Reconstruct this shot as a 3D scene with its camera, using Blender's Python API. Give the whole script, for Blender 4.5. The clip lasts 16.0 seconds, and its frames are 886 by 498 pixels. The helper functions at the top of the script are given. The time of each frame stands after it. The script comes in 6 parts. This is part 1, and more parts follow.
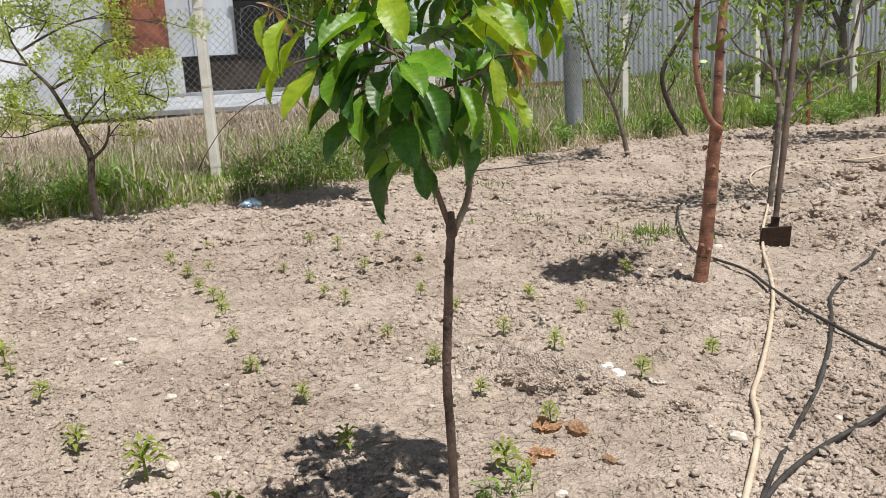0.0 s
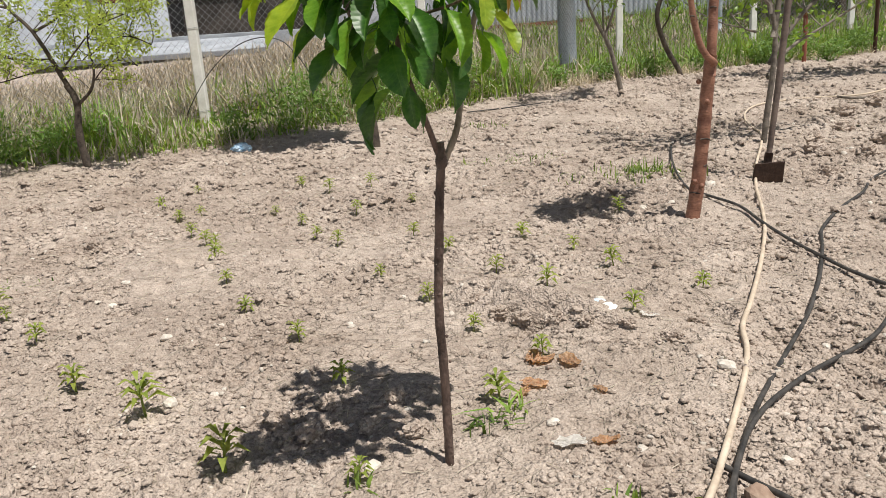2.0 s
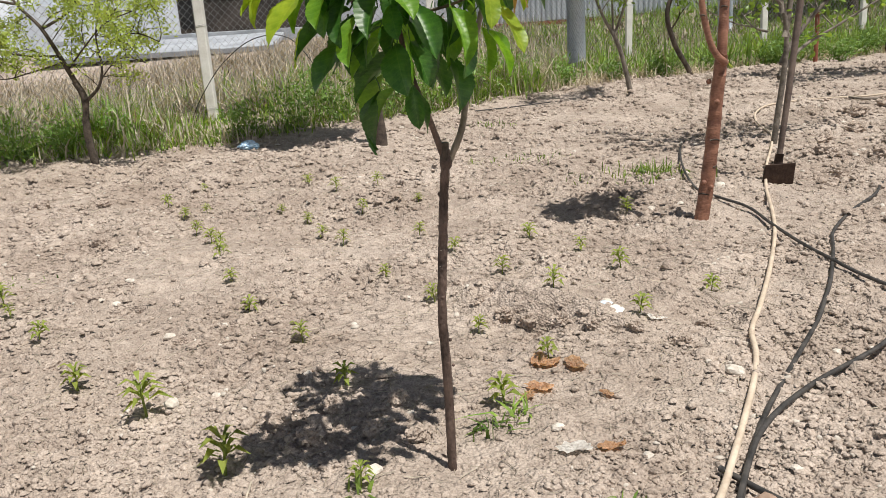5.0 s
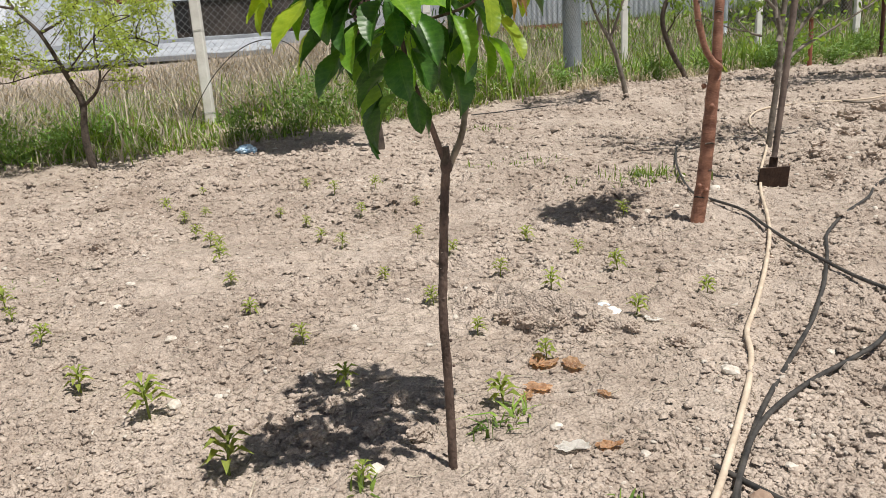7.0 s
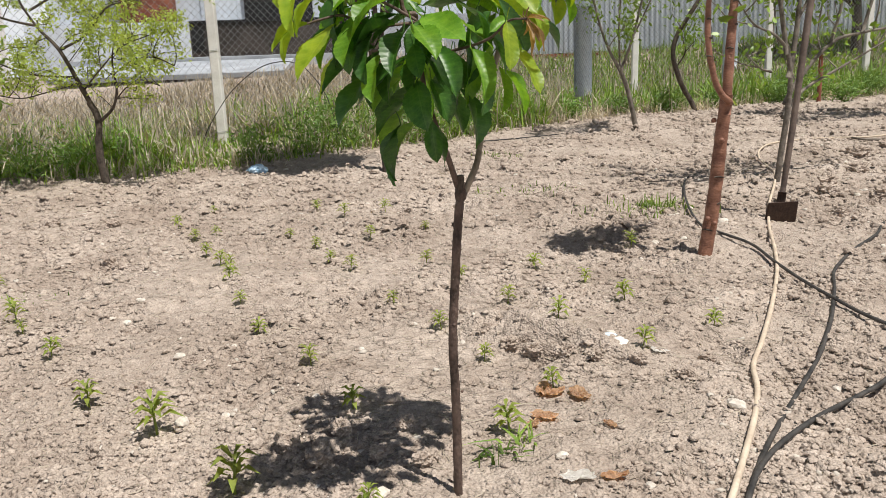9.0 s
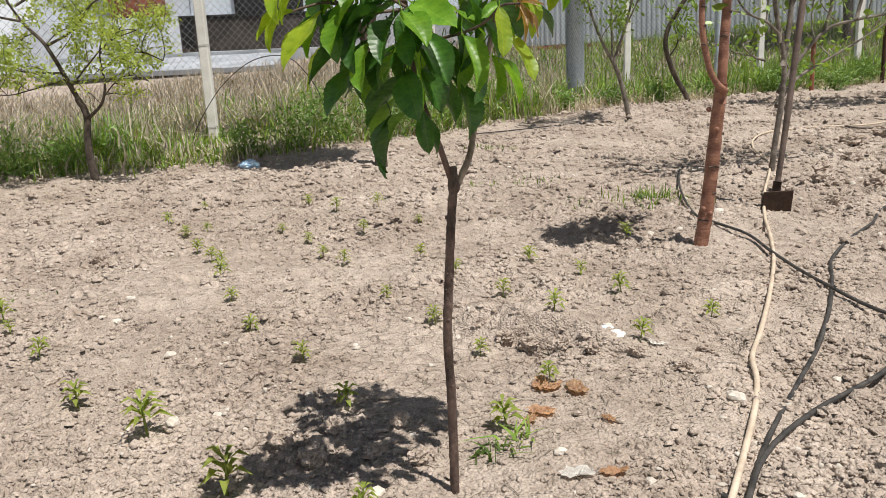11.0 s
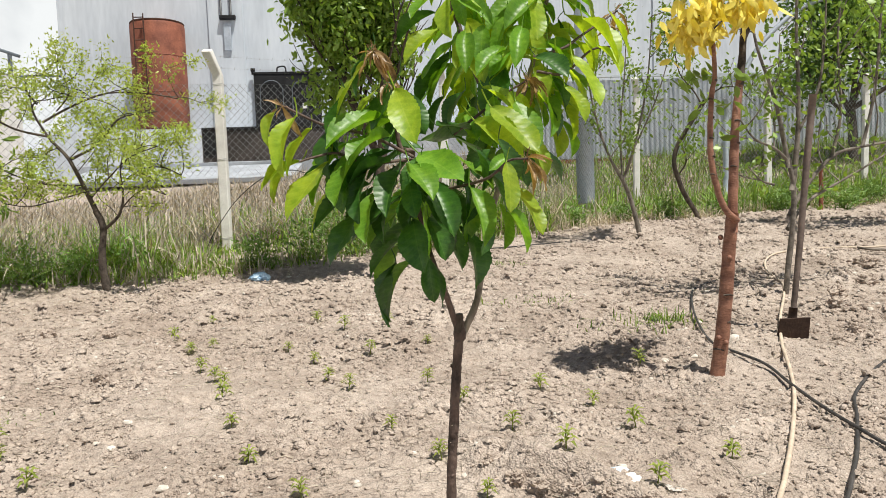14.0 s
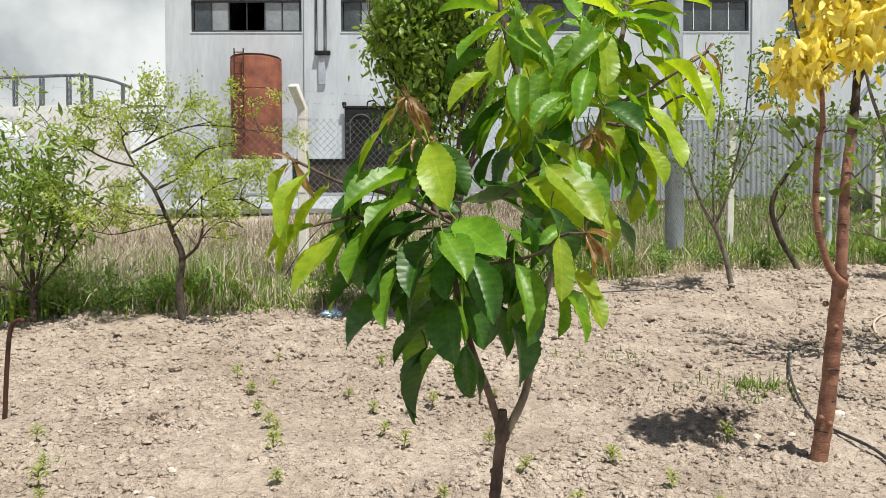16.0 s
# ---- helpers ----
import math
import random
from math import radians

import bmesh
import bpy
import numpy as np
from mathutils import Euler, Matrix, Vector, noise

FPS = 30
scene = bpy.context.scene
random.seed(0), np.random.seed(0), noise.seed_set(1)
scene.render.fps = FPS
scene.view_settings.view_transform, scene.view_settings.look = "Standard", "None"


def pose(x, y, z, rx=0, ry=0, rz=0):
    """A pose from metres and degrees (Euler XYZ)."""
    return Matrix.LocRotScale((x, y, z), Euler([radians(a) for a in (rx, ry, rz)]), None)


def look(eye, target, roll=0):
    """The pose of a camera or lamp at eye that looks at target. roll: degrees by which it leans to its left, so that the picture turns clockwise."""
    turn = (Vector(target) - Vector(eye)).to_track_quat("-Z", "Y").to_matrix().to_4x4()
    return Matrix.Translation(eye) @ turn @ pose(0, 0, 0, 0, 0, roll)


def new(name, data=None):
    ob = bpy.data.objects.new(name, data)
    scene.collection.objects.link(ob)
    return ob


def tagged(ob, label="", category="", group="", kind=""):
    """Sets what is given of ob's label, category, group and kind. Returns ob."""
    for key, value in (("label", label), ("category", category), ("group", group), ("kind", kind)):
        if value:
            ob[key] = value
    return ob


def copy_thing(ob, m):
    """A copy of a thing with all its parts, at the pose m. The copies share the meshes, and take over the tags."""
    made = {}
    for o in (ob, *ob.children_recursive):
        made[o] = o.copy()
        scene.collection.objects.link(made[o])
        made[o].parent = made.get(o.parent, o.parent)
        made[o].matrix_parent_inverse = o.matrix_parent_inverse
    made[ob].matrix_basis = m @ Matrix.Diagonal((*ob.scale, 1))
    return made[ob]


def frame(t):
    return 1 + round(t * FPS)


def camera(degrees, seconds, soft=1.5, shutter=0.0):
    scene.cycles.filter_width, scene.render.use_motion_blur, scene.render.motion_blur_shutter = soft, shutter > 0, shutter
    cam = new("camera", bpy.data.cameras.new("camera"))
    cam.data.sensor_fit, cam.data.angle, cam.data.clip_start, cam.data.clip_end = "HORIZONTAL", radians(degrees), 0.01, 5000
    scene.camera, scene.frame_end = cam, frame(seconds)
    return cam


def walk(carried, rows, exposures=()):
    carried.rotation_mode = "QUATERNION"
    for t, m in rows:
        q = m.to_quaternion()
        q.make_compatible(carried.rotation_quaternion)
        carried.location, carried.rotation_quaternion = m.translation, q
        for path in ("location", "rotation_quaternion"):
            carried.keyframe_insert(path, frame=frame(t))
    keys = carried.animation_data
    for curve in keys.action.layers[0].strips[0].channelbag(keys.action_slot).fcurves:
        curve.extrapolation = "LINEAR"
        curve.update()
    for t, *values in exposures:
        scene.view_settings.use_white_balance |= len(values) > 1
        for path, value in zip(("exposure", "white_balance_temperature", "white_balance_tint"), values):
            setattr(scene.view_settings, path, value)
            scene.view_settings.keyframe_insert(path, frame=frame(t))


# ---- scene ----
cam = camera(61.75, 16.0, 0.65)
# seconds, place, yaw, pitch, roll
PATH = [
    (0.0, 0.004, 0.001, 0.861, 0.80, -9.61, -3.49),
    (0.5, 0.007, 0.002, 0.830, 0.84, -14.08, -3.46),
    (1.0, 0.009, 0.005, 0.827, 0.75, -15.13, -3.84),
    (1.5, 0.010, 0.007, 0.828, 0.73, -14.87, -4.20),
    (2.0, 0.009, -0.000, 0.834, 0.64, -13.83, -4.23),
    (2.5, 0.003, -0.003, 0.836, 1.02, -13.71, -3.99),
    (3.0, 0.004, -0.005, 0.836, 1.09, -13.48, -3.97),
    (5.5, 0.017, 0.027, 0.833, 1.31, -14.32, -3.93),
    (6.0, 0.011, 0.021, 0.818, 1.33, -16.59, -3.85),
    (6.5, 0.007, 0.009, 0.827, 1.13, -15.35, -3.91),
    (7.0, 0.008, -0.001, 0.839, 0.93, -13.66, -3.99),
    (7.5, 0.009, -0.006, 0.838, 0.04, -12.87, -3.59),
    (8.0, 0.004, -0.009, 0.840, -0.16, -12.88, -2.73),
    (8.5, -0.000, -0.015, 0.847, 0.67, -11.88, -2.27),
    (9.0, -0.004, -0.020, 0.849, 1.26, -11.79, -2.42),
    (11.5, -0.003, 0.017, 0.841, 0.80, -12.36, -3.12),
    (12.0, 0.001, 0.016, 0.847, 1.18, -11.37, -3.46),
    (12.5, 0.003, 0.021, 0.851, 0.82, -10.81, -3.39),
    (13.0, -0.003, 0.017, 0.872, -0.04, -7.93, -2.34),
    (13.5, -0.006, 0.032, 0.894, 0.26, -4.57, -2.46),
    (14.0, 0.009, 0.068, 0.905, 1.33, -4.04, -2.20),
    (14.5, 0.013, 0.114, 0.925, 1.38, -2.14, -0.52),
    (15.0, 0.020, 0.174, 0.937, 1.80, -2.03, -0.68),
    (15.5, 0.056, 0.234, 0.954, 5.85, -1.08, -0.73),
    (16.0, 0.062, 0.275, 0.957, 7.73, -1.29, -0.20),
]
walk(cam, [(t, pose(x, y, z, 0, 0, yaw) @ pose(0, 0, 0, 90 + pitch) @ pose(0, 0, 0, 0, 0, roll))
           for t, x, y, z, yaw, pitch, roll in PATH],
     [(0.0, 0.09, 6500, 10), (12.5, 0.10, 6500, 10), (13.2, 0.22, 6530, 9), (14.0, 0.25, 6560, 8), (16.0, 0.22, 6640, 6)])

# ---- world, sun, exposure ----
SUN_AT = Vector((0.30, -0.29, 1.0)).normalized()
sun = new("sun", bpy.data.lights.new("sun", "SUN"))
sun.data.energy, sun.data.angle, sun.data.color = 5.0, radians(0.53), (1.0, 0.95, 0.88)
sun.matrix_world = look((0, 0, 30), Vector((0, 0, 30)) - SUN_AT)
world = bpy.data.worlds.new("world")
scene.world = world
world.use_nodes = True
wn, wl = world.node_tree.nodes, world.node_tree.links
wn.clear()
sky = wn.new("ShaderNodeTexSky")
sky.sky_type, sky.sun_disc = "NISHITA", False
sky.sun_elevation, sky.sun_rotation = math.asin(SUN_AT.z), math.atan2(SUN_AT.x, SUN_AT.y)
w_co, w_no = wn.new("ShaderNodeTexCoord"), wn.new("ShaderNodeTexNoise")
w_no.inputs["Scale"].default_value, w_no.inputs["Detail"].default_value = 2.2, 7
w_ramp = wn.new("ShaderNodeValToRGB")
w_ramp.color_ramp.elements[0].position, w_ramp.color_ramp.elements[1].position = 0.34, 0.52
w_mix = wn.new("ShaderNodeMix")
w_mix.data_type = "RGBA"
w_mix.inputs["B"].default_value = (25.0, 25.5, 26.0, 1)
w_bg, w_out = wn.new("ShaderNodeBackground"), wn.new("ShaderNodeOutputWorld")
w_bg.inputs["Strength"].default_value = 0.031
wl.new(w_co.outputs["Generated"], w_no.inputs["Vector"])
wl.new(w_no.outputs["Fac"], w_ramp.inputs["Fac"])
# clouds stand low over the horizon; the sky overhead is clear
w_sep, w_low, w_mul = wn.new("ShaderNodeSeparateXYZ"), wn.new("ShaderNodeMapRange"), wn.new("ShaderNodeMath")
w_low.inputs["From Min"].default_value, w_low.inputs["From Max"].default_value = 0.52, 0.24
w_mul.operation = "MULTIPLY"
wl.new(w_co.outputs["Generated"], w_sep.inputs["Vector"])
wl.new(w_sep.outputs["Z"], w_low.inputs["Value"])
wl.new(w_low.outputs["Result"], w_mul.inputs[0])
wl.new(w_ramp.outputs["Color"], w_mul.inputs[1])
wl.new(w_mul.outputs[0], w_mix.inputs["Factor"])
wl.new(sky.outputs["Color"], w_mix.inputs["A"])
wl.new(w_mix.outputs["Result"], w_bg.inputs["Color"])
wl.new(w_bg.outputs["Background"], w_out.inputs["Surface"])


# ---- materials ----
def mat(name, low, high, scale=6.0, rough=0.8, metal=0.0, bump=0.3, fine=40.0, vary=0.0, see=0.0, spec=0.5, drawn=(1, 1, 1)):
    """Two-scale noise between two colours, with relief; vary: by object; see: light passing through (leaves)."""
    m = bpy.data.materials.new(name)
    m.use_nodes = True
    n, k = m.node_tree.nodes, m.node_tree.links
    p, out = n["Principled BSDF"], n["Material Output"]
    co = n.new("ShaderNodeTexCoord")
    a, b = n.new("ShaderNodeTexNoise"), n.new("ShaderNodeTexNoise")
    a.inputs["Scale"].default_value, b.inputs["Scale"].default_value = scale, fine
    a.inputs["Detail"].default_value, b.inputs["Detail"].default_value = 5, 4
    place = n.new("ShaderNodeMapping")
    place.inputs["Scale"].default_value = drawn
    k.new(co.outputs["Object"], place.inputs["Vector"])
    for t in (a, b):
        k.new(place.outputs["Vector"], t.inputs["Vector"])
    add = n.new("ShaderNodeMath")
    add.operation = "MULTIPLY_ADD"
    add.inputs[1].default_value = 0.45
    k.new(b.outputs["Fac"], add.inputs[0])
    k.new(a.outputs["Fac"], add.inputs[2])
    ramp = n.new("ShaderNodeValToRGB")
    ramp.color_ramp.elements[0].position, ramp.color_ramp.elements[1].position = 0.52, 0.94
    ramp.color_ramp.elements[0].color, ramp.color_ramp.elements[1].color = (*low, 1), (*high, 1)
    k.new(add.outputs[0], ramp.inputs["Fac"])
    colour = ramp.outputs["Color"]
    if vary:
        info, geo, hsv = n.new("ShaderNodeObjectInfo"), n.new("ShaderNodeNewGeometry"), n.new("ShaderNodeHueSaturation")
        both = n.new("ShaderNodeMath")
        both.operation = "ADD"
        k.new(info.outputs["Random"], both.inputs[0])
        k.new(geo.outputs["Random Per Island"], both.inputs[1])
        rng = n.new("ShaderNodeMapRange")
        rng.inputs["From Max"].default_value = 2
        rng.inputs["To Min"].default_value, rng.inputs["To Max"].default_value = 1 - vary, 1 + vary
        k.new(both.outputs[0], rng.inputs["Value"])
        k.new(rng.outputs["Result"], hsv.inputs["Value"])
        k.new(colour, hsv.inputs["Color"])
        colour = hsv.outputs["Color"]
    k.new(colour, p.inputs["Base Color"])
    p.inputs["Roughness"].default_value, p.inputs["Metallic"].default_value = rough, metal
    p.inputs["Specular IOR Level"].default_value = spec
    if bump:
        bm_ = n.new("ShaderNodeBump")
        bm_.inputs["Strength"].default_value, bm_.inputs["Distance"].default_value = bump, 0.01
        k.new(add.outputs[0], bm_.inputs["Height"])
        k.new(bm_.outputs["Normal"], p.inputs["Normal"])
    if see:
        tr, mx = n.new("ShaderNodeBsdfTranslucent"), n.new("ShaderNodeMixShader")
        warm = n.new("ShaderNodeMix")
        warm.data_type, warm.blend_type = "RGBA", "MULTIPLY"
        warm.inputs["Factor"].default_value = 1.0
        warm.inputs["B"].default_value = (1.9, 1.7, 0.6, 1)
        k.new(colour, warm.inputs["A"])
        k.new(warm.outputs["Result"], tr.inputs["Color"])
        mx.inputs["Fac"].default_value = see
        k.new(p.outputs["BSDF"], mx.inputs[1])
        k.new(tr.outputs["BSDF"], mx.inputs[2])
        k.new(mx.outputs["Shader"], out.inputs["Surface"])
    return m


def soil(name, dark, light, relief=0.025):
    """Dry crumbly earth: broad tone patches, crumbs of uneven tone, pale grit and a rough fine relief."""
    m = bpy.data.materials.new(name)
    m.use_nodes = True
    n, k = m.node_tree.nodes, m.node_tree.links
    p, co = n["Principled BSDF"], n.new("ShaderNodeTexCoord")
    p.inputs["Roughness"].default_value, p.inputs["Specular IOR Level"].default_value = 0.95, 0.2

    def tex(kind, scale, detail=3):
        t = n.new(kind)
        t.inputs["Scale"].default_value = scale
        if kind == "ShaderNodeTexNoise":
            t.inputs["Detail"].default_value = detail
        k.new(co.outputs["Object"], t.inputs["Vector"])
        return t

    def blend(mode, fac, a, b):
        x = n.new("ShaderNodeMix")
        x.data_type, x.blend_type = "RGBA", mode
        x.inputs["Factor"].default_value = fac
        k.new(a, x.inputs["A"])
        k.new(b, x.inputs["B"])
        return x.outputs["Result"]

    def ramp(src, stops):
        r = n.new("ShaderNodeValToRGB")
        r.color_ramp.elements[0].position, r.color_ramp.elements[1].position = stops[0][0], stops[-1][0]
        r.color_ramp.elements[0].color, r.color_ramp.elements[1].color = (*stops[0][1], 1), (*stops[-1][1], 1)
        k.new(src, r.inputs["Fac"])
        return r.outputs["Color"]

    broad, mid, fine = tex("ShaderNodeTexNoise", 2.2, 4), tex("ShaderNodeTexNoise", 22, 6), tex("ShaderNodeTexNoise", 210, 5)
    crumb, grit = tex("ShaderNodeTexVoronoi", 130), tex("ShaderNodeTexVoronoi", 58)
    col = ramp(broad.outputs["Fac"], ((0.3, dark), (0.72, light)))
    col = blend("MULTIPLY", 0.85, col, ramp(mid.outputs["Fac"], ((0.28, (0.74, 0.72, 0.70)), (0.62, (1.10, 1.10, 1.10)))))
    col = blend("MULTIPLY", 0.8, col, ramp(fine.outputs["Fac"], ((0.32, (0.80, 0.79, 0.78)), (0.60, (1.10, 1.10, 1.10)))))
    one = n.new("ShaderNodeSeparateColor")
    k.new(crumb.outputs["Color"], one.inputs["Color"])
    col = blend("MULTIPLY", 0.7, col, ramp(one.outputs["Red"], ((0.0, (0.82, 0.80, 0.79)), (1.0, (1.14, 1.14, 1.14)))))
    k.new(col, p.inputs["Base Color"])
    add = n.new("ShaderNodeMath")
    add.operation = "MULTIPLY_ADD"
    add.inputs[1].default_value = 0.20
    k.new(fine.outputs["Fac"], add.inputs[0])
    k.new(mid.outputs["Fac"], add.inputs[2])
    sub = n.new("ShaderNodeMath")
    sub.operation = "MULTIPLY_ADD"
    sub.inputs[1].default_value = -0.26
    k.new(crumb.outputs["Distance"], sub.inputs[0])
    big = n.new("ShaderNodeMath")
    big.operation = "MULTIPLY_ADD"
    big.inputs[1].default_value = -0.24
    k.new(grit.outputs["Distance"], big.inputs[0])
    k.new(add.outputs[0], big.inputs[2])
    k.new(big.outputs[0], sub.inputs[2])
    warp = n.new("ShaderNodeVectorMath")
    warp.operation = "MULTIPLY_ADD"
    warp.inputs[1].default_value = (0.075, 0.075, 0.075)
    k.new(mid.outputs["Color"], warp.inputs[0])
    k.new(co.outputs["Object"], warp.inputs[2])
    crack = n.new("ShaderNodeTexVoronoi")
    crack.feature = "DISTANCE_TO_EDGE"
    crack.inputs["Scale"].default_value = 15
    k.new(warp.outputs["Vector"], crack.inputs["Vector"])
    gap = n.new("ShaderNodeMapRange")
    gap.inputs["From Max"].default_value, gap.inputs["To Min"].default_value, gap.inputs["To Max"].default_value = 0.032, -0.42, 0.0
    k.new(crack.outputs["Distance"], gap.inputs["Value"])
    # cracks open where the bed was trodden flat
    far = n.new("ShaderNodeVectorMath")
    far.operation = "DISTANCE"
    far.inputs[1].default_value = (-0.12, 2.05, 0.09)
    k.new(co.outputs["Object"], far.inputs[0])
    here = n.new("ShaderNodeMapRange")
    here.inputs["From Min"].default_value, here.inputs["From Max"].default_value = 0.58, 0.28
    here.inputs["To Min"].default_value = 0.0
    k.new(far.outputs["Value"], here.inputs["Value"])
    deep = n.new("ShaderNodeMath")
    deep.operation = "MULTIPLY_ADD"
    k.new(gap.outputs["Result"], deep.inputs[0])
    k.new(here.outputs["Result"], deep.inputs[1])
    k.new(sub.outputs[0], deep.inputs[2])
    bu = n.new("ShaderNodeBump")
    bu.inputs["Strength"].default_value, bu.inputs["Distance"].default_value = 1.0, relief
    calm = n.new("ShaderNodeMath")
    calm.operation = "MULTIPLY_ADD"
    calm.inputs[1].default_value, calm.inputs[2].default_value = -0.22, 1.0
    k.new(here.outputs["Result"], calm.inputs[0])
    k.new(calm.outputs[0], bu.inputs["Strength"])
    k.new(deep.outputs[0], bu.inputs["Height"])
    k.new(bu.outputs["Normal"], p.inputs["Normal"])
    return m


SOIL = soil("dry tilled soil", (0.378, 0.313, 0.262), (0.545, 0.470, 0.408))
CLOD = soil("soil clod", (0.378, 0.313, 0.262), (0.545, 0.470, 0.408), 0.014)
STONE = mat("pale stone", (0.47, 0.42, 0.36), (0.72, 0.67, 0.60), 25, 0.85, 0, 0.4, 90, 0.15)
def leaf_material(name, low, high, see, gloss=0.42):
    """A veined blade: pale midrib and side veins, uneven tone, light passing through."""
    m = mat(name, low, high, 7, gloss, 0, 0.0, 45, 0.28, see)
    n, k = m.node_tree.nodes, m.node_tree.links
    p = n["Principled BSDF"]

    def op(kind, a, b=None, c=None):
        t = n.new("ShaderNodeMath")
        t.operation = kind
        for i, v in enumerate((a, b, c)):
            if v is not None:
                if isinstance(v, (int, float)):
                    t.inputs[i].default_value = v
                else:
                    k.new(v, t.inputs[i])
        return t.outputs[0]

    co, sp = n.new("ShaderNodeTexCoord"), n.new("ShaderNodeSeparateXYZ")
    k.new(co.outputs["Object"], sp.inputs["Vector"])
    x, y = sp.outputs["X"], op("ABSOLUTE", sp.outputs["Y"])
    wave = op("COSINE", op("MULTIPLY", op("SUBTRACT", x, op("MULTIPLY", y, 0.75)), 62.0))
    side = op("POWER", op("MULTIPLY_ADD", wave, 0.5, 0.5), 9.0)
    rib = op("SUBTRACT", 1.0, op("MINIMUM", op("MULTIPLY", y, 75.0), 1.0))
    vein = op("MINIMUM", op("ADD", op("MULTIPLY", side, 0.45), rib), 1.0)
    src = p.inputs["Base Color"].links[0].from_socket
    mx = n.new("ShaderNodeMix")
    mx.data_type = "RGBA"
    mx.inputs["B"].default_value = (min(1, high[0] * 1.5 + 0.05), min(1, high[1] * 1.35 + 0.05), high[2] * 1.6 + 0.02, 1)
    k.new(op("MULTIPLY", vein, 0.42), mx.inputs["Factor"])
    k.new(src, mx.inputs["A"])
    k.new(mx.outputs["Result"], p.inputs["Base Color"])
    bu = n.new("ShaderNodeBump")
    bu.inputs["Strength"].default_value, bu.inputs["Distance"].default_value = 0.07, 0.003
    k.new(op("MULTIPLY_ADD", wave, -0.5, op("MULTIPLY", vein, -1.0)), bu.inputs["Height"])
    k.new(bu.outputs["Normal"], p.inputs["Normal"])
    return m


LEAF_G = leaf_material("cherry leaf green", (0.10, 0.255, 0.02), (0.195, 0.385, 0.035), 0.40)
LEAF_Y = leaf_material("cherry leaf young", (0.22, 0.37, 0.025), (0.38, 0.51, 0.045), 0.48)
# darker copy of the green leaf: the crown's inner shade put into its colour
LEAF_D = leaf_material("cherry leaf shaded", (0.024, 0.092, 0.012), (0.06, 0.165, 0.02), 0.20)
LEAF_B = leaf_material("cherry leaf bronze", (0.20, 0.12, 0.05), (0.38, 0.26, 0.12), 0.3)
BARK = mat("sapling bark", (0.034, 0.021, 0.016), (0.165, 0.112, 0.09), 26, 0.7, 0, 0.8, 150, drawn=(1, 1, 0.7))
BARK_T = mat("pale sapling bark", (0.09, 0.07, 0.05), (0.33, 0.28, 0.22), 22, 0.8, 0, 0.5, 120, drawn=(1, 1, 0.5))
BARK_R = mat("red bark", (0.135, 0.053, 0.032), (0.32, 0.155, 0.098), 14, 0.55, 0, 0.7, 90, drawn=(1, 1, 1.8))
BARK_G = mat("grey bark", (0.07, 0.058, 0.048), (0.24, 0.21, 0.175), 18, 0.85, 0, 0.6, 90)
BARK_S = mat("brown shrub bark", (0.028, 0.021, 0.016), (0.115, 0.09, 0.07), 22, 0.85, 0, 0.7, 90)
BARK_D = mat("dark bark", (0.03, 0.022, 0.018), (0.11, 0.085, 0.065), 25, 0.85, 0, 0.6, 110)
YELLOW = mat("yellow leaf", (0.58, 0.50, 0.06), (0.80, 0.73, 0.20), 14, 0.5, 0, 0.1, 50, 0.25, 0.2)
LIME = mat("small lime leaf", (0.31, 0.43, 0.09), (0.53, 0.63, 0.18), 14, 0.5, 0, 0.1, 50, 0.4, 0.4)
GREEN = mat("tree leaf", (0.115, 0.215, 0.03), (0.25, 0.38, 0.068), 14, 0.42, 0, 0.1, 50, 0.35, 0.3)
WEED = mat("weed leaf", (0.085, 0.18, 0.035), (0.22, 0.35, 0.085), 14, 0.5, 0, 0.1, 50, 0.4, 0.25)
DEEP = mat("dark tree leaf", (0.06, 0.13, 0.025), (0.13, 0.23, 0.045), 14, 0.45, 0, 0.1, 50, 0.4, 0.2)
SEED = mat("seedling leaf", (0.14, 0.20, 0.035), (0.33, 0.38, 0.10), 30, 0.5, 0, 0.1, 90, 0.25, 0.35)
GRASS = mat("green grass", (0.085, 0.185, 0.028), (0.29, 0.40, 0.085), 12, 0.5, 0, 0, 50, 0.55, 0.3)
BANK = mat("rough bank grass", (0.08, 0.17, 0.028), (0.26, 0.375, 0.08), 12, 0.5, 0, 0, 50, 0.55, 0.3)
STRAW = mat("dry grass", (0.26, 0.22, 0.17), (0.60, 0.54, 0.45), 12, 0.7, 0, 0, 50, 0.6, 0.12)
# dead litter, its brown darkened to stand for shade between the stalks
THATCH = mat("shade-dark grass litter", (0.10, 0.08, 0.05), (0.27, 0.22, 0.14), 12, 0.8, 0, 0, 50, 0.5, 0.1)
CONCRETE = mat("fence concrete", (0.64, 0.62, 0.59), (0.82, 0.81, 0.78), 6, 0.85, 0, 0.4, 60)
SLAB = mat("pale concrete", (0.27, 0.295, 0.33), (0.44, 0.47, 0.51), 2, 0.85, 0, 0.3, 30)
WALL = mat("painted render", (0.45, 0.50, 0.56), (0.60, 0.65, 0.71), 0.9, 0.8, 0, 0.15, 7, drawn=(1.6, 1, 0.3))
WIRE = mat("galvanised wire", (0.25, 0.26, 0.27), (0.42, 0.43, 0.44), 30, 0.45, 0.7, 0, 90)
ZINC = mat("galvanised steel", (0.34, 0.39, 0.45), (0.50, 0.55, 0.62), 5, 0.5, 0.35, 0.1, 40)
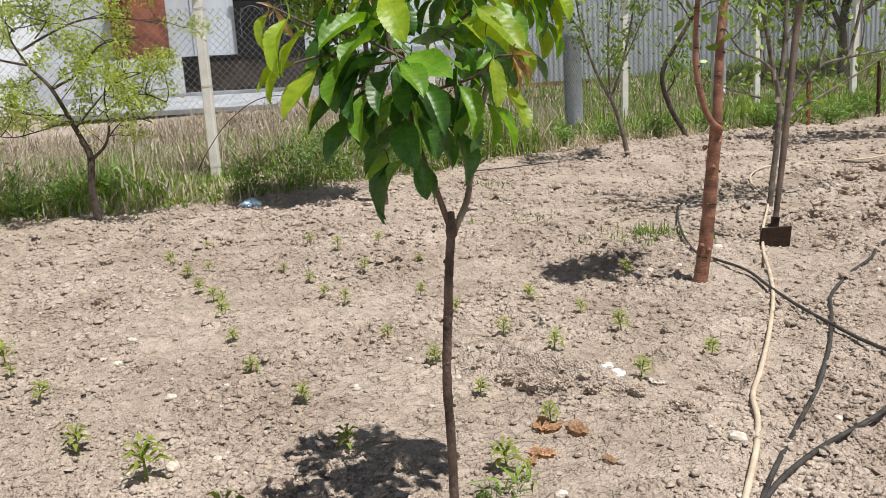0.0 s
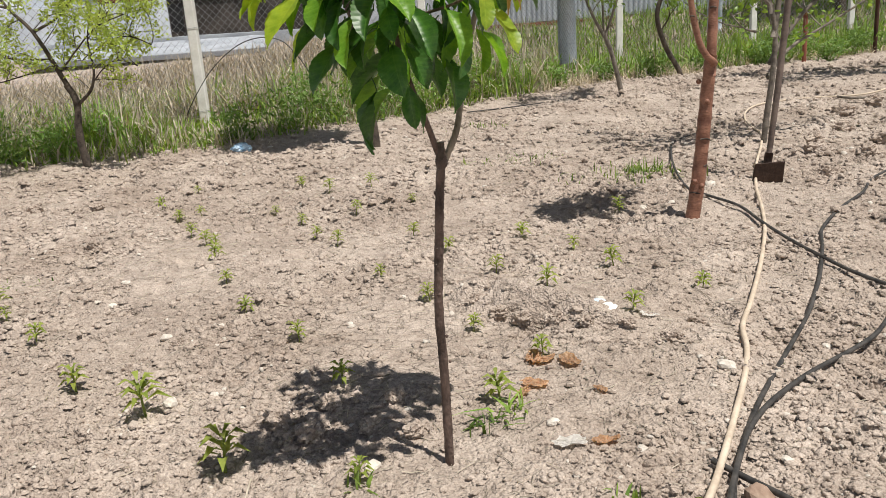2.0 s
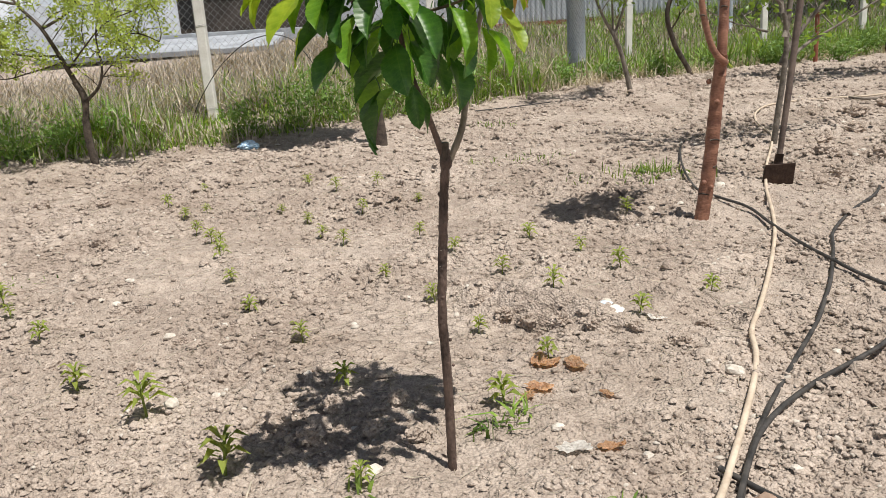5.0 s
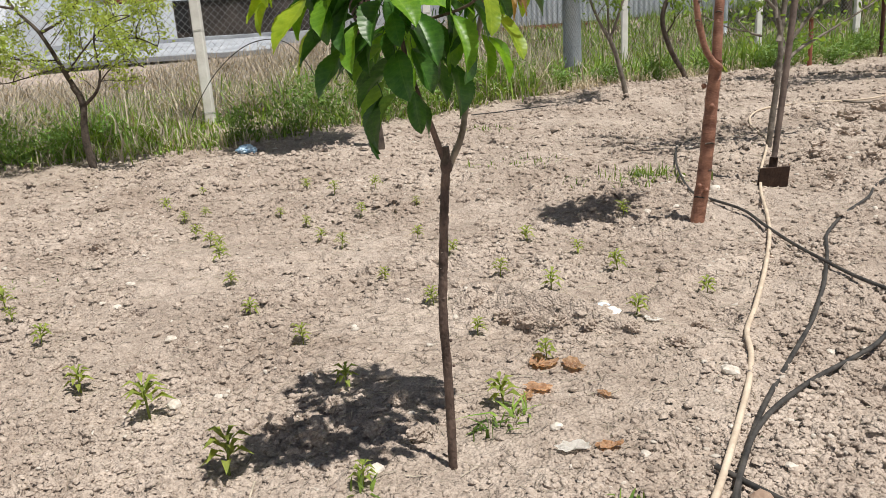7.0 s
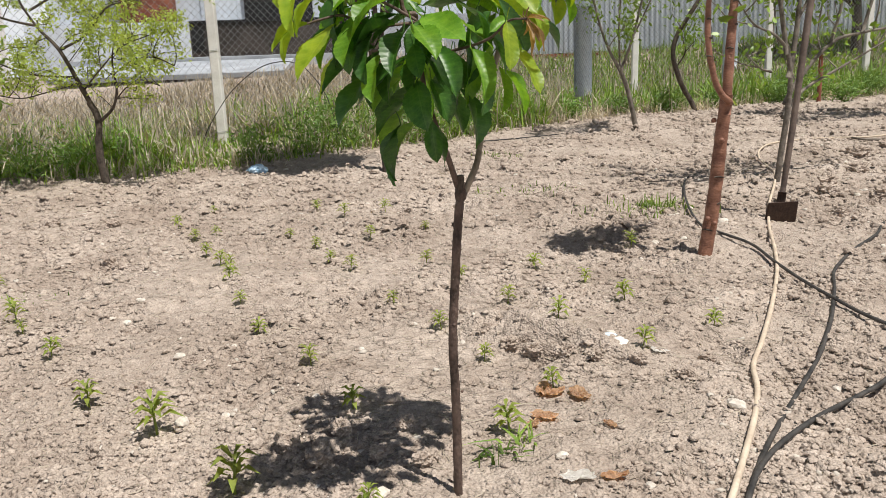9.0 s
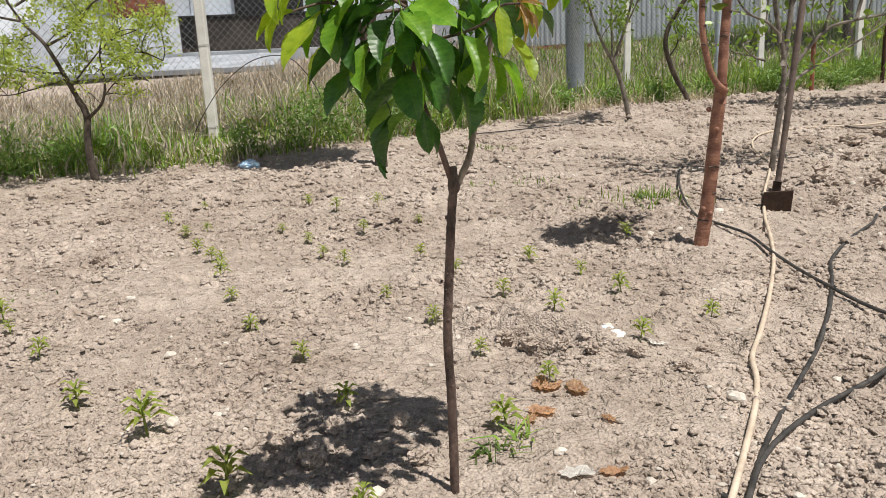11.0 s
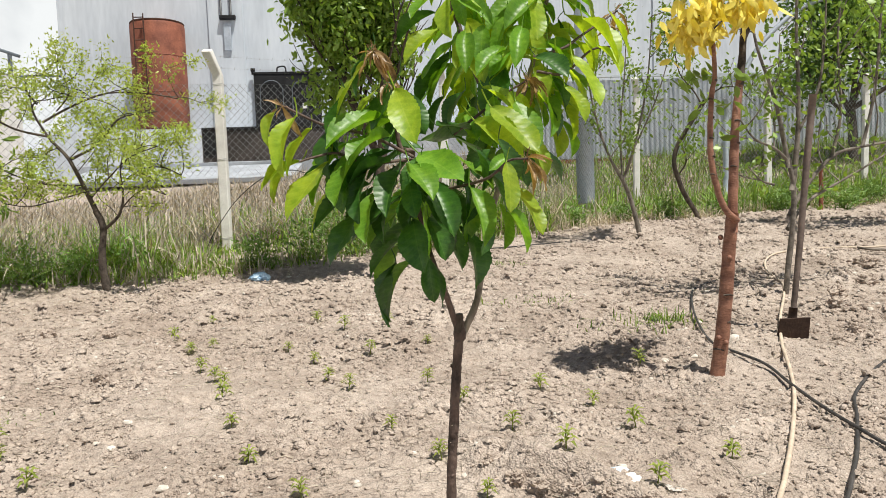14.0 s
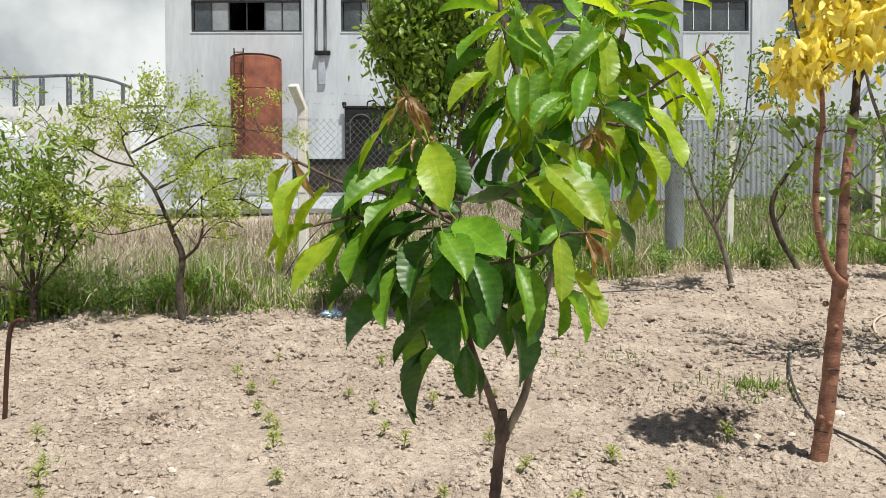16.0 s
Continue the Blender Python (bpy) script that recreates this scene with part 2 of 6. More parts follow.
SHEET = mat("corrugated sheet", (0.50, 0.54, 0.59), (0.66, 0.70, 0.75), 3, 0.5, 0.1, 0.05, 30)
RUST = mat("rusty paint", (0.14, 0.042, 0.025), (0.33, 0.115, 0.065), 2.5, 0.75, 0, 0.3, 25)
RUST_D = mat("dark rust", (0.03, 0.013, 0.009), (0.085, 0.035, 0.02), 6, 0.8, 0.2, 0.3, 30)
BLACK = mat("black paint", (0.006, 0.006, 0.007), (0.020, 0.021, 0.023), 4, 0.6, 0, 0.2, 30, spec=0.25)
STEEL = mat("weathered frame steel", (0.11, 0.13, 0.15), (0.20, 0.23, 0.26), 5, 0.5, 0.2, 0.1, 40)
DOCK = mat("dark stained plinth", (0.016, 0.014, 0.013), (0.070, 0.060, 0.055), 1.8, 0.8, 0, 0.3, 20, spec=0.3)
FRAME = mat("dark window frame", (0.03, 0.032, 0.035), (0.06, 0.063, 0.068), 6, 0.5, 0.2, 0.05, 30)
WHITE = mat("white paint", (0.66, 0.66, 0.65), (0.80, 0.80, 0.79), 4, 0.5, 0, 0.05, 30)
GLASS = mat("dusty window glass", (0.035, 0.045, 0.055), (0.09, 0.105, 0.12), 1.5, 0.12, 0, 0, 12)
GLASS_P = mat("pale window glass", (0.20, 0.23, 0.26), (0.32, 0.35, 0.38), 1.5, 0.15, 0, 0, 12)
HOSE = mat("cream hose", (0.46, 0.37, 0.28), (0.66, 0.56, 0.44), 15, 0.7, 0, 0.15, 90)
PIPE = mat("black poly pipe", (0.016, 0.016, 0.016), (0.075, 0.068, 0.062), 26, 0.6, 0, 0.15, 90)
WOOD = mat("worn handle wood", (0.07, 0.05, 0.043), (0.19, 0.145, 0.12), 8, 0.7, 0, 0.4, 70)
IRON = mat("rusty iron", (0.03, 0.017, 0.013), (0.07, 0.042, 0.03), 20, 0.7, 0.4, 0.4, 90)
PLASTIC = mat("crumpled plastic", (0.52, 0.62, 0.72), (0.84, 0.88, 0.92), 20, 0.25, 0, 0.3, 60)
BLUE = mat("blue plastic", (0.22, 0.38, 0.55), (0.55, 0.70, 0.82), 20, 0.3, 0, 0.3, 60)
DRY = mat("dry leaf", (0.40, 0.26, 0.175), (0.60, 0.45, 0.33), 20, 0.7, 0, 0.3, 60, 0.3, 0.2)
BRICK = mat("brown stone", (0.24, 0.155, 0.11), (0.42, 0.31, 0.235), 25, 0.85, 0, 0.4, 90)
PAPER = mat("white scrap", (0.70, 0.67, 0.62), (0.82, 0.80, 0.77), 15, 0.7, 0, 0.2, 60)
RED_P = mat("red cloth", (0.45, 0.02, 0.03), (0.6, 0.04, 0.05), 4, 0.6, 0, 0, 20)
NAVY = mat("navy cloth", (0.02, 0.03, 0.12), (0.04, 0.05, 0.2), 4, 0.6, 0, 0, 20)


# ---- helpers ----
def part(name, bm, material, parent=None, label="", smooth=False):
    me = bpy.data.meshes.new(name)
    bm.to_mesh(me)
    bm.free()
    me.materials.append(material)
    if smooth:
        me.polygons.foreach_set("use_smooth", [True] * len(me.polygons))
    ob = new(name, me)
    ob.parent = parent
    return tagged(ob, label)


def empty(name, label, category, at=(0, 0, 0), group="", kind=""):
    ob = new(name)
    ob.location = at
    return tagged(ob, label, category, group, kind)


def mesh_of(name, verts, faces, material, parent=None, smooth=False):
    me = bpy.data.meshes.new(name)
    me.from_pydata(verts, [], faces)
    me.materials.append(material)
    if smooth:
        me.polygons.foreach_set("use_smooth", [True] * len(me.polygons))
    ob = new(name, me)
    ob.parent = parent
    return ob


def box(bm, x0, y0, z0, x1, y1, z1, bevel=0.0, m=None):
    r = bmesh.ops.create_cube(bm, size=1)
    t = pose((x0 + x1) / 2, (y0 + y1) / 2, (z0 + z1) / 2) @ Matrix.Diagonal((x1 - x0, y1 - y0, z1 - z0, 1))
    bmesh.ops.transform(bm, matrix=(m @ t) if m else t, verts=r["verts"])
    if bevel:
        es = list({e for v in r["verts"] for e in v.link_edges})
        bmesh.ops.bevel(bm, geom=es, offset=bevel, segments=2, profile=0.6, affect="EDGES")
    return bm


def catmull(pts, n):
    """A smooth line through the points, n steps a span."""
    p = [Vector(q) for q in pts]
    p = [2 * p[0] - p[1], *p, 2 * p[-1] - p[-2]]
    out = []
    for a, b, c, d in zip(p, p[1:], p[2:], p[3:]):
        for i in range(n):
            t = i / n
            out.append(0.5 * (2 * b + (c - a) * t + (2 * a - 5 * b + 4 * c - d) * t * t + (3 * b - a - 3 * c + d) * t ** 3))
    return out + [p[-2]]


def tube(bm, pts, r0, r1=None, sides=8, n=4, rough=0.0, rng=None):
    """A tapered round limb along a smooth line."""
    r1 = r0 if r1 is None else r1
    line = catmull(pts, n) if len(pts) > 1 else pts
    rings, ref = [], Vector((0.31, 0.87, 0.21))
    for i, p in enumerate(line):
        d = (line[min(i + 1, len(line) - 1)] - line[max(i - 1, 0)]).normalized()
        a = d.cross(ref).normalized()
        b = d.cross(a)
        r = r0 + (r1 - r0) * i / (len(line) - 1)
        ring = []
        for s in range(sides):
            k = r * (1 + (rng.uniform(-rough, rough) if rough else 0))
            ring.append(bm.verts.new(p + (a * math.cos(2 * math.pi * s / sides) + b * math.sin(2 * math.pi * s / sides)) * k))
        rings.append(ring)
    for q, w in zip(rings, rings[1:]):
        for s in range(sides):
            bm.faces.new((q[s], q[(s + 1) % sides], w[(s + 1) % sides], w[s]))
    bm.faces.new(rings[0])
    bm.faces.new(rings[-1][::-1])
    return bm


def smooth_step(a, b, v):
    t = np.clip((v - a) / (b - a), 0, 1)
    return t * t * (3 - 2 * t)


def ground_z(x, y):
    """The lie of the land: a slight rise to the fence and a bank up to the yard behind it."""
    return 0.0112 * np.clip(x, -40, 40) + 0.0406 * np.clip(y, -20, 11.0) + 0.17 * smooth_step(4.5, 9.0, y) + 1.35 * smooth_step(10.0 + 3.0 * smooth_step(-1.0, 2.5, x), 22.0, y) \
        - 0.09 * np.exp(-(((x - 2.6) / 2.0) ** 2 + ((y - 11.2) / 1.6) ** 2))


def lattice(x, y, seed):
    """Smooth random values on a unit lattice."""
    def h(i, j):
        v = np.sin(i * 127.1 + j * 311.7 + seed * 74.7) * 43758.5453
        return v - np.floor(v)
    i, j = np.floor(x), np.floor(y)
    u, v = x - i, y - j
    u, v = u * u * (3 - 2 * u), v * v * (3 - 2 * v)
    return (h(i, j) * (1 - u) + h(i + 1, j) * u) * (1 - v) + (h(i, j + 1) * (1 - u) + h(i + 1, j + 1) * u) * v


def lumps(x, y, seed, small=0.22, large=0.62):
    """Round clods with steep sides: the height over the cell's floor, of domes of uneven size about scattered centres."""
    i, j = np.floor(x), np.floor(y)
    high = np.zeros(np.shape(x))
    for a in (-1, 0, 1):
        for b in (-1, 0, 1):
            ci, cj = i + a, j + b
            p = np.sin(ci * 269.5 + cj * 183.3 + seed * 13.7) * 43758.5453
            q = np.sin(ci * 113.5 + cj * 271.9 + seed * 29.1) * 24634.6345
            p, q = p - np.floor(p), q - np.floor(q)
            r = small + (large - small) * (p * 7.31 + q * 3.7 - np.floor(p * 7.31 + q * 3.7)) ** 1.5
            dx, dy = ci + p - x, cj + q - y
            high = np.maximum(high, np.maximum(r * r - dx * dx - dy * dy, 0) ** 0.72 * r ** -0.44)
    return high


def crumbs(x, y, seed, bare=0.25):
    """Angular flat-topped clods with steep sides and crevices between them, each of its own height and tilt; some cells stay bare."""
    i, j = np.floor(x), np.floor(y)
    f1, f2 = np.full(np.shape(x), 9.0), np.full(np.shape(x), 9.0)
    own, tx, ty = np.zeros(np.shape(x)), np.zeros(np.shape(x)), np.zeros(np.shape(x))
    for a in (-1, 0, 1):
        for b in (-1, 0, 1):
            ci, cj = i + a, j + b
            p = np.sin(ci * 269.5 + cj * 183.3 + seed * 13.7) * 43758.5453
            q = np.sin(ci * 113.5 + cj * 271.9 + seed * 29.1) * 24634.6345
            p, q = p - np.floor(p), q - np.floor(q)
            dx, dy = x - ci - p, y - cj - q
            d = np.sqrt(dx * dx + dy * dy)
            near = d < f1
            f2 = np.where(near, f1, np.minimum(f2, d))
            r = p * 7.31 + q * 3.7
            own, tx, ty = np.where(near, r - np.floor(r), own), np.where(near, dx * (p - 0.5), tx), np.where(near, dy * (q - 0.5), ty)
            f1 = np.minimum(f1, d)
    tall = np.clip((own - bare) / (1 - bare), 0, 1) ** 0.8
    return tall * smooth_step(0.0, 0.6, f2 - f1) * (1 + 1.0 * (tx + ty))


# dug hollows in the bed: x, y, size
HOLLOWS = [(-2.28, 3.75, 0.06), (-2.18, 4.27, 0.07), (-1.57, 3.33, 0.06), (-1.15, 2.21, 0.035), (-1.17, 2.04, 0.03), (-0.93, 2.0, 0.035), (-1.14, 2.45, 0.04), (-0.83, 2.16, 0.025),
           (-0.24, 3.05, 0.05), (-0.52, 1.87, 0.025), (-1.74, 3.6, 0.05), (-1.59, 5.24, 0.06), (-0.15, 4.63, 0.06), (-0.53, 3.68, 0.045), (-2.71, 4.43, 0.07), (0.09, 2.27, 0.03), (-0.01, 2.43, 0.05),
           (0.19, 1.99, 0.025), (0.245, 2.04, 0.034), (0.16, 2.12, 0.025), (0.22, 1.58, 0.02), (0.42, 1.95, 0.022), (0.55, 1.86, 0.022), (0.66, 2.0, 0.022), (-0.35, 4.3, 0.05), (0.6, 3.7, 0.045), (1.75, 4.1, 0.06), (2.2, 4.0, 0.07), (1.5, 6.0, 0.06), (3.37, 5.8, 0.07)]
BED = 0.0085  # mean height of the clods, so that the bed keeps its level


def tilled(x, y, fine=1.0):
    """Relief of the dug bed over the lie of the land, with a smoother cracked patch in its middle."""
    near = 1 - smooth_step(9.0, 12.0, y)
    flat = np.exp(-(((x + 0.16) / 0.52) ** 2 + ((y - 2.05) / 0.36) ** 2))
    rough = (1 - 0.88 * flat) * fine
    along = np.clip((0.45 - x) / 0.5, 0, 1)
    ridge = np.exp(-((y - (1.98 + 0.42 * along)) / 0.07) ** 2) * np.exp(-(((x - 0.17) / 0.26) ** 2))
    patch = np.clip(0.55 + 1.3 * (lattice(x * 2.3, y * 2.3, 12) - 0.25), 0.5, 1.35) + 0.7 * ridge + 0.35 * smooth_step(1.5, 2.4, x) * smooth_step(3.2, 3.9, y)
    wx, wy = 0.05 * (lattice(x * 13, y * 13, 21) - 0.5), 0.05 * (lattice(x * 13, y * 13, 22) - 0.5)
    vx, vy = 0.016 * (lattice(x * 45, y * 45, 23) - 0.5), 0.016 * (lattice(x * 45, y * 45, 24) - 0.5)
    z = 0.06 * (lattice(x * 1.7, y * 1.7, 1) - 0.5) + 0.06 * ridge
    line = y - (1.97 + 1.05 * np.clip(0.42 - x, 0, 0.42))
    z += 0.045 * smooth_step(-0.05, 0.05, line) * np.exp(-np.maximum(line, 0) / 0.30) * np.exp(-(((x - 0.2) / 0.24) ** 4))
    z -= 0.075 * np.exp(-((x - 0.243) ** 2 + (y - 2.03) ** 2) / 0.020 ** 2)
    for a, b, w in HOLLOWS:
        d = np.sqrt(((x + w * 12 * wx - a) / (1.5 * w)) ** 2 + ((y + w * 12 * wy - b) / w) ** 2)
        z -= fine * 1.7 * w * np.clip(1.15 - d, 0, 1) ** 0.6
    pits = np.maximum(lumps((x + wx) * 3.3, (y + wy) * 3.3, 31, 0.05, 0.42) - 0.12, 0)
    z -= np.maximum(rough, 0.8 * (1 - fine) * (1 - smooth_step(2.5, 6.0, np.abs(y)))) * 0.13 * pits
    far = smooth_step(2.2, 4.5, y)
    heap = np.clip(2.6 * lattice(x * 3.1 + 7, y * 3.1, 8) - 0.75, 0, 1.3) * (1 - 0.8 * np.exp(-((x - 0.65) / 0.4) ** 2 - ((y - 1.15) / 0.35) ** 2))
    tread = 1 - 0.5 * smooth_step(0.50, 0.72, lattice(x * 1.25 + 3, y * 1.9, 17))
    wide = np.maximum(rough, (1 - fine) * (1 - smooth_step(2.0, 5.0, np.abs(y))))
    z += 0.022 * fine * (lattice(x * 6, y * 6, 41) - 0.5) + 0.010 * rough * (lattice(x * 14, y * 14, 42) - 0.5)
    z += wide * patch * tread * 0.032 * heap * crumbs((x + 1.2 * wx) * 11, (y + 1.2 * wy) * 11, 3, 0.2) + 0.006 * (1 - fine)
    z += rough * patch * tread * (0.014 - 0.004 * far) * crumbs((x + 0.6 * wx + vx) * 25, (y + 0.6 * wy + vy) * 27, 4, 0.3) * (0.4 + heap)
    z += rough * (1 - 0.7 * far) * (0.35 + 0.65 * tread) * 0.0075 * crumbs((x + vx) * 52, (y + vy) * 56, 5, 0.15)
    z += fine * (1 - far) * (0.3 + 0.7 * rough) * 0.003 * crumbs(x * 105 + 30 * vx, y * 112 + 30 * vy, 7, 0.1)
    return (z - BED) * near


def top_z(x, y):
    return float(ground_z(np.float64(x), np.float64(y)) + tilled(np.array([x], float), np.array([y], float))[0])


def on_ground(x, y, up=0.0):
    return Vector((x, y, top_z(x, y) + up))


# ---- ground ----
def build_ground():
    ys = np.concatenate([[-400, -120, -40, -20, -10, -6], np.arange(-4, 0.85, 0.1), 0.95 * np.exp(np.arange(0, 620) * 0.003437), 8.0 * np.exp(np.arange(0, 60) * 0.0069),
                         12.1 * np.exp(np.arange(1, 60) * 0.096)])
    side = np.concatenate([1 + np.linspace(0.03, 5, 30), [7.5, 10, 15, 25, 50]])
    us = np.concatenate([-side[::-1], np.linspace(-1, 1, 450), side])
    half = np.maximum(0.72 * ys + 0.2, 0.9)
    x = us[None, :] * half[:, None]
    y = np.repeat(ys[:, None], len(us), 1)
    fine = np.repeat((1 - smooth_step(1.0, 1.1, np.abs(us)))[None, :], len(ys), 0) * smooth_step(0.62, 0.8, y)
    z = ground_z(x, y) + tilled(x, y, fine)
    nr, nc = x.shape
    co = np.stack([x, y, z], -1).reshape(-1, 3).astype(np.float32)
    a = (np.arange(nr - 1)[:, None] * nc + np.arange(nc - 1)[None, :]).ravel()
    quads = np.stack([a, a + 1, a + nc + 1, a + nc], -1).astype(np.int32)
    me = bpy.data.meshes.new("ground")
    me.vertices.add(len(co))
    me.vertices.foreach_set("co", co.ravel())
    me.loops.add(quads.size)
    me.loops.foreach_set("vertex_index", quads.ravel())
    me.polygons.add(len(quads))
    me.polygons.foreach_set("loop_start", np.arange(0, quads.size, 4, dtype=np.int32))
    me.polygons.foreach_set("use_smooth", np.ones(len(quads), bool))
    me.update(calc_edges=True)
    me.materials.append(SOIL)
    return tagged(new("ground", me), "dry pale brown tilled soil with clods and cracks", "soil", kind="structure")


build_ground()


# ---- cherry sapling ----
def leaf_mesh(name, material, wide=0.46, fold=0.35, droop=0.12, seed=0, rows=28):
    """A toothed, folded and veined blade of length 1 along x, with its stalk behind the base."""
    rng = random.Random(seed)
    bm = bmesh.new()
    grid = []
    for i in range(rows + 1):
        t = i / rows
        w = wide / 2 * (math.sin(math.pi * t ** 1.03) ** 0.66) * (1 - 0.5 * smooth_step(0.88, 1.0, t)) if 0 < i < rows else 0.004
        w *= 1 + (0.035 if i % 2 else -0.035)
        row = []
        for v in (-1, -0.5, 0, 0.5, 1):
            ribs = 0.0052 * math.cos(2 * math.pi * 7 * (t - 0.22 * abs(v))) * (abs(v) > 0.1) * math.sin(math.pi * t)
            z = droop * (0.25 - (t - 0.45) ** 2) * 1.4 + fold * abs(v) ** 1.3 * w + ribs + 0.028 * math.sin(9 * t + seed + 2 * v) * abs(v)
            row.append(bm.verts.new((t, v * w * (1 - 0.12 * fold), z)))
        grid.append(row)
    for p, q in zip(grid, grid[1:]):
        for s in range(4):
            bm.faces.new((p[s], q[s], q[s + 1], p[s + 1]))
    z0 = droop * (0.25 - 0.45 ** 2) * 1.4
    tube(bm, [(0.01, 0, z0), (-0.12, 0, z0 + 0.05), (-0.24, 0, z0 + 0.13)], 0.010, 0.013, 5, 2)
    me = bpy.data.meshes.new(name)
    bm.to_mesh(me)
    bm.free()
    me.materials.append(material)
    me.polygons.foreach_set("use_smooth", [True] * len(me.polygons))
    return me


# last entry is the leaf colour; d has shade coloured in
CHERRY_LEAVES = {}
CHERRY_LEAVES['low_front'] = [(-0.080, 1.199, 1.069, -0.049, 1.138, 0.986, 'y'),
        (-0.125, 1.219, 1.116, -0.168, 1.185, 1.032, 'y'),
        (-0.109, 1.246, 1.080, -0.140, 1.219, 1.033, 'y'),
        (-0.097, 1.233, 1.029, -0.185, 1.165, 0.982, 'g'),
        (-0.091, 1.219, 0.999, -0.146, 1.144, 0.957, 'g'),
        (-0.130, 1.192, 0.981, -0.169, 1.138, 0.900, 'g'),
        (-0.050, 1.226, 0.973, 0.015, 1.144, 0.928, 'g'),
        (-0.063, 1.192, 0.956, -0.028, 1.131, 0.903, 'g'),
        (-0.049, 1.294, 0.997, 0.028, 1.342, 1.007, 'd'),
        (0.001, 1.246, 0.969, 0.060, 1.192, 0.918, 'g'),
        (-0.093, 1.233, 0.961, -0.161, 1.172, 0.918, 'd'),
        (-0.078, 1.206, 0.948, -0.098, 1.151, 0.882, 'd')]
CHERRY_LEAVES['low_left'] = [(-0.218, 1.144, 1.029, -0.237, 1.110, 0.945, 'y'),
        (-0.205, 1.178, 1.013, -0.239, 1.151, 0.947, 'y'),
        (-0.253, 1.165, 1.041, -0.265, 1.151, 0.990, 'y'),
        (-0.226, 1.192, 0.965, -0.281, 1.165, 0.927, 'y'),
        (-0.236, 1.178, 0.965, -0.262, 1.158, 0.908, 'y'),
        (-0.185, 1.199, 0.965, -0.248, 1.138, 0.871, 'y'),
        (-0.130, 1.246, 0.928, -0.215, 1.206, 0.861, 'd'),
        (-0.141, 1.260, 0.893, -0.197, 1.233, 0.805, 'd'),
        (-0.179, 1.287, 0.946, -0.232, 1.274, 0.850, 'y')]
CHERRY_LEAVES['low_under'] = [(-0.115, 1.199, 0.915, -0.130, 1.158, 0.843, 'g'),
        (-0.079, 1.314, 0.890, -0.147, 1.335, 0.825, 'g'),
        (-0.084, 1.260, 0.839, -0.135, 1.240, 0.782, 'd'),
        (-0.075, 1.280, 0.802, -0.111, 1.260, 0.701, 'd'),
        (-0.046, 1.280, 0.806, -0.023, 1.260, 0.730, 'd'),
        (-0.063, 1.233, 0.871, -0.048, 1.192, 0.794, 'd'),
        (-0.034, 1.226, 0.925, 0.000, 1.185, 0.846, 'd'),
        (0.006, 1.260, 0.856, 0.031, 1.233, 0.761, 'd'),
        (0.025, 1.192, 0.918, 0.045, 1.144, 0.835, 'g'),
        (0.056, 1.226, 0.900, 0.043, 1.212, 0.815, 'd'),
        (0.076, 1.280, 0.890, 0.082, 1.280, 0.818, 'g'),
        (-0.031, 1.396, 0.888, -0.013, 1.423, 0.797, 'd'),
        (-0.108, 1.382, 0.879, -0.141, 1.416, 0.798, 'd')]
CHERRY_LEAVES['twig_right'] = [(0.079, 1.131, 0.951, 0.082, 1.110, 0.882, 'y'),
        (0.100, 1.178, 0.913, 0.130, 1.151, 0.847, 'y'),
        (0.088, 1.212, 0.963, 0.058, 1.192, 0.942, 'g')]
CHERRY_LEAVES['high_mid'] = [(0.066, 1.260, 1.043, 0.131, 1.199, 0.970, 'y'),
        (0.041, 1.287, 1.024, 0.110, 1.219, 0.960, 'y'),
        (0.106, 1.274, 1.053, 0.136, 1.233, 0.974, 'g'),
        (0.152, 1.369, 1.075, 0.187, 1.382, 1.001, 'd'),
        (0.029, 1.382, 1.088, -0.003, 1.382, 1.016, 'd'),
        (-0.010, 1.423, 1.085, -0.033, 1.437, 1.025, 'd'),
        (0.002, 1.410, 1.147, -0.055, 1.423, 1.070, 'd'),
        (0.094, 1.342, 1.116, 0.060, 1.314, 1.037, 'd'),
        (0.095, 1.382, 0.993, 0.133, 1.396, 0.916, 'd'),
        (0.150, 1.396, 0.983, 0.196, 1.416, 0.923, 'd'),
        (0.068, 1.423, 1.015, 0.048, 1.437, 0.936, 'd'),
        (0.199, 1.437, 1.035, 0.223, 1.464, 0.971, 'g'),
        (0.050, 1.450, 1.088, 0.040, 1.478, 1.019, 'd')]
CHERRY_LEAVES['high_right'] = [(0.191, 1.314, 1.079, 0.222, 1.301, 1.019, 'y'),
        (0.198, 1.274, 1.121, 0.234, 1.233, 1.040, 'y'),
        (0.143, 1.287, 1.124, 0.186, 1.246, 1.085, 'd'),
        (0.274, 1.355, 1.208, 0.302, 1.328, 1.128, 'y'),
        (0.225, 1.328, 1.189, 0.273, 1.287, 1.112, 'y'),
        (0.252, 1.342, 1.146, 0.284, 1.314, 1.094, 'y'),
        (0.151, 1.355, 1.150, 0.229, 1.369, 1.153, 'g'),
        (0.192, 1.382, 1.116, 0.242, 1.396, 1.084, 'g'),
        (0.169, 1.355, 1.103, 0.197, 1.355, 1.047, 'd')]
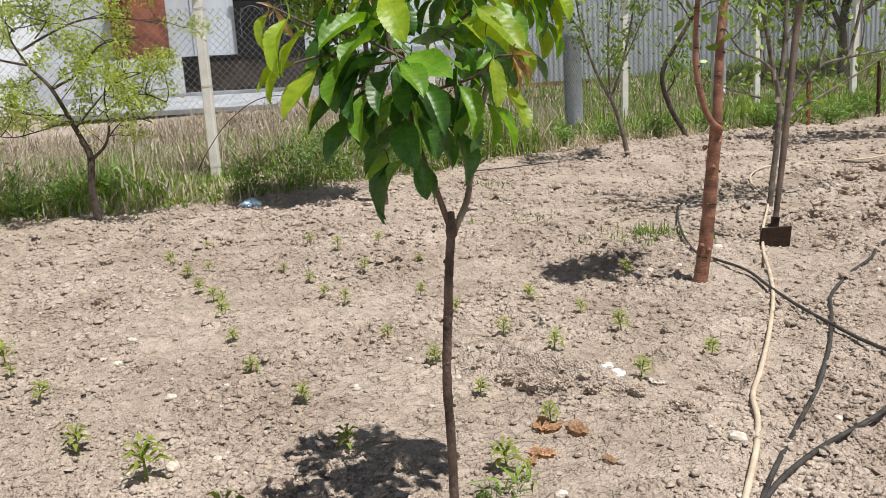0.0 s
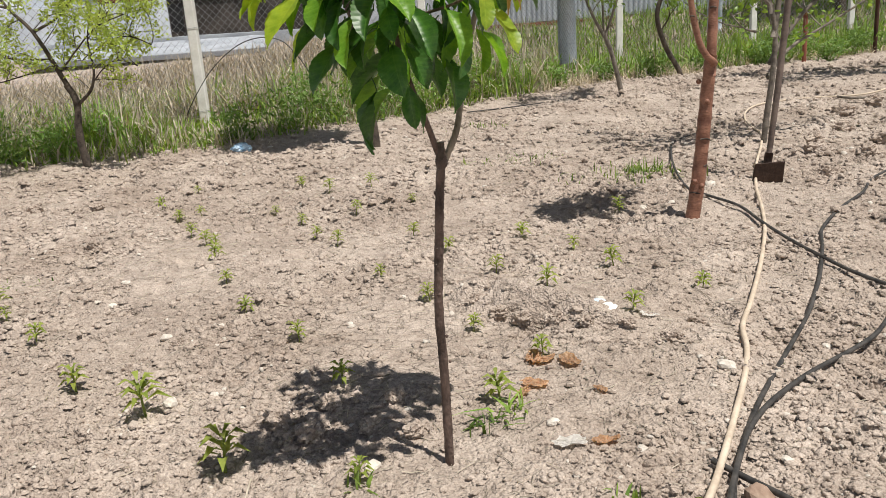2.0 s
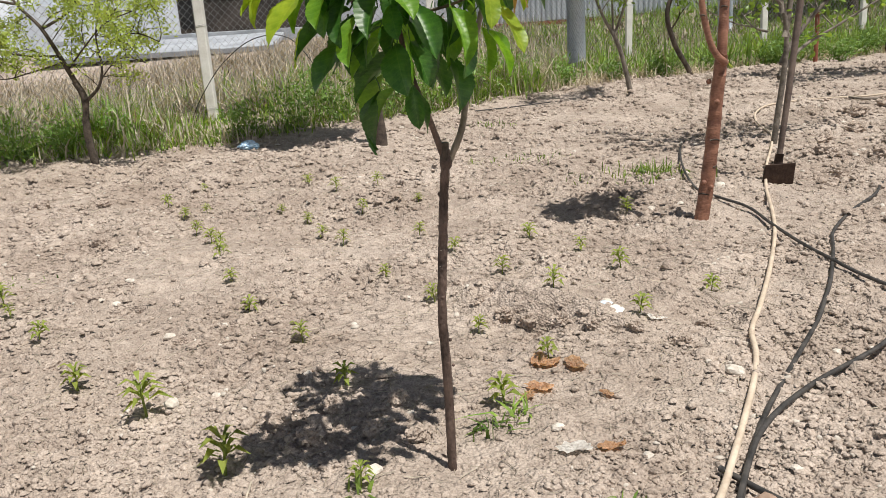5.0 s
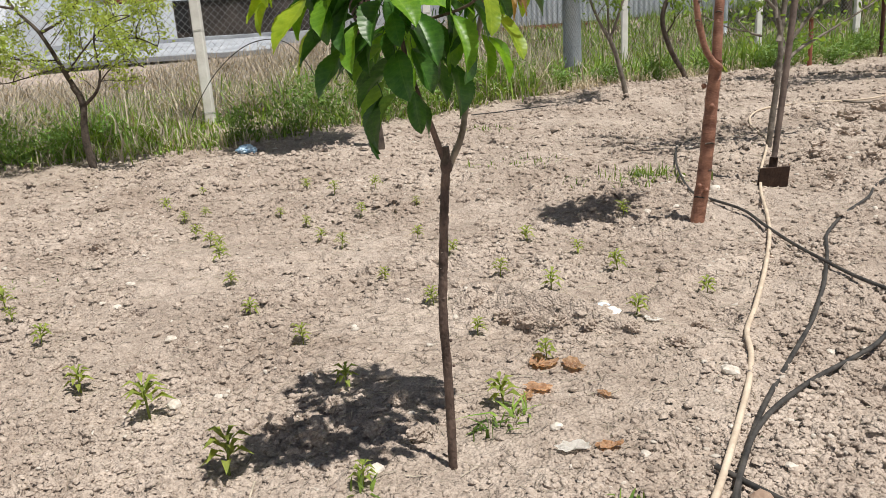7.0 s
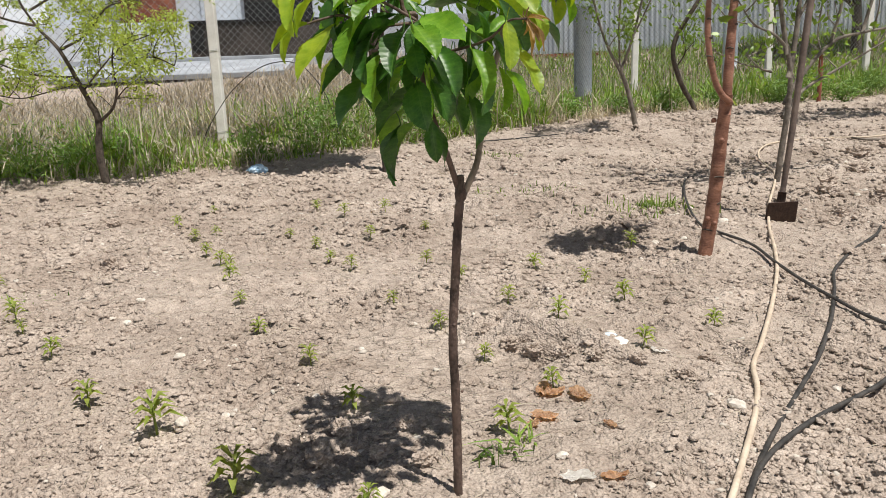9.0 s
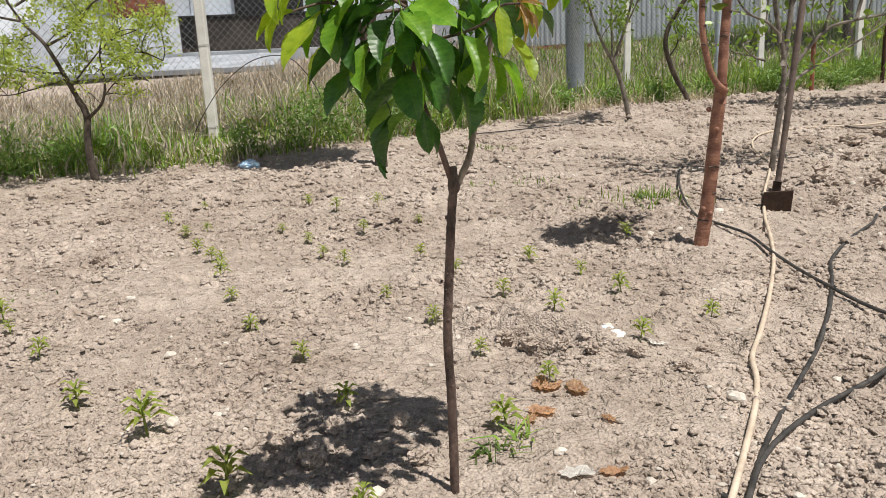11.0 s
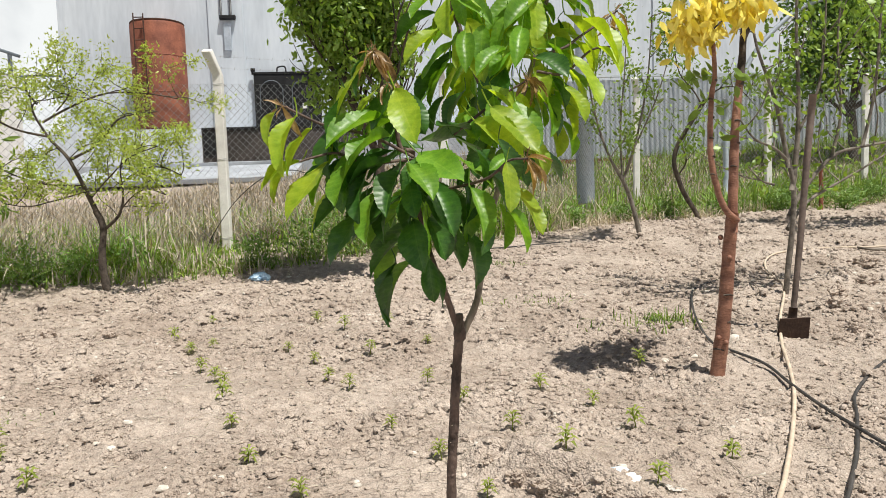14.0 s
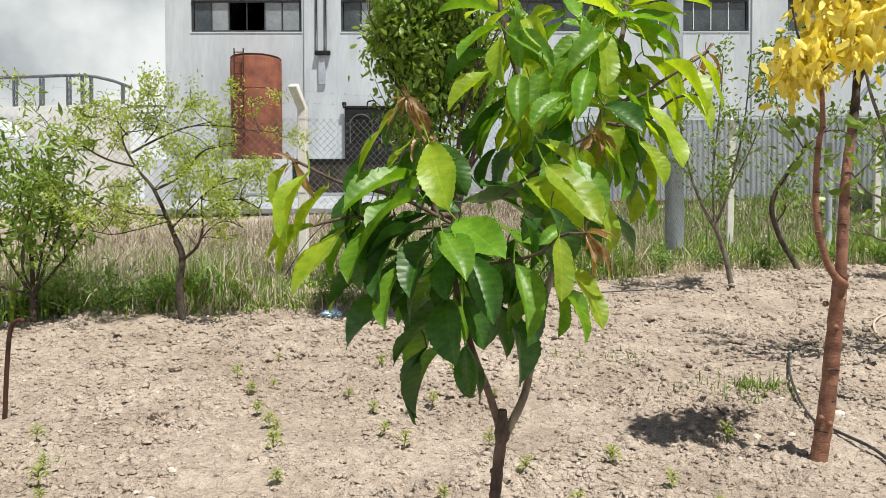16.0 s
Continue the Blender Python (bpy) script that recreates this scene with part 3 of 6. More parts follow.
CHERRY_LEAVES['high_left'] = [(0.030, 1.301, 1.170, 0.029, 1.260, 1.101, 'g'),
        (0.096, 1.314, 1.143, 0.047, 1.274, 1.096, 'g'),
        (0.121, 1.287, 1.171, 0.106, 1.246, 1.103, 'g'),
        (-0.008, 1.355, 1.189, -0.071, 1.328, 1.133, 'y'),
        (0.005, 1.342, 1.239, 0.006, 1.314, 1.168, 'y'),
        (-0.003, 1.369, 1.258, -0.059, 1.342, 1.208, 'g'),
        (-0.008, 1.382, 1.280, -0.090, 1.369, 1.283, 'g'),
        (0.013, 1.355, 1.240, 0.075, 1.328, 1.189, 'g'),
        (-0.019, 1.423, 1.233, -0.090, 1.437, 1.188, 'd'),
        (0.020, 1.437, 1.166, -0.031, 1.450, 1.114, 'd'),
        (0.002, 1.396, 1.284, 0.051, 1.410, 1.330, 'y'),
        (-0.003, 1.410, 1.297, -0.052, 1.423, 1.346, 'y')]
CHERRY_LEAVES['high_top'] = [(0.145, 1.342, 1.239, 0.149, 1.314, 1.159, 'y'),
        (0.157, 1.355, 1.233, 0.097, 1.314, 1.177, 'g'),
        (0.185, 1.369, 1.241, 0.241, 1.342, 1.195, 'g'),
        (0.187, 1.382, 1.282, 0.290, 1.355, 1.272, 'y'),
        (0.180, 1.396, 1.262, 0.111, 1.382, 1.293, 'y'),
        (0.183, 1.382, 1.254, 0.239, 1.342, 1.216, 'g'),
        (0.196, 1.410, 1.212, 0.181, 1.410, 1.150, 'd'),
        (0.129, 1.423, 1.241, 0.080, 1.437, 1.180, 'd'),
        (0.181, 1.410, 1.285, 0.235, 1.410, 1.342, 'y'),
        (0.177, 1.410, 1.290, 0.139, 1.423, 1.357, 'y'),
        (0.183, 1.423, 1.298, 0.200, 1.437, 1.390, 'y'),
        (0.101, 1.450, 1.208, 0.081, 1.464, 1.150, 'g')]
CHERRY_LEAVES['brown'] = [(-0.243, 1.158, 1.045, -0.273, 1.151, 1.057, 'b'),
        (-0.091, 1.212, 1.081, -0.115, 1.219, 1.153, 'b'),
        (-0.115, 1.219, 1.128, -0.142, 1.233, 1.131, 'b'),
        (-0.110, 1.212, 1.131, -0.118, 1.206, 1.093, 'b'),
        (-0.083, 1.233, 1.088, -0.092, 1.246, 1.133, 'b'),
        (0.125, 1.287, 1.089, 0.160, 1.246, 1.062, 'b'),
        (0.129, 1.280, 1.088, 0.138, 1.246, 1.049, 'b'),
        (0.128, 1.294, 1.090, 0.114, 1.260, 1.060, 'b'),
        (0.108, 1.151, 0.955, 0.151, 1.124, 0.949, 'b'),
        (0.111, 1.144, 0.955, 0.122, 1.124, 0.916, 'b'),
        (0.289, 1.369, 1.211, 0.303, 1.369, 1.225, 'b'),
        (0.279, 1.369, 1.188, 0.286, 1.355, 1.148, 'b')]
CHERRY_STEMS = {}
CHERRY_STEMS['left limb'] = [(0.003, 1.338, 0.665), (-0.016, 1.321, 0.732), (-0.029, 1.301, 0.772), (-0.050, 1.280, 0.847), (-0.059, 1.260, 0.918), (-0.060, 1.246, 0.979)]
CHERRY_STEMS['left leader'] = [(-0.060, 1.246, 0.979), (-0.080, 1.240, 0.987), (-0.084, 1.233, 1.046), (-0.091, 1.226, 1.096), (-0.108, 1.219, 1.128)]
CHERRY_STEMS['right limb'] = [(0.009, 1.338, 0.668), (0.033, 1.348, 0.718), (0.045, 1.369, 0.768), (0.061, 1.389, 0.848), (0.086, 1.396, 0.935), (0.110, 1.382, 1.031), (0.136, 1.355, 1.099), (0.157, 1.369, 1.171), (0.179, 1.389, 1.260), (0.187, 1.410, 1.342)]
CHERRY_STEMS['mid limb'] = [(0.101, 1.389, 0.993), (0.068, 1.396, 1.071), (0.034, 1.389, 1.157), (0.002, 1.382, 1.271), (-0.003, 1.396, 1.322)]
CHERRY_STEMS['left twig'] = [(-0.060, 1.246, 0.970), (-0.124, 1.212, 1.003), (-0.186, 1.185, 1.018), (-0.238, 1.165, 1.044), (-0.254, 1.158, 1.051)]
CHERRY_STEMS['left twig b'] = [(-0.060, 1.246, 0.966), (-0.134, 1.219, 0.961), (-0.173, 1.199, 0.977), (-0.207, 1.185, 0.971), (-0.227, 1.178, 0.965)]
CHERRY_STEMS['cross twig'] = [(0.005, 1.328, 1.009), (0.055, 1.314, 1.044), (0.100, 1.301, 1.074), (0.127, 1.287, 1.087)]
CHERRY_STEMS['right twig'] = [(-0.057, 1.267, 0.914), (0.000, 1.226, 0.918), (0.054, 1.178, 0.930), (0.084, 1.144, 0.953), (0.111, 1.144, 0.955)]
CHERRY_STEMS['far twig'] = [(0.146, 1.355, 1.136), (0.196, 1.348, 1.148), (0.225, 1.355, 1.167), (0.259, 1.362, 1.189), (0.293, 1.369, 1.211)]
CHERRY_STEMS['far twig b'] = [(0.151, 1.355, 1.112), (0.195, 1.342, 1.105), (0.241, 1.342, 1.141), (0.275, 1.348, 1.147)]


def cherry_tree():
    rng = random.Random(4)
    tree = empty("cherry_sapling", "young cherry sapling with glossy green drooping leaves", "tree", (-0.024, 1.35, 0.05))
    bm = bmesh.new()
    trunk = [(-0.024, 1.350, 0.0), (-0.024, 1.350, 0.06), (-0.021, 1.345, 0.246), (-0.022, 1.335, 0.389), (-0.012, 1.335, 0.52),
             (-0.006, 1.335, 0.593), (0.001, 1.335, 0.655), (0.004, 1.335, 0.690)]
    tube(bm, trunk, 0.0092, 0.0080, 12, 9, 0.10, rng)
    r = bmesh.ops.create_icosphere(bm, subdivisions=2, radius=0.0125)
    bmesh.ops.transform(bm, matrix=pose(0.003, 1.336, 0.668) @ Matrix.Diagonal((0.95, 0.9, 1.35, 1)), verts=r["verts"])
    for z in (0.11, 0.2, 0.28, 0.33, 0.42, 0.47, 0.56, 0.61):
        a = rng.uniform(0, 6.28)
        r = bmesh.ops.create_icosphere(bm, subdivisions=1, radius=rng.uniform(0.003, 0.005))
        bmesh.ops.translate(bm, verts=r["verts"], vec=(-0.018 + 0.0098 * math.cos(a) + 0.014 * (z > 0.5), 1.338 + 0.0098 * math.sin(a), z))
    part("trunk", bm, BARK, smooth=True).parent = None
    made = [scene.objects["trunk"]]
    dots, line = random.Random(12), catmull(trunk, 20)
    bm = bmesh.new()
    bmesh.ops.create_icosphere(bm, subdivisions=1, radius=1)
    made.append(part("lenticel", bm, BARK_T))
    for k in range(30):
        ob = made[-1] if k == 0 else new("lenticel", made[-1].data)
        p, a, r = dots.choice(line[20:]), dots.uniform(0, 6.28), dots.uniform(0.0009, 0.0019)
        ob.matrix_basis = pose(p.x + 0.0088 * math.cos(a), p.y + 0.0088 * math.sin(a), p.z) @ Matrix.Diagonal((r, r, 0.7 * r, 1))
        if k:
            made.append(ob)
    made.append(part("cut_stub", tube(bmesh.new(), [(0.002, 1.333, 0.672), (0.003, 1.331, 0.690), (0.003, 1.330, 0.703)], 0.0078, 0.0066, 9, 2, 0.12, rng), BARK_D, label="dark sawn-off stub"))
    for name, pts in CHERRY_STEMS.items():
        bm = bmesh.new()
        big = "limb" in name
        r0 = 0.0063 if name == "right limb" else 0.0060 if big else 0.0045 if "leader" in name else 0.0028
        tube(bm, pts, r0, 0.0035 if big else 0.0016, 9, 6, 0.08, rng)
        made.append(part("branch" if big or "leader" in name else "twig", bm, BARK_T if name == "right limb" else BARK, smooth=True))
    kinds = {"g": LEAF_G, "y": LEAF_Y, "d": LEAF_D, "b": LEAF_B}
    shapes = {}
    for key, material in kinds.items():
        for v in range(3):
            shapes[key, v] = leaf_mesh("leaf", material, (0.44, 0.50, 0.41)[v] * {"b": 0.45, "d": 1.16}.get(key, 1), (0.3, 0.55, 0.85)[v], (0.10, 0.17, 0.25)[v], v + 3 * ord(key))
    for shoot, rows in CHERRY_LEAVES.items():
        axis = Vector((0.10, 1.40, 0)) if shoot.startswith("high") else Vector((-0.04, 1.25, 0))
        more = []
        for bx, by, bz, tx, ty, tz, key in rows:
            more.append((Vector((bx, by, bz)), Vector((tx, ty, tz)), key))
            if key == "b":
                for q in range(3):
                    d = Matrix.Rotation(q * 1.5 + rng.uniform(-0.4, 0.4), 3, "Z") @ Vector((tx - bx, ty - by, 0))
                    d = (d.normalized() if d.length > 0.01 else Vector((math.cos(q * 1.5), math.sin(q * 1.5), 0))) * 0.05 + Vector((0, 0, rng.uniform(-0.09, -0.01)))
                    more.append((Vector((bx, by, bz)), Vector((bx, by, bz)) + d * rng.uniform(0.45, 0.85), "b"))
            # fill leaves: low shoots mostly get the copy with shade in its colour
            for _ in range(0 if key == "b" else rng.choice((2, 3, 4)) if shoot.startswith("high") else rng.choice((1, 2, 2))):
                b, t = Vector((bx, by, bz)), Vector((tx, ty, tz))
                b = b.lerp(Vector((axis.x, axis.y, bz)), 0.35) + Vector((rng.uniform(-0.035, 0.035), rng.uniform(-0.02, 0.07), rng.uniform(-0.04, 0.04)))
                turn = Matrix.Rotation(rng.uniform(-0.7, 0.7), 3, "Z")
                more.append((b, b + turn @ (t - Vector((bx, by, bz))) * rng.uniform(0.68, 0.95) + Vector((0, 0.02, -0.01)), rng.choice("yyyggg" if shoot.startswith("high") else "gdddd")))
        for b, t, key in more:
            x = (t - b).normalized()
            mid = (b + t) / 2
            out = Vector((mid.x - axis.x, mid.y - axis.y, 0))
            out = out.normalized() if out.length > 0.02 else Vector((0, -1, 0))
            hint = out * 0.7 + Vector((rng.uniform(-0.35, 0.35), rng.uniform(-0.45, 0.15), 0.75))
            z = (hint - x * hint.dot(x)).normalized()
            y = z.cross(x)
            ln = min((t - b).length * (0.85 if key == "b" else 1.04), 0.12)
            ob = new("leaf", shapes[key, rng.randrange(3)])
            ob.matrix_world = Matrix(((x.x, y.x, z.x, b.x), (x.y, y.y, z.y, b.y), (x.z, y.z, z.z, b.z), (0, 0, 0, 1))) @ Matrix.Diagonal((ln, ln, ln, 1))
            made.append(ob)
    back = Matrix.Translation(-tree.location)
    for ob in made:
        ob.parent = tree
        ob.matrix_basis = back @ ob.matrix_basis
    return tree


cherry_tree()


# ---- building across the yard ----
FACADE = Matrix(((0.98967, -0.14338, 0, -11.5), (0.14338, 0.98967, 0, 23.61), (0, 0, 1, 0), (0, 0, 0, 1)))  # x along the wall, y into it


def factory():
    b = empty("factory_building", "pale blue-grey rendered factory with a row of high windows", "building")
    b.matrix_basis = FACADE
    xs, z0, z1, s0, s1, w0, w1 = [4.96 * i for i in range(7)], 1.2, 11.4, -0.85, 36.0, 7.62, 8.68
    bm = bmesh.new()
    box(bm, s0, 0, z0, s1, 0.35, w0)
    box(bm, s0, 0, w1, s1, 0.35, z1)
    edges = [s0] + [v for x in xs for v in (x, x + 3.66)] + [s1]
    for a, c in zip(edges[::2], edges[1::2]):
        box(bm, a, 0, w0, c, 0.35, w1)
    box(bm, s0, 14, z0, s1, 14.35, z1)
    box(bm, s0, 0.35, z0, s0 + 0.35, 14, z1)
    box(bm, s1 - 0.35, 0.35, z0, s1, 14, z1)
    bmesh.ops.remove_doubles(bm, verts=bm.verts, dist=0.0005)
    part("wall", bm, WALL, b)
    part("roof", box(bmesh.new(), s0 - 0.3, -0.35, z1, s1 + 0.3, 14.7, z1 + 0.25, 0.03), SLAB, b)
    part("string_course", box(bmesh.new(), s0 - 0.04, -0.05, 8.83, s1, -0.002, 8.96, 0.01), WALL, b)
    part("interior_floor", box(bmesh.new(), s0 + 0.4, 0.4, 5.0, s1 - 0.4, 13.9, 5.1), DOCK, b)
    for i, x in enumerate(xs):
        if i:
            part("pilaster", box(bmesh.new(), x - 1.22, -0.06, z0, x - 0.12, -0.002, 8.83, 0.012), WALL, b)
    rng = random.Random(2)
    for i, x in enumerate(xs):
        fr = bmesh.new()
        w, t = 3.66, 0.07
        for q in ((0, 0, w, t), (0, 1.06 - t, w, 1.06), (0, t, t, 1.06 - t), (w - t, t, w, 1.06 - t)):
            box(fr, x + q[0], 0.08, w0 + q[1], x + q[2], 0.16, w0 + q[3])
        win = part("window", fr, FRAME, b)
        n = 6
        for k in range(n):
            a, c = x + t + (w - 2 * t) * k / n, x + t + (w - 2 * t) * (k + 1) / n
            if k:
                part("mullion", box(bmesh.new(), a - 0.014, 0.085, w0 + t, a + 0.014, 0.15, w0 + 1.06 - t), WHITE if i > 2 else FRAME, win)
            open_pane = i == 0 and k in (2, 3)
            if not open_pane:
                pale = (i == 0 and k in (1, 4, 5)) or rng.random() < 0.12
                part("pane", box(bmesh.new(), a + 0.026, 0.11, w0 + t, c - 0.026, 0.12, w0 + 1.06 - t), GLASS_P if pale else GLASS, win)
        part("sill", box(bmesh.new(), x - 0.02, -0.02, w0 - 0.05, x + w + 0.02, -0.003, w0 - 0.004, 0.004), WALL, win)
    for x in (4.17, 4.47):
        part("downpipe", tube(bmesh.new(), [(x, -0.12, 9.6), (x, -0.12, 8.0), (x, -0.12, 6.95)], 0.035, 0.035, 8, 1), FRAME, b, smooth=True)
    part("rain_hopper", box(bmesh.new(), 4.12, -0.22, 6.82, 4.62, -0.065, 6.95, 0.02), BLACK, b)
    part("vent_slab", box(bmesh.new(), 4.22, -0.14, 5.85, 4.45, -0.065, 6.72, 0.01), ZINC, b)
    return b


def dock():
    d = empty("loading_dock", "low concrete loading dock with a dark stained front", "platform", kind="structure")
    d.matrix_basis = FACADE
    part("dock_slab", box(bmesh.new(), -0.9, -1.7, 1.3, 13.0, -0.07, 3.25, 0.03), SLAB, d)
    part("dock_front", box(bmesh.new(), 3.66, -1.78, 1.3, 8.3, -1.704, 3.16, 0.01), DOCK, d)
    part("dock_lip", box(bmesh.new(), 3.66, -1.82, 3.164, 8.3, -1.704, 3.24, 0.01), BLACK, d)
    part("dock_wall", box(bmesh.new(), -0.9, -1.78, 1.3, 3.656, -1.704, 3.22, 0.01), WALL, d)
    part("drain_opening", box(bmesh.new(), 3.70, -1.80, 2.35, 4.05, -1.783, 3.12), BLACK, d)
    return d


def iron_gate():
    g = empty("iron_gate", "black iron double gate with arched panels", "gate")
    g.matrix_basis = FACADE
    x0, x1, z0, z1, y = 5.08, 7.2, 3.30, 5.06, -0.16
    part("backing", box(bmesh.new(), x0, y, z0, x1, y + 0.05, z1, 0.01), BLACK, g)
    for i in range(2):
        a = x0 + 0.08 + i * 1.02
        leaf = part("gate_leaf", box(bmesh.new(), a, y - 0.04, z0 + 0.03, a + 0.94, y - 0.004, z0 + 0.6, 0.01), BLACK, g)
        bm = bmesh.new()
        arch = [(a + 0.47 + 0.36 * math.cos(q), y - 0.04, z0 + 1.2 + 0.36 * math.sin(q)) for q in np.linspace(0, math.pi, 9)]
        tube(bm, [(a + 0.83, y - 0.04, z0 + 0.62)] + arch + [(a + 0.11, y - 0.04, z0 + 0.62)], 0.013, 0.013, 6, 2)
        part("arch", bm, STEEL, leaf, "grey arch moulding", True)
        for k in range(5):
            part("bar", tube(bmesh.new(), [(a + 0.19 + 0.14 * k, y - 0.03, z0 + 0.6), (a + 0.19 + 0.14 * k, y - 0.03, z0 + 1.1), (a + 0.19 + 0.14 * k, y - 0.03, z0 + 1.42)], 0.012, 0.012, 5, 1), BLACK, leaf)
        if i:
            part("notice", box(bmesh.new(), a + 0.42, y - 0.055, z0 + 0.64, a + 0.56, y - 0.045, z0 + 0.82), PAPER, leaf, "small white notice")
    part("lintel", box(bmesh.new(), x0 - 0.06, y - 0.02, z1 + 0.003, x1 + 0.06, y + 0.05, z1 + 0.08, 0.01), BLACK, g)
    bm = tube(bmesh.new(), [(x0 + 0.75, y, z1 + 0.08), (x0 + 0.78, y, z1 + 0.22), (x0 + 1.0, y, z1 + 0.24), (x0 + 1.04, y, z1 + 0.08)], 0.025, 0.025, 6, 4)
    part("cable_loop", bm, BLACK, g, smooth=True)
    part("wall_lamp", box(bmesh.new(), x0 - 0.08, y - 0.05, z1 + 0.09, x0 + 0.06, y + 0.05, z1 + 0.2, 0.02), BLACK, g)
    return g


def water_tank():
    t = empty("water_tank", "tall rusty red upright steel tank with a ladder", "tank")
    t.matrix_basis = FACADE
    cx, cy, r, z0, z1 = 2.36, -0.90, 0.80, 3.28, 6.52
    bm = bmesh.new()
    prof = [(0.02, z0), (r * 0.98, z0), (r, z0 + 0.05), (r, (z0 + z1) / 2), (r, z1 - 0.12), (r * 0.97, z1 - 0.03), (r * 0.9, z1), (r * 0.4, z1 + 0.05), (0.02, z1 + 0.06)]
    rings = [[bm.verts.new((cx + q * math.cos(2 * math.pi * s / 40), cy + q * math.sin(2 * math.pi * s / 40), z)) for s in range(40)] for q, z in prof]
    for p, q in zip(rings, rings[1:]):
        for s in range(40):
            bm.faces.new((p[s], p[(s + 1) % 40], q[(s + 1) % 40], q[s]))
    part("shell", bm, RUST, t, smooth=True)
    part("rim", tube(bmesh.new(), [(cx + (r - 0.03) * math.cos(a), cy + (r - 0.03) * math.sin(a), z1 - 0.02) for a in np.linspace(0, 2 * math.pi, 33)], 0.03, 0.03, 6, 1), RUST_D, t, smooth=True)
    lad = bmesh.new()
    lx, ly = cx - 0.32, cy - r * 0.98
    for dx in (-0.14, 0.14):
        tube(lad, [(lx + dx, ly - 0.10, z0 + 0.4), (lx + dx, ly - 0.10, 5.0), (lx + dx, ly - 0.10, z1 + 0.12)], 0.022, 0.022, 6, 1)
    ladder = part("ladder", lad, RUST_D, t, "dark rusty ladder")
    for k in range(9):
        z = z0 + 0.6 + 0.33 * k
        part("rung", tube(bmesh.new(), [(lx - 0.14, ly - 0.10, z), (lx, ly - 0.10, z), (lx + 0.14, ly - 0.10, z)], 0.016, 0.016, 6, 1), RUST_D, ladder)
    for z in (z0 + 1.1, z0 + 2.2):
        bm = bmesh.new()
        tube(bm, [(cx + (r + 0.004) * math.cos(a), cy + (r + 0.004) * math.sin(a), z) for a in np.linspace(0, 2 * math.pi, 25)], 0.012, 0.012, 5, 1)
        part("seam", bm, RUST, t)
    return t


factory(), dock(), iron_gate(), water_tank()


def yard_slab(name, x0, y0, x1, y1, z, rot, tilt, thick, label):
    """A cast slab with chipped, uneven edges."""
    bm = box(bmesh.new(), -(x1 - x0) / 2, -(y1 - y0) / 2, -thick, (x1 - x0) / 2, (y1 - y0) / 2, 0)
    bmesh.ops.subdivide_edges(bm, edges=[e for e in bm.edges if abs(e.verts[0].co.x - e.verts[1].co.x) > 1], cuts=40)
    bmesh.ops.bevel(bm, geom=bm.edges[:], offset=0.012, segments=1, affect="EDGES")
    for v in bm.verts:
        v.co += Vector((0, 0.05, 0.015)) * noise.noise(Vector((v.co.x * 2.2, v.co.y, x0)))
    ob = part(name, bm, SLAB)
    ob.matrix_basis = pose((x0 + x1) / 2, (y0 + y1) / 2, z, tilt, 0, rot)
    return tagged(ob, label, "slab", kind="structure")


yard_slab("pavement", -9.6, 18.9, 1.5, 21.4, 1.98, 8.2, 0, 0.5, "pale concrete strip along the loading dock")
yard_slab("pavement", -9.0, 16.7, -3.8, 18.5, 1.70, 4, 11.5, 0.12, "pale broken concrete slab tilted in dry grass")


def sheet_fence():
    f = empty("sheet_fence", "grey corrugated metal sheet fence with a red base rail", "fence", kind="structure")
    f.matrix_basis = Matrix(((0.98967, -0.14338, 0, 0.4), (0.14338, 0.98967, 0, 18.55), (0, 0, 1, 0), (0, 0, 0, 1)))
    for k in range(13):
        bm = bmesh.new()
        n, w = 48, 1.06
        x = [k * 1.04 + w * i / n for i in range(n + 1)]
        zb = 1.70 + 0.012 * k
        prev = None
        for i, a in enumerate(x):
            y = 0.016 * math.tanh(2.5 * math.cos(2 * math.pi * i / 6)) + 0.004 * (k % 2)
            cur = [bm.verts.new((a, y, zb)), bm.verts.new((a, y, zb + 1.93))]
            if prev:
                bm.faces.new((prev[0], cur[0], cur[1], prev[1]))
            prev = cur
        bmesh.ops.solidify(bm, geom=bm.faces[:], thickness=0.003)
        part("panel", bm, SHEET, f)
    part("base_rail", box(bmesh.new(), 0, -0.05, 1.62, 13.5, 0.03, 1.697, 0.006), RUST, f, "red painted base rail")
    part("top_cap", box(bmesh.new(), 0, -0.035, 3.735, 13.5, 0.035, 3.80, 0.006), WALL, f)
    return f


sheet_fence()


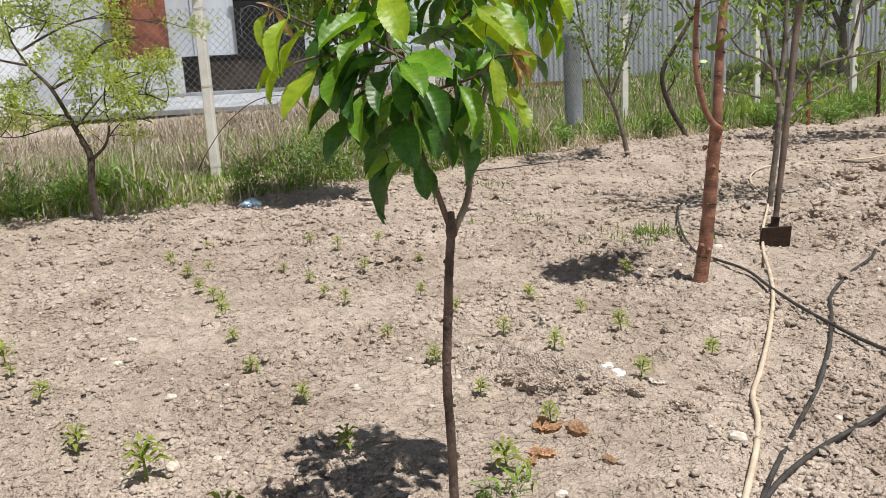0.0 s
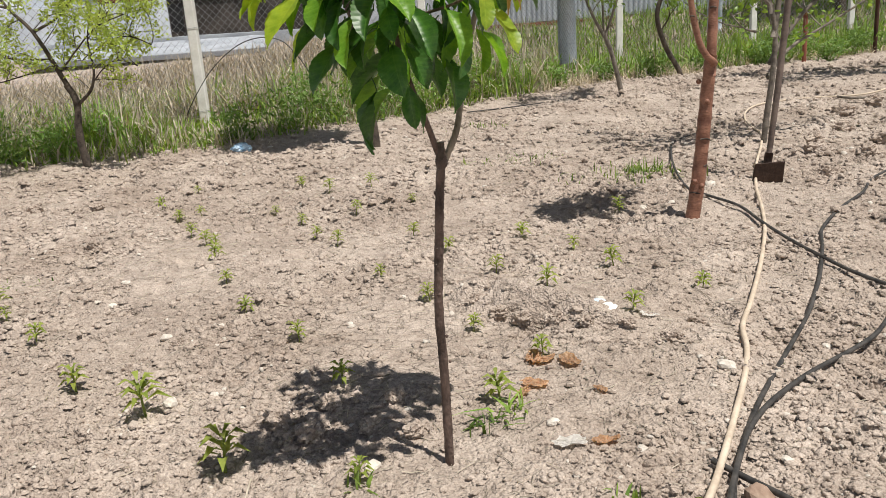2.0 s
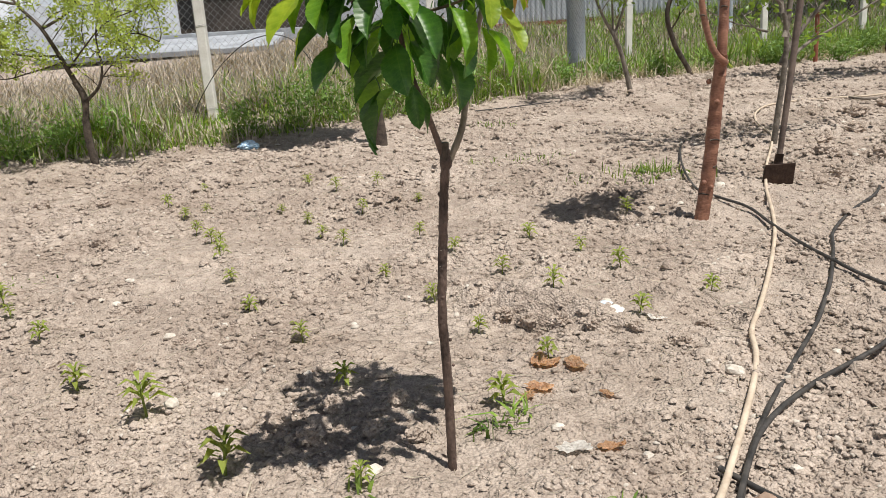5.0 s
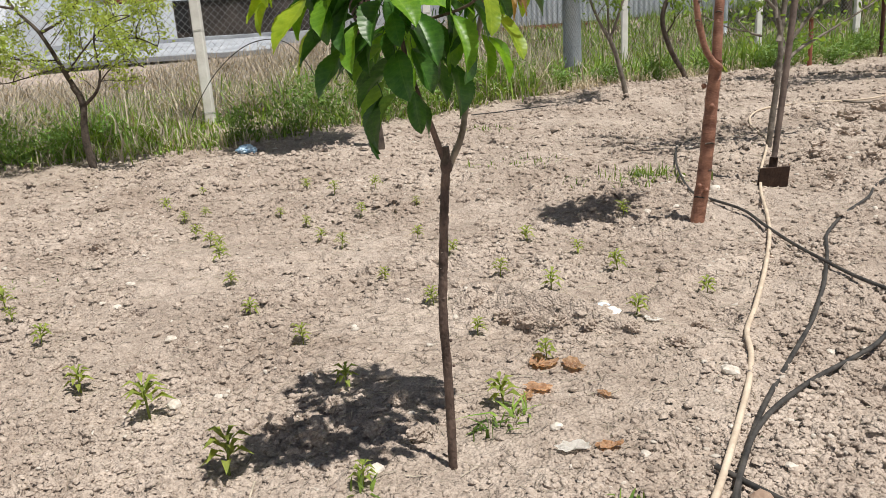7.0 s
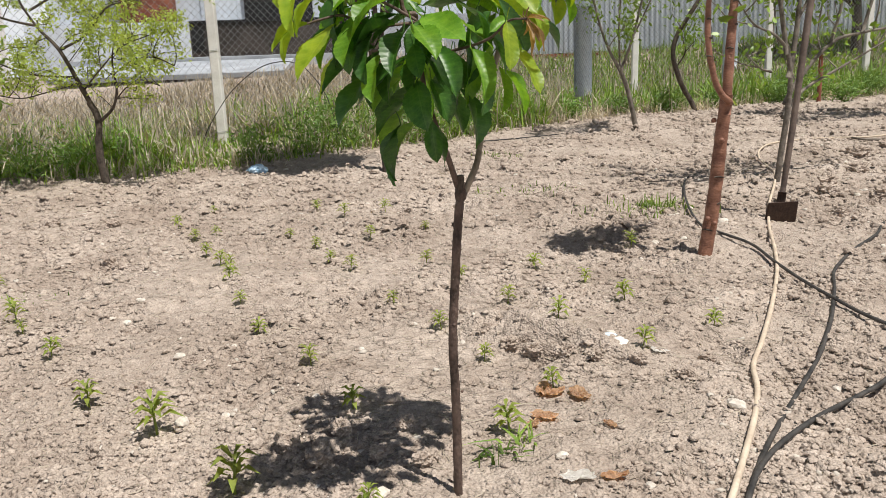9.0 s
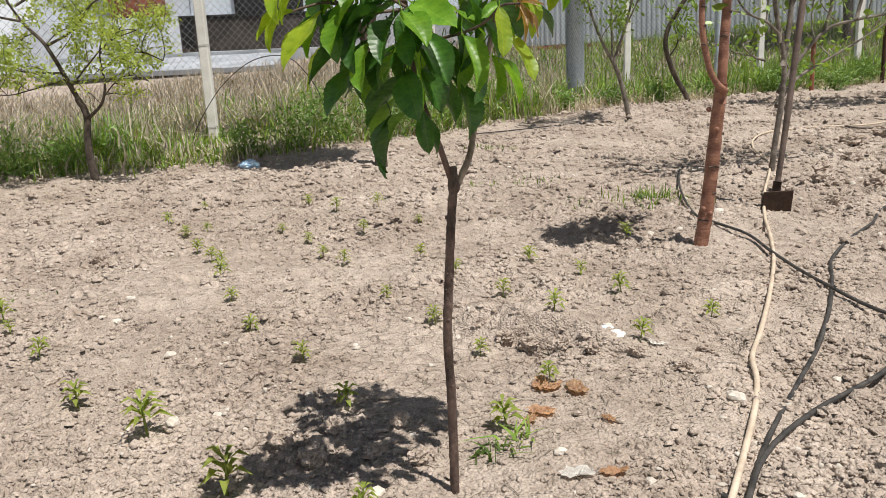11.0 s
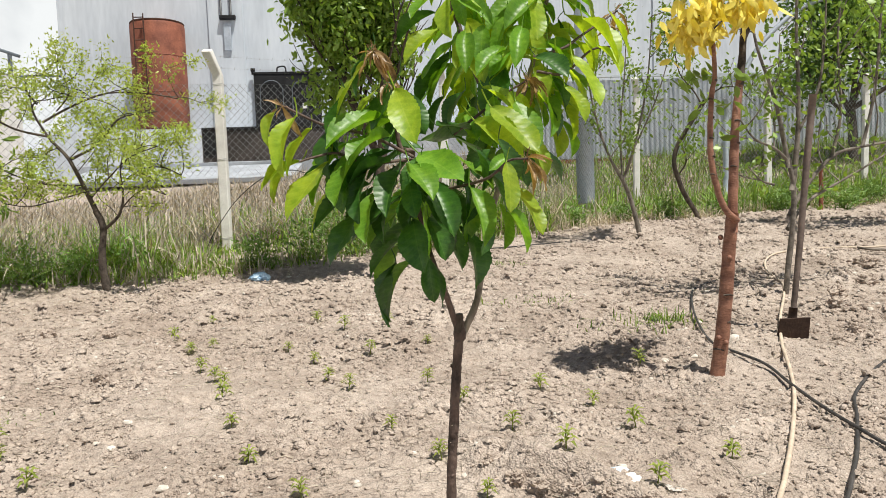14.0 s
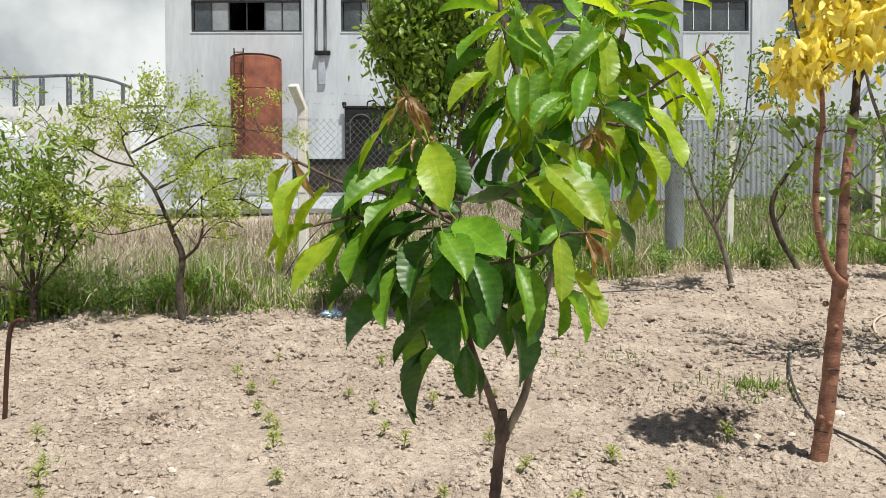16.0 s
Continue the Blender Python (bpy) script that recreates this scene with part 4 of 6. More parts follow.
def far_hall():
    """An open steel frame with a shallow bowed roof, far beyond the fence, and a lower rounded shed before it."""
    h = empty("steel_hall", "distant open grey steel frame hall with bowed roof", "building")
    y, z0, foot = 40.0, 0.6, 8.3
    for i, x in enumerate((-52.0, -48.5, -45.0, -41.5, -38.0, -34.2, -30.7, -29.0, -27.3, -26.4, -25.85, -23.9)):
        top = 10.0 - 0.62 * max(0, (x + 26.5) / 2.7) ** 2
        wide = 0.26 if x < -27 else 0.16
        col = part("column", box(bmesh.new(), x, y, z0, x + 0.06, y + 0.15, top), STEEL, h)
        part("chord", box(bmesh.new(), x + wide - 0.06, y, z0, x + wide, y + 0.15, top), STEEL, col)
        for k in range(12 if wide > 0.2 else 0):
            part("lacing", box(bmesh.new(), x + 0.064, y + 0.03, 5.0 + 0.42 * k, x + wide - 0.064, y + 0.10, 5.16 + 0.42 * k), STEEL, col)
    arc = [(-53.0 + 1.1 * i, y + 0.1, 10.12 - 0.78 * max(0, (-53.0 + 1.1 * i + 27.0) / 3.6) ** 2) for i in range(28)]
    part("roof_edge", tube(bmesh.new(), arc, 0.11, 0.09, 6, 1), STEEL, h, smooth=True)
    part("roof_edge", tube(bmesh.new(), [(a, b + 9.0, c - 0.25) for a, b, c in arc], 0.10, 0.08, 6, 1), STEEL, h, smooth=True)
    for z in (8.75, 9.35):
        part("purlin", box(bmesh.new(), -53.0, y + 8.8, z, -25.5, y + 8.9, z + 0.05), ZINC, h)
    part("low_wall", box(bmesh.new(), -53.0, y - 0.5, z0, -23.2, y - 0.25, foot, 0.02), WHITE, h)
    shed = empty("round_shed", "distant grey shed with a rounded sheet roof", "building")
    bm, n = bmesh.new(), 14
    rim = [(-31.6 + 2.7 * math.cos(math.pi * i / n), 5.9 + 1.75 * math.sin(math.pi * i / n)) for i in range(n + 1)]
    front = [bm.verts.new((x, 36.0, z)) for x, z in rim] + [bm.verts.new((-34.3, 36.0, z0)), bm.verts.new((-28.9, 36.0, z0))]
    bm.faces.new(front)
    r = bmesh.ops.extrude_face_region(bm, geom=bm.faces[:])
    bmesh.ops.translate(bm, verts=[v for v in r["geom"] if isinstance(v, bmesh.types.BMVert)], vec=(0, 3.0, 0))
    bmesh.ops.recalc_face_normals(bm, faces=bm.faces[:])
    part("wall", bm, SHEET, shed)
    part("roof", tube(bmesh.new(), [(x, 35.95, z + 0.03) for x, z in rim], 0.07, 0.07, 6, 1), STEEL, shed)
    part("opening", box(bmesh.new(), -34.0, 35.93, 5.2, -28.1 - 0.9, 35.98, 6.6), GLASS, shed)
    return h


far_hall()


# ---- boundary fence ----
POSTS = [(-7.0, 4.15), (-4.7, 5.88), (-2.37, 7.60), (-0.15, 9.25), (2.78, 11.7), (5.19, 12.6), (7.15, 13.3), (9.9, 14.4)]


def concrete_post(x, y, lean=0.0):
    z = float(ground_z(np.float64(x), np.float64(y)))
    p = empty("fence_post", "whitewashed concrete fence post with bent top", "post", (x, y, z), "concrete fence posts")
    p.rotation_euler = (0, lean, 0)
    bm = bmesh.new()
    r = 0.045
    line = [(0, 0, -0.4), (0, 0, 0.6), (0, 0, 1.80), (-0.06, -0.12, 2.03)]
    rings = []
    for i, q in enumerate(line):
        rings.append([bm.verts.new((q[0] + a * r, q[1] + b * r, q[2] + (0.0 if i != 3 else b * 0.02))) for a, b in ((-1, -1), (1, -1), (1, 1), (-1, 1))])
    for a, b in zip(rings, rings[1:]):
        for s in range(4):
            bm.faces.new((a[s], a[(s + 1) % 4], b[(s + 1) % 4], b[s]))
    bm.faces.new(rings[0][::-1]), bm.faces.new(rings[-1])
    bmesh.ops.bevel(bm, geom=bm.edges[:], offset=0.007, segments=1, affect="EDGES")
    part("shaft", bm, CONCRETE, p)
    for zz in (0.15, 0.95, 1.7):
        bm = bmesh.new()
        tube(bm, [(-0.049, -0.049, zz), (0.049, -0.049, zz + 0.01), (0.049, 0.049, zz), (-0.049, 0.049, zz), (-0.049, -0.049, zz)], 0.002, 0.002, 4, 1)
        part("tie_wire", bm, WIRE, p)
    return p


for i, (x, y) in enumerate(POSTS):
    concrete_post(x, y, (0, 0.01, 0.0, 0.01, 0.018, 0.0, 0.02, 0)[i])


def chain_link():
    f = empty("chain_link_fence", "galvanised chain-link fence with barbed wire strands", "fence", kind="structure")
    for (xa, ya), (xb, yb) in zip(POSTS, POSTS[1:]):
        a, b = Vector((xa, ya, 0)), Vector((xb, yb, 0))
        ln, d = (b - a).length, (b - a).normalized()
        off = Vector((-d.y, d.x, 0)) * 0.058
        za, zb = (float(ground_z(np.float64(v.x), np.float64(v.y))) for v in (a, b))
        verts, faces = [], []

        def strand(s0, h0, s1, h1, r):
            p = [a + d * s + off + Vector((0, 0, za + (zb - za) * s / ln + h)) for s, h in ((s0, h0), (s1, h1))]
            k = len(verts)
            for q in p:
                verts.extend([q + d * r, q - d * r * 0.5 + off.normalized() * r, q - d * r * 0.5 - off.normalized() * r])
            faces.extend([(k, k + 1, k + 4, k + 3), (k + 1, k + 2, k + 5, k + 4), (k + 2, k, k + 3, k + 5)])
        top, low, cell = 1.72, 0.04, 0.075
        for i in range(int((ln + top) / cell) + 1):
            s = i * cell - top
            for sgn in (1, -1):
                s0, s1 = (s, s + top - low) if sgn > 0 else (s + top - low, s)
                h0, h1 = low, top
                lo, hi = 0.0, ln
                if (s0 < lo and s1 < lo) or (s0 > hi and s1 > hi):
                    continue
                ua = max(0, min(1, (lo - s0) / (s1 - s0))), max(0, min(1, (hi - s0) / (s1 - s0)))
                u0, u1 = min(ua), max(ua)
                if u1 - u0 < 1e-3:
                    continue
                strand(s0 + (s1 - s0) * u0, h0 + (h1 - h0) * u0, s0 + (s1 - s0) * u1, h0 + (h1 - h0) * u1, 0.0026)
        mesh_of("wire_mesh", verts, faces, WIRE, f)
        verts, faces = [], []
        for h in (0.05, 0.9, 1.72):
            strand(0, h, ln, h, 0.0022)
        mesh_of("tension_wire", verts, faces, WIRE, f)
        for h, sag in ((1.88, 0.02), (2.0, 0.03)):
            verts, faces = [], []
            for k in range(20):
                u0, u1 = k / 20, (k + 1) / 20
                strand(ln * u0, h - sag * math.sin(math.pi * u0), ln * u1, h - sag * math.sin(math.pi * u1), 0.0025)
                s = ln * (u0 + 0.02)
                strand(s, h - sag * math.sin(math.pi * u0) - 0.015, s + 0.012, h - sag * math.sin(math.pi * u0) + 0.015, 0.002)
            mesh_of("barbed_wire", verts, faces, WIRE, f)
    return f


chain_link()


def steel_pole():
    p = empty("steel_pole", "tall galvanised steel utility pole", "pole", (1.70, 9.95, 0.45))
    part("shaft", tube(bmesh.new(), [(0, 0, -0.3), (0, 0, 2.5), (0, 0, 5.5), (0.0, 0, 8.5)], 0.106, 0.09, 16, 2), ZINC, p, smooth=True)
    part("sleeve", tube(bmesh.new(), [(0, 0, 0.0), (0, 0, 0.7), (0, 0, 1.42)], 0.111, 0.110, 18, 1), WIRE, p, smooth=True)
    part("collar", tube(bmesh.new(), [(0, 0, -0.05), (0, 0, 0.1), (0, 0, 0.30)], 0.122, 0.120, 18, 1), WIRE, p, smooth=True)
    verts, faces = [], []
    for i in range(26):
        for sgn in (1, -1):
            for k in range(14):
                a0, a1 = 0.5 * i + sgn * k * 0.42, 0.5 * i + sgn * (k + 1) * 0.42
                z0, z1 = 0.1 + k * 0.1, 0.1 + (k + 1) * 0.1
                n = len(verts)
                for a, z in ((a0, z0), (a1, z1)):
                    for r, dz in ((0.113, 0.0), (0.118, 0.004), (0.118, -0.004)):
                        verts.append((r * math.cos(a), r * math.sin(a), z + dz))
                faces.extend([(n, n + 1, n + 4, n + 3), (n + 1, n + 2, n + 5, n + 4), (n + 2, n, n + 3, n + 5)])
    mesh_of("wire_roll", verts, faces, ZINC, p)
    return p


steel_pole()


# ---- trees ----
def leafy(name, tips, count, size, spread, material, parent, seed, wide=0.5, droop=0.5, label=""):
    """A crown of many small bent leaves scattered round points of the limbs."""
    rng = np.random.default_rng(seed)
    tips = np.array([tuple(t) for t in tips], float)
    c = tips[rng.integers(0, len(tips), count)] + rng.normal(0, 1, (count, 3)) * np.array(spread)
    d = rng.normal(0, 1, (count, 3)) + np.array([0, 0, -droop])
    d /= np.linalg.norm(d, axis=1, keepdims=True)
    u = rng.normal(0, 1, (count, 3)) + np.array([0, 0, 0.8])
    s = np.cross(d, u)
    s /= np.linalg.norm(s, axis=1, keepdims=True) + 1e-6
    nrm = np.cross(s, d)
    ln = size * rng.uniform(0.6, 1.25, (count, 1))
    w = ln * wide / 2
    bow = nrm * ln * rng.uniform(0.0, 0.12, (count, 1))
    v = np.stack([c, c + d * ln * 0.28 + s * w * 0.85 - bow * 0.3, c + d * ln * 0.28 - s * w * 0.85 - bow * 0.3, c + d * ln * 0.66 + s * w * 0.8 - bow, c + d * ln * 0.66 - s * w * 0.8 - bow,
                  c + d * ln - bow * 2.4, c + d * ln * 0.45 + bow * 0.7], 1).reshape(-1, 3)
    k = np.arange(count)[:, None] * 7
    f = np.concatenate([k + q for q in ([0, 1, 6], [0, 6, 2], [1, 3, 6], [2, 6, 4], [3, 5, 6], [4, 6, 5])], 1).reshape(-1, 3)
    ob = mesh_of(name, v.tolist(), f.tolist(), material, parent, True)
    return tagged(ob, label)


def grow(bm, start, way, length, radius, depth, rng, tips, bend=0.25, up=0.12, forks=(2, 3), keep=0.72):
    """A limb that wanders and divides; the ends and points along thin limbs are kept for the leaves."""
    p, d = Vector(start), Vector(way).normalized()
    pts = [p.copy()]
    for _ in range(4):
        d = (d + Vector((rng.uniform(-bend, bend), rng.uniform(-bend, bend), rng.uniform(-bend, bend) + up))).normalized()
        p = p + d * length / 4
        pts.append(p.copy())
    tube(bm, pts, radius, radius * 0.6, 6 if radius > 0.01 else 4, 2)
    if depth <= 1:
        tips.extend(pts[2:])
    if depth:
        for _ in range(rng.randint(*forks)):
            w = (d + Vector((rng.uniform(-0.9, 0.9), rng.uniform(-0.9, 0.9), rng.uniform(-0.35, 0.6)))).normalized()
            grow(bm, pts[rng.choice((2, 3, 4, 4))], w, length * keep * rng.uniform(0.8, 1.15), radius * 0.55, depth - 1, rng, tips, bend, up, forks, keep)


def place_parts(tree, obs):
    back = Matrix.Translation(-tree.location)
    for ob in obs:
        ob.parent = tree
        ob.matrix_basis = back @ ob.matrix_basis
    return tree


def scars(obs, places, r):
    """Dark raised bud scars that half ring a limb, now on one side, now on the other."""
    for i, (x, y, z) in enumerate(places):
        a0 = (-2.9, -1.3, -2.2, -0.7)[i % 4]
        line = [(x + (r + 0.0005) * math.cos(a0 + 0.3 * k), y + (r + 0.0005) * math.sin(a0 + 0.3 * k), z + 0.003 * math.sin(k * 0.8)) for k in range(6)]
        obs.append(part("bud_scar", tube(bmesh.new(), line, 0.004, 0.0025, 5, 2), BARK_D, smooth=True))


def red_tree():
    rng = random.Random(8)
    t = empty("fruit_tree", "fruit tree with smooth red-brown forked trunk and yellow leaves", "tree", (1.03, 3.05, 0.13))
    obs = []
    bm = tube(bmesh.new(), [(1.03, 3.06, 0.02), (1.032, 3.05, 0.14), (1.06, 3.05, 0.36), (1.08, 3.04, 0.63), (1.092, 3.03, 0.80)], 0.0315, 0.0235, 14, 8, 0.06, rng)
    for z, a in ((0.28, -1.2), (0.30, -2.2), (0.48, 0.3), (0.62, -1.6), (0.70, 3.0)):
        r = bmesh.ops.create_icosphere(bm, subdivisions=2, radius=0.011)
        bmesh.ops.translate(bm, verts=r["verts"], vec=(1.03 + (z - 0.1) * 0.085 + 0.030 * math.cos(a), 3.045 + 0.030 * math.sin(a), z))
    obs.append(part("trunk", bm, BARK_R, smooth=True))
    obs.append(part("branch", tube(bmesh.new(), [(1.148, 3.09, 1.30), (1.158, 3.10, 1.36), (1.178, 3.12, 1.53), (1.19, 3.15, 1.71), (1.18, 3.15, 1.95)], 0.0165, 0.010, 10, 6, 0.12, rng), BARK_D, smooth=True))
    bm = tube(bmesh.new(), [(1.09, 3.03, 0.72), (1.10, 3.035, 0.94), (1.118, 3.06, 1.14), (1.15, 3.092, 1.32)], 0.0205, 0.0150, 10, 6, 0.08, rng)
    scars(obs, [(1.105, 3.035, 0.98), (1.112, 3.05, 1.07), (1.122, 3.064, 1.16), (1.13, 3.072, 1.22), (1.142, 3.085, 1.29)], 0.0172)
    obs.append(part("branch", bm, BARK_R, smooth=True))
    bm = tube(bmesh.new(), [(1.098, 3.01, 0.768), (1.085, 2.995, 0.778), (1.058, 2.985, 0.80), (1.027, 2.985, 0.862), (0.997, 2.985, 1.00), (0.994, 2.985, 1.134), (1.002, 2.985, 1.265), (1.014, 2.985, 1.343), (1.0, 2.985, 1.56)], 0.0150, 0.008, 10, 6, 0.08, rng)
    scars(obs, [(1.005, 2.985, 0.95), (0.996, 2.985, 1.02), (0.9945, 2.985, 1.09), (0.9955, 2.985, 1.17), (1.0, 2.985, 1.24), (1.008, 2.985, 1.31)], 0.0118)
    scars(obs, [(1.045, 3.05, 0.25), (1.058, 3.05, 0.36), (1.068, 3.045, 0.47), (1.08, 3.042, 0.6)], 0.028)
    obs.append(part("branch", bm, BARK_R, smooth=True))
    tips = []
    for pts, r in (([(1.178, 3.12, 1.5), (1.24, 3.15, 1.6), (1.31, 3.2, 1.69), (1.39, 3.25, 1.78)], 0.014), ([(0.985, 2.98, 1.5), (0.93, 2.96, 1.6), (0.90, 2.95, 1.72)], 0.006),
                   ([(1.18, 3.14, 1.66), (1.05, 3.08, 1.70), (0.95, 3.0, 1.66)], 0.007), ([(1.19, 3.15, 1.75), (1.1, 3.1, 1.9), (1.02, 3.02, 1.98)], 0.007),
                   ([(1.185, 3.15, 1.8), (1.28, 3.1, 1.92), (1.34, 3.08, 2.02)], 0.007), ([(1.18, 3.13, 1.58), (1.08, 3.02, 1.56), (1.0, 2.95, 1.50)], 0.006),
                   ([(1.178, 3.12, 1.55), (1.22, 3.02, 1.62), (1.26, 2.96, 1.68)], 0.006)):
        obs.append(part("twig", tube(bmesh.new(), pts, r, 0.003, 6, 4), BARK_D, smooth=True))
    crown = [(0.90, 2.96, 1.53), (0.95, 2.98, 1.52), (0.97, 2.95, 1.58), (1.02, 3.0, 1.66), (1.08, 3.0, 1.70), (1.0, 3.02, 1.78), (1.10, 3.05, 1.84), (1.04, 3.0, 1.92),
             (1.18, 3.05, 1.74), (1.16, 3.02, 1.62), (1.24, 3.05, 1.80), (0.93, 2.98, 1.50), (1.2, 3.06, 1.92), (1.3, 3.15, 1.84), (1.12, 2.98, 1.58), (1.35, 3.2, 1.76)]
    obs.append(leafy("crown", crown, 1100, 0.066, (0.038, 0.048, 0.035), YELLOW, None, 11, 0.44, 1.5, "bright yellow leaves"))
    obs.append(leafy("foliage", [(1.05, 3.0, 1.36), (1.02, 3.0, 1.25), (1.10, 3.05, 1.25), (0.93, 3.0, 1.3)], 40, 0.07, (0.07, 0.06, 0.07), GREEN, None, 12, 0.5, 0.5))
    return place_parts(t, obs)


def small_tree():
    rng = random.Random(21)
    t = empty("shrub_tree", "small crooked dark-stemmed tree with sparse lime green leaves", "tree", (-2.82, 5.9, 0.2))
    obs, tips = [], []
    obs.append(part("trunk", tube(bmesh.new(), [(-2.79, 5.9, 0.1), (-2.82, 5.9, 0.22), (-2.845, 5.9, 0.51), (-2.82, 5.9, 0.76), (-2.87, 5.9, 0.9)], 0.033, 0.024, 10, 6, 0.13, rng), BARK_S, smooth=True))
    mains = [([(-2.85, 5.9, 0.86), (-2.95, 5.9, 1.09), (-3.03, 5.85, 1.31), (-3.18, 5.85, 1.49), (-3.26, 5.8, 1.77), (-3.22, 5.8, 1.9)], 0.027), ([(-2.82, 5.9, 0.74), (-2.67, 5.85, 0.85), (-2.62, 5.85, 1.0), (-2.65, 5.9, 1.22), (-2.58, 5.9, 1.45)], 0.018), ([(-3.03, 5.85, 1.30), (-2.85, 5.95, 1.42), (-2.70, 6.0, 1.62), (-2.55, 6.0, 1.70), (-2.38, 6.05, 1.74)], 0.014), ([(-3.20, 5.82, 1.6), (-3.0, 5.95, 1.86), (-2.75, 6.0, 2.02), (-2.45, 6.05, 2.0), (-2.22, 6.1, 1.92)], 0.013), ([(-3.18, 5.85, 1.49), (-3.4, 5.8, 1.55), (-3.6, 5.75, 1.72), (-3.75, 5.75, 1.80)], 0.013)] + [([(-2.96, 5.9, 1.1), (-3.2, 5.8, 1.12), (-3.42, 5.75, 1.2), (-3.6, 5.75, 1.3)], 0.010), ([(-2.9, 5.9, 1.0), (-2.7, 5.8, 1.15), (-2.5, 5.75, 1.3), (-2.3, 5.8, 1.38)], 0.009), ([(-2.65, 5.86, 0.9), (-2.5, 5.75, 1.0), (-2.36, 5.7, 1.05), (-2.22, 5.7, 1.0)], 0.007), ([(-2.64, 5.86, 1.1), (-2.48, 5.85, 1.2), (-2.3, 5.85, 1.22), (-2.15, 5.85, 1.15)], 0.007), ([(-2.95, 5.9, 1.05), (-3.15, 5.75, 0.98), (-3.3, 5.7, 0.95), (-3.45, 5.65, 0.98)], 0.007), ([(-3.22, 5.8, 1.85), (-3.3, 5.8, 2.05), (-3.27, 5.8, 2.25)], 0.010), ([(-3.1, 5.85, 1.75), (-3.02, 5.9, 2.0), (-3.05, 5.9, 2.25)], 0.008)]
    for pts, r in mains:
        pts = [(a, b, c if c < 1.6 else 1.6 + 0.55 * (c - 1.6)) for a, b, c in pts]
        obs.append(part("branch", tube(bmesh.new(), pts, r * 0.78, 0.004, 7, 4, 0.10, rng), BARK_S, smooth=True))
        line = catmull(pts, 4)
        for q in line[4::2]:
            bm = bmesh.new()
            grow(bm, q, (rng.uniform(-1, 1), rng.uniform(-0.8, 0.8), rng.uniform(-0.2, 0.9)), rng.uniform(0.18, 0.42), 0.0042, 1, rng, tips, 0.4, 0.05, (1, 2))
            obs.append(part("twig", bm, BARK_S))
    obs.append(leafy("crown", rng.sample(tips, int(len(tips) * 0.8)), 13000, 0.033, (0.036, 0.036, 0.036), LIME, None, 5, 0.42, 0.0, "sparse lime green leaves"))
    return place_parts(t, obs)


def shade_tree():
    rng = random.Random(31)
    t = empty("shade_tree", "dense dark green fruit tree with several stems", "tree", (-0.55, 5.85, 0.3))
    obs, tips = [], []
    obs.append(part("trunk", tube(bmesh.new(), [(-0.53, 5.85, 0.2), (-0.55, 5.85, 0.5), (-0.58, 5.85, 0.9), (-0.60, 5.85, 1.2)], 0.05, 0.042, 9, 4, 0.06, rng), BARK_D, smooth=True))
    for a in range(6):
        bm = bmesh.new()
        grow(bm, (-0.59, 5.85, 1.1 + 0.03 * a), (math.cos(a * 1.05) * 0.35 - 0.08, math.sin(a * 1.05) * 0.35, 1), 0.62, 0.024, 3, rng, tips, 0.16, 0.12, (2, 3), 0.75)
        obs.append(part("branch", bm, BARK_D))
    tips = [q for q in tips if q.z > 1.45 and (q.x + 0.78) ** 2 / 0.42 ** 2 + (q.y - 5.85) ** 2 / 0.5 ** 2 < 1.0]
    rg = np.random.default_rng(3)
    extra = [(-0.78 + 0.36 * math.sin(a) * k, 5.85 + 0.38 * math.cos(a) * k, z) for a, k, z in zip(rg.uniform(0, 6.28, 130), rg.uniform(0.2, 1, 130), rg.uniform(1.6, 3.3, 130))]
    obs.append(leafy("crown", list(tips) + extra, 15000, 0.062, (0.07, 0.07, 0.08), GREEN, None, 7, 0.5, 0.6))
    return place_parts(t, obs)


def slim_tree(name, label, base, stems, count, size, seed, leaf, bark, spread, trunk_r, keep=0.3, wide=0.5):
    rng = random.Random(seed)
    t = empty(name, label, "tree", base)
    obs, tips = [], []
    for i, (pts, r) in enumerate(stems):
        obs.append(part("branch" if i else "trunk", tube(bmesh.new(), pts, r, r * 0.35 if i else r * 0.75, 8, 4, 0.07, rng), bark, smooth=True))
        if i:
            line = catmull(pts, 4)
            tips.extend(line[5:])
            for q in line[4::3]:
                bm = bmesh.new()
                grow(bm, q, (rng.uniform(-0.8, 0.8), rng.uniform(-0.8, 0.8), rng.uniform(0.1, 1)), rng.uniform(0.4, 1.0) * keep, 0.005, 1, rng, tips, 0.25, 0.15, (1, 2))
                obs.append(part("twig", bm, bark))
    obs.append(leafy("crown", tips, count, size, spread, leaf, None, seed + 1, wide, 0.3))
    return place_parts(t, obs)


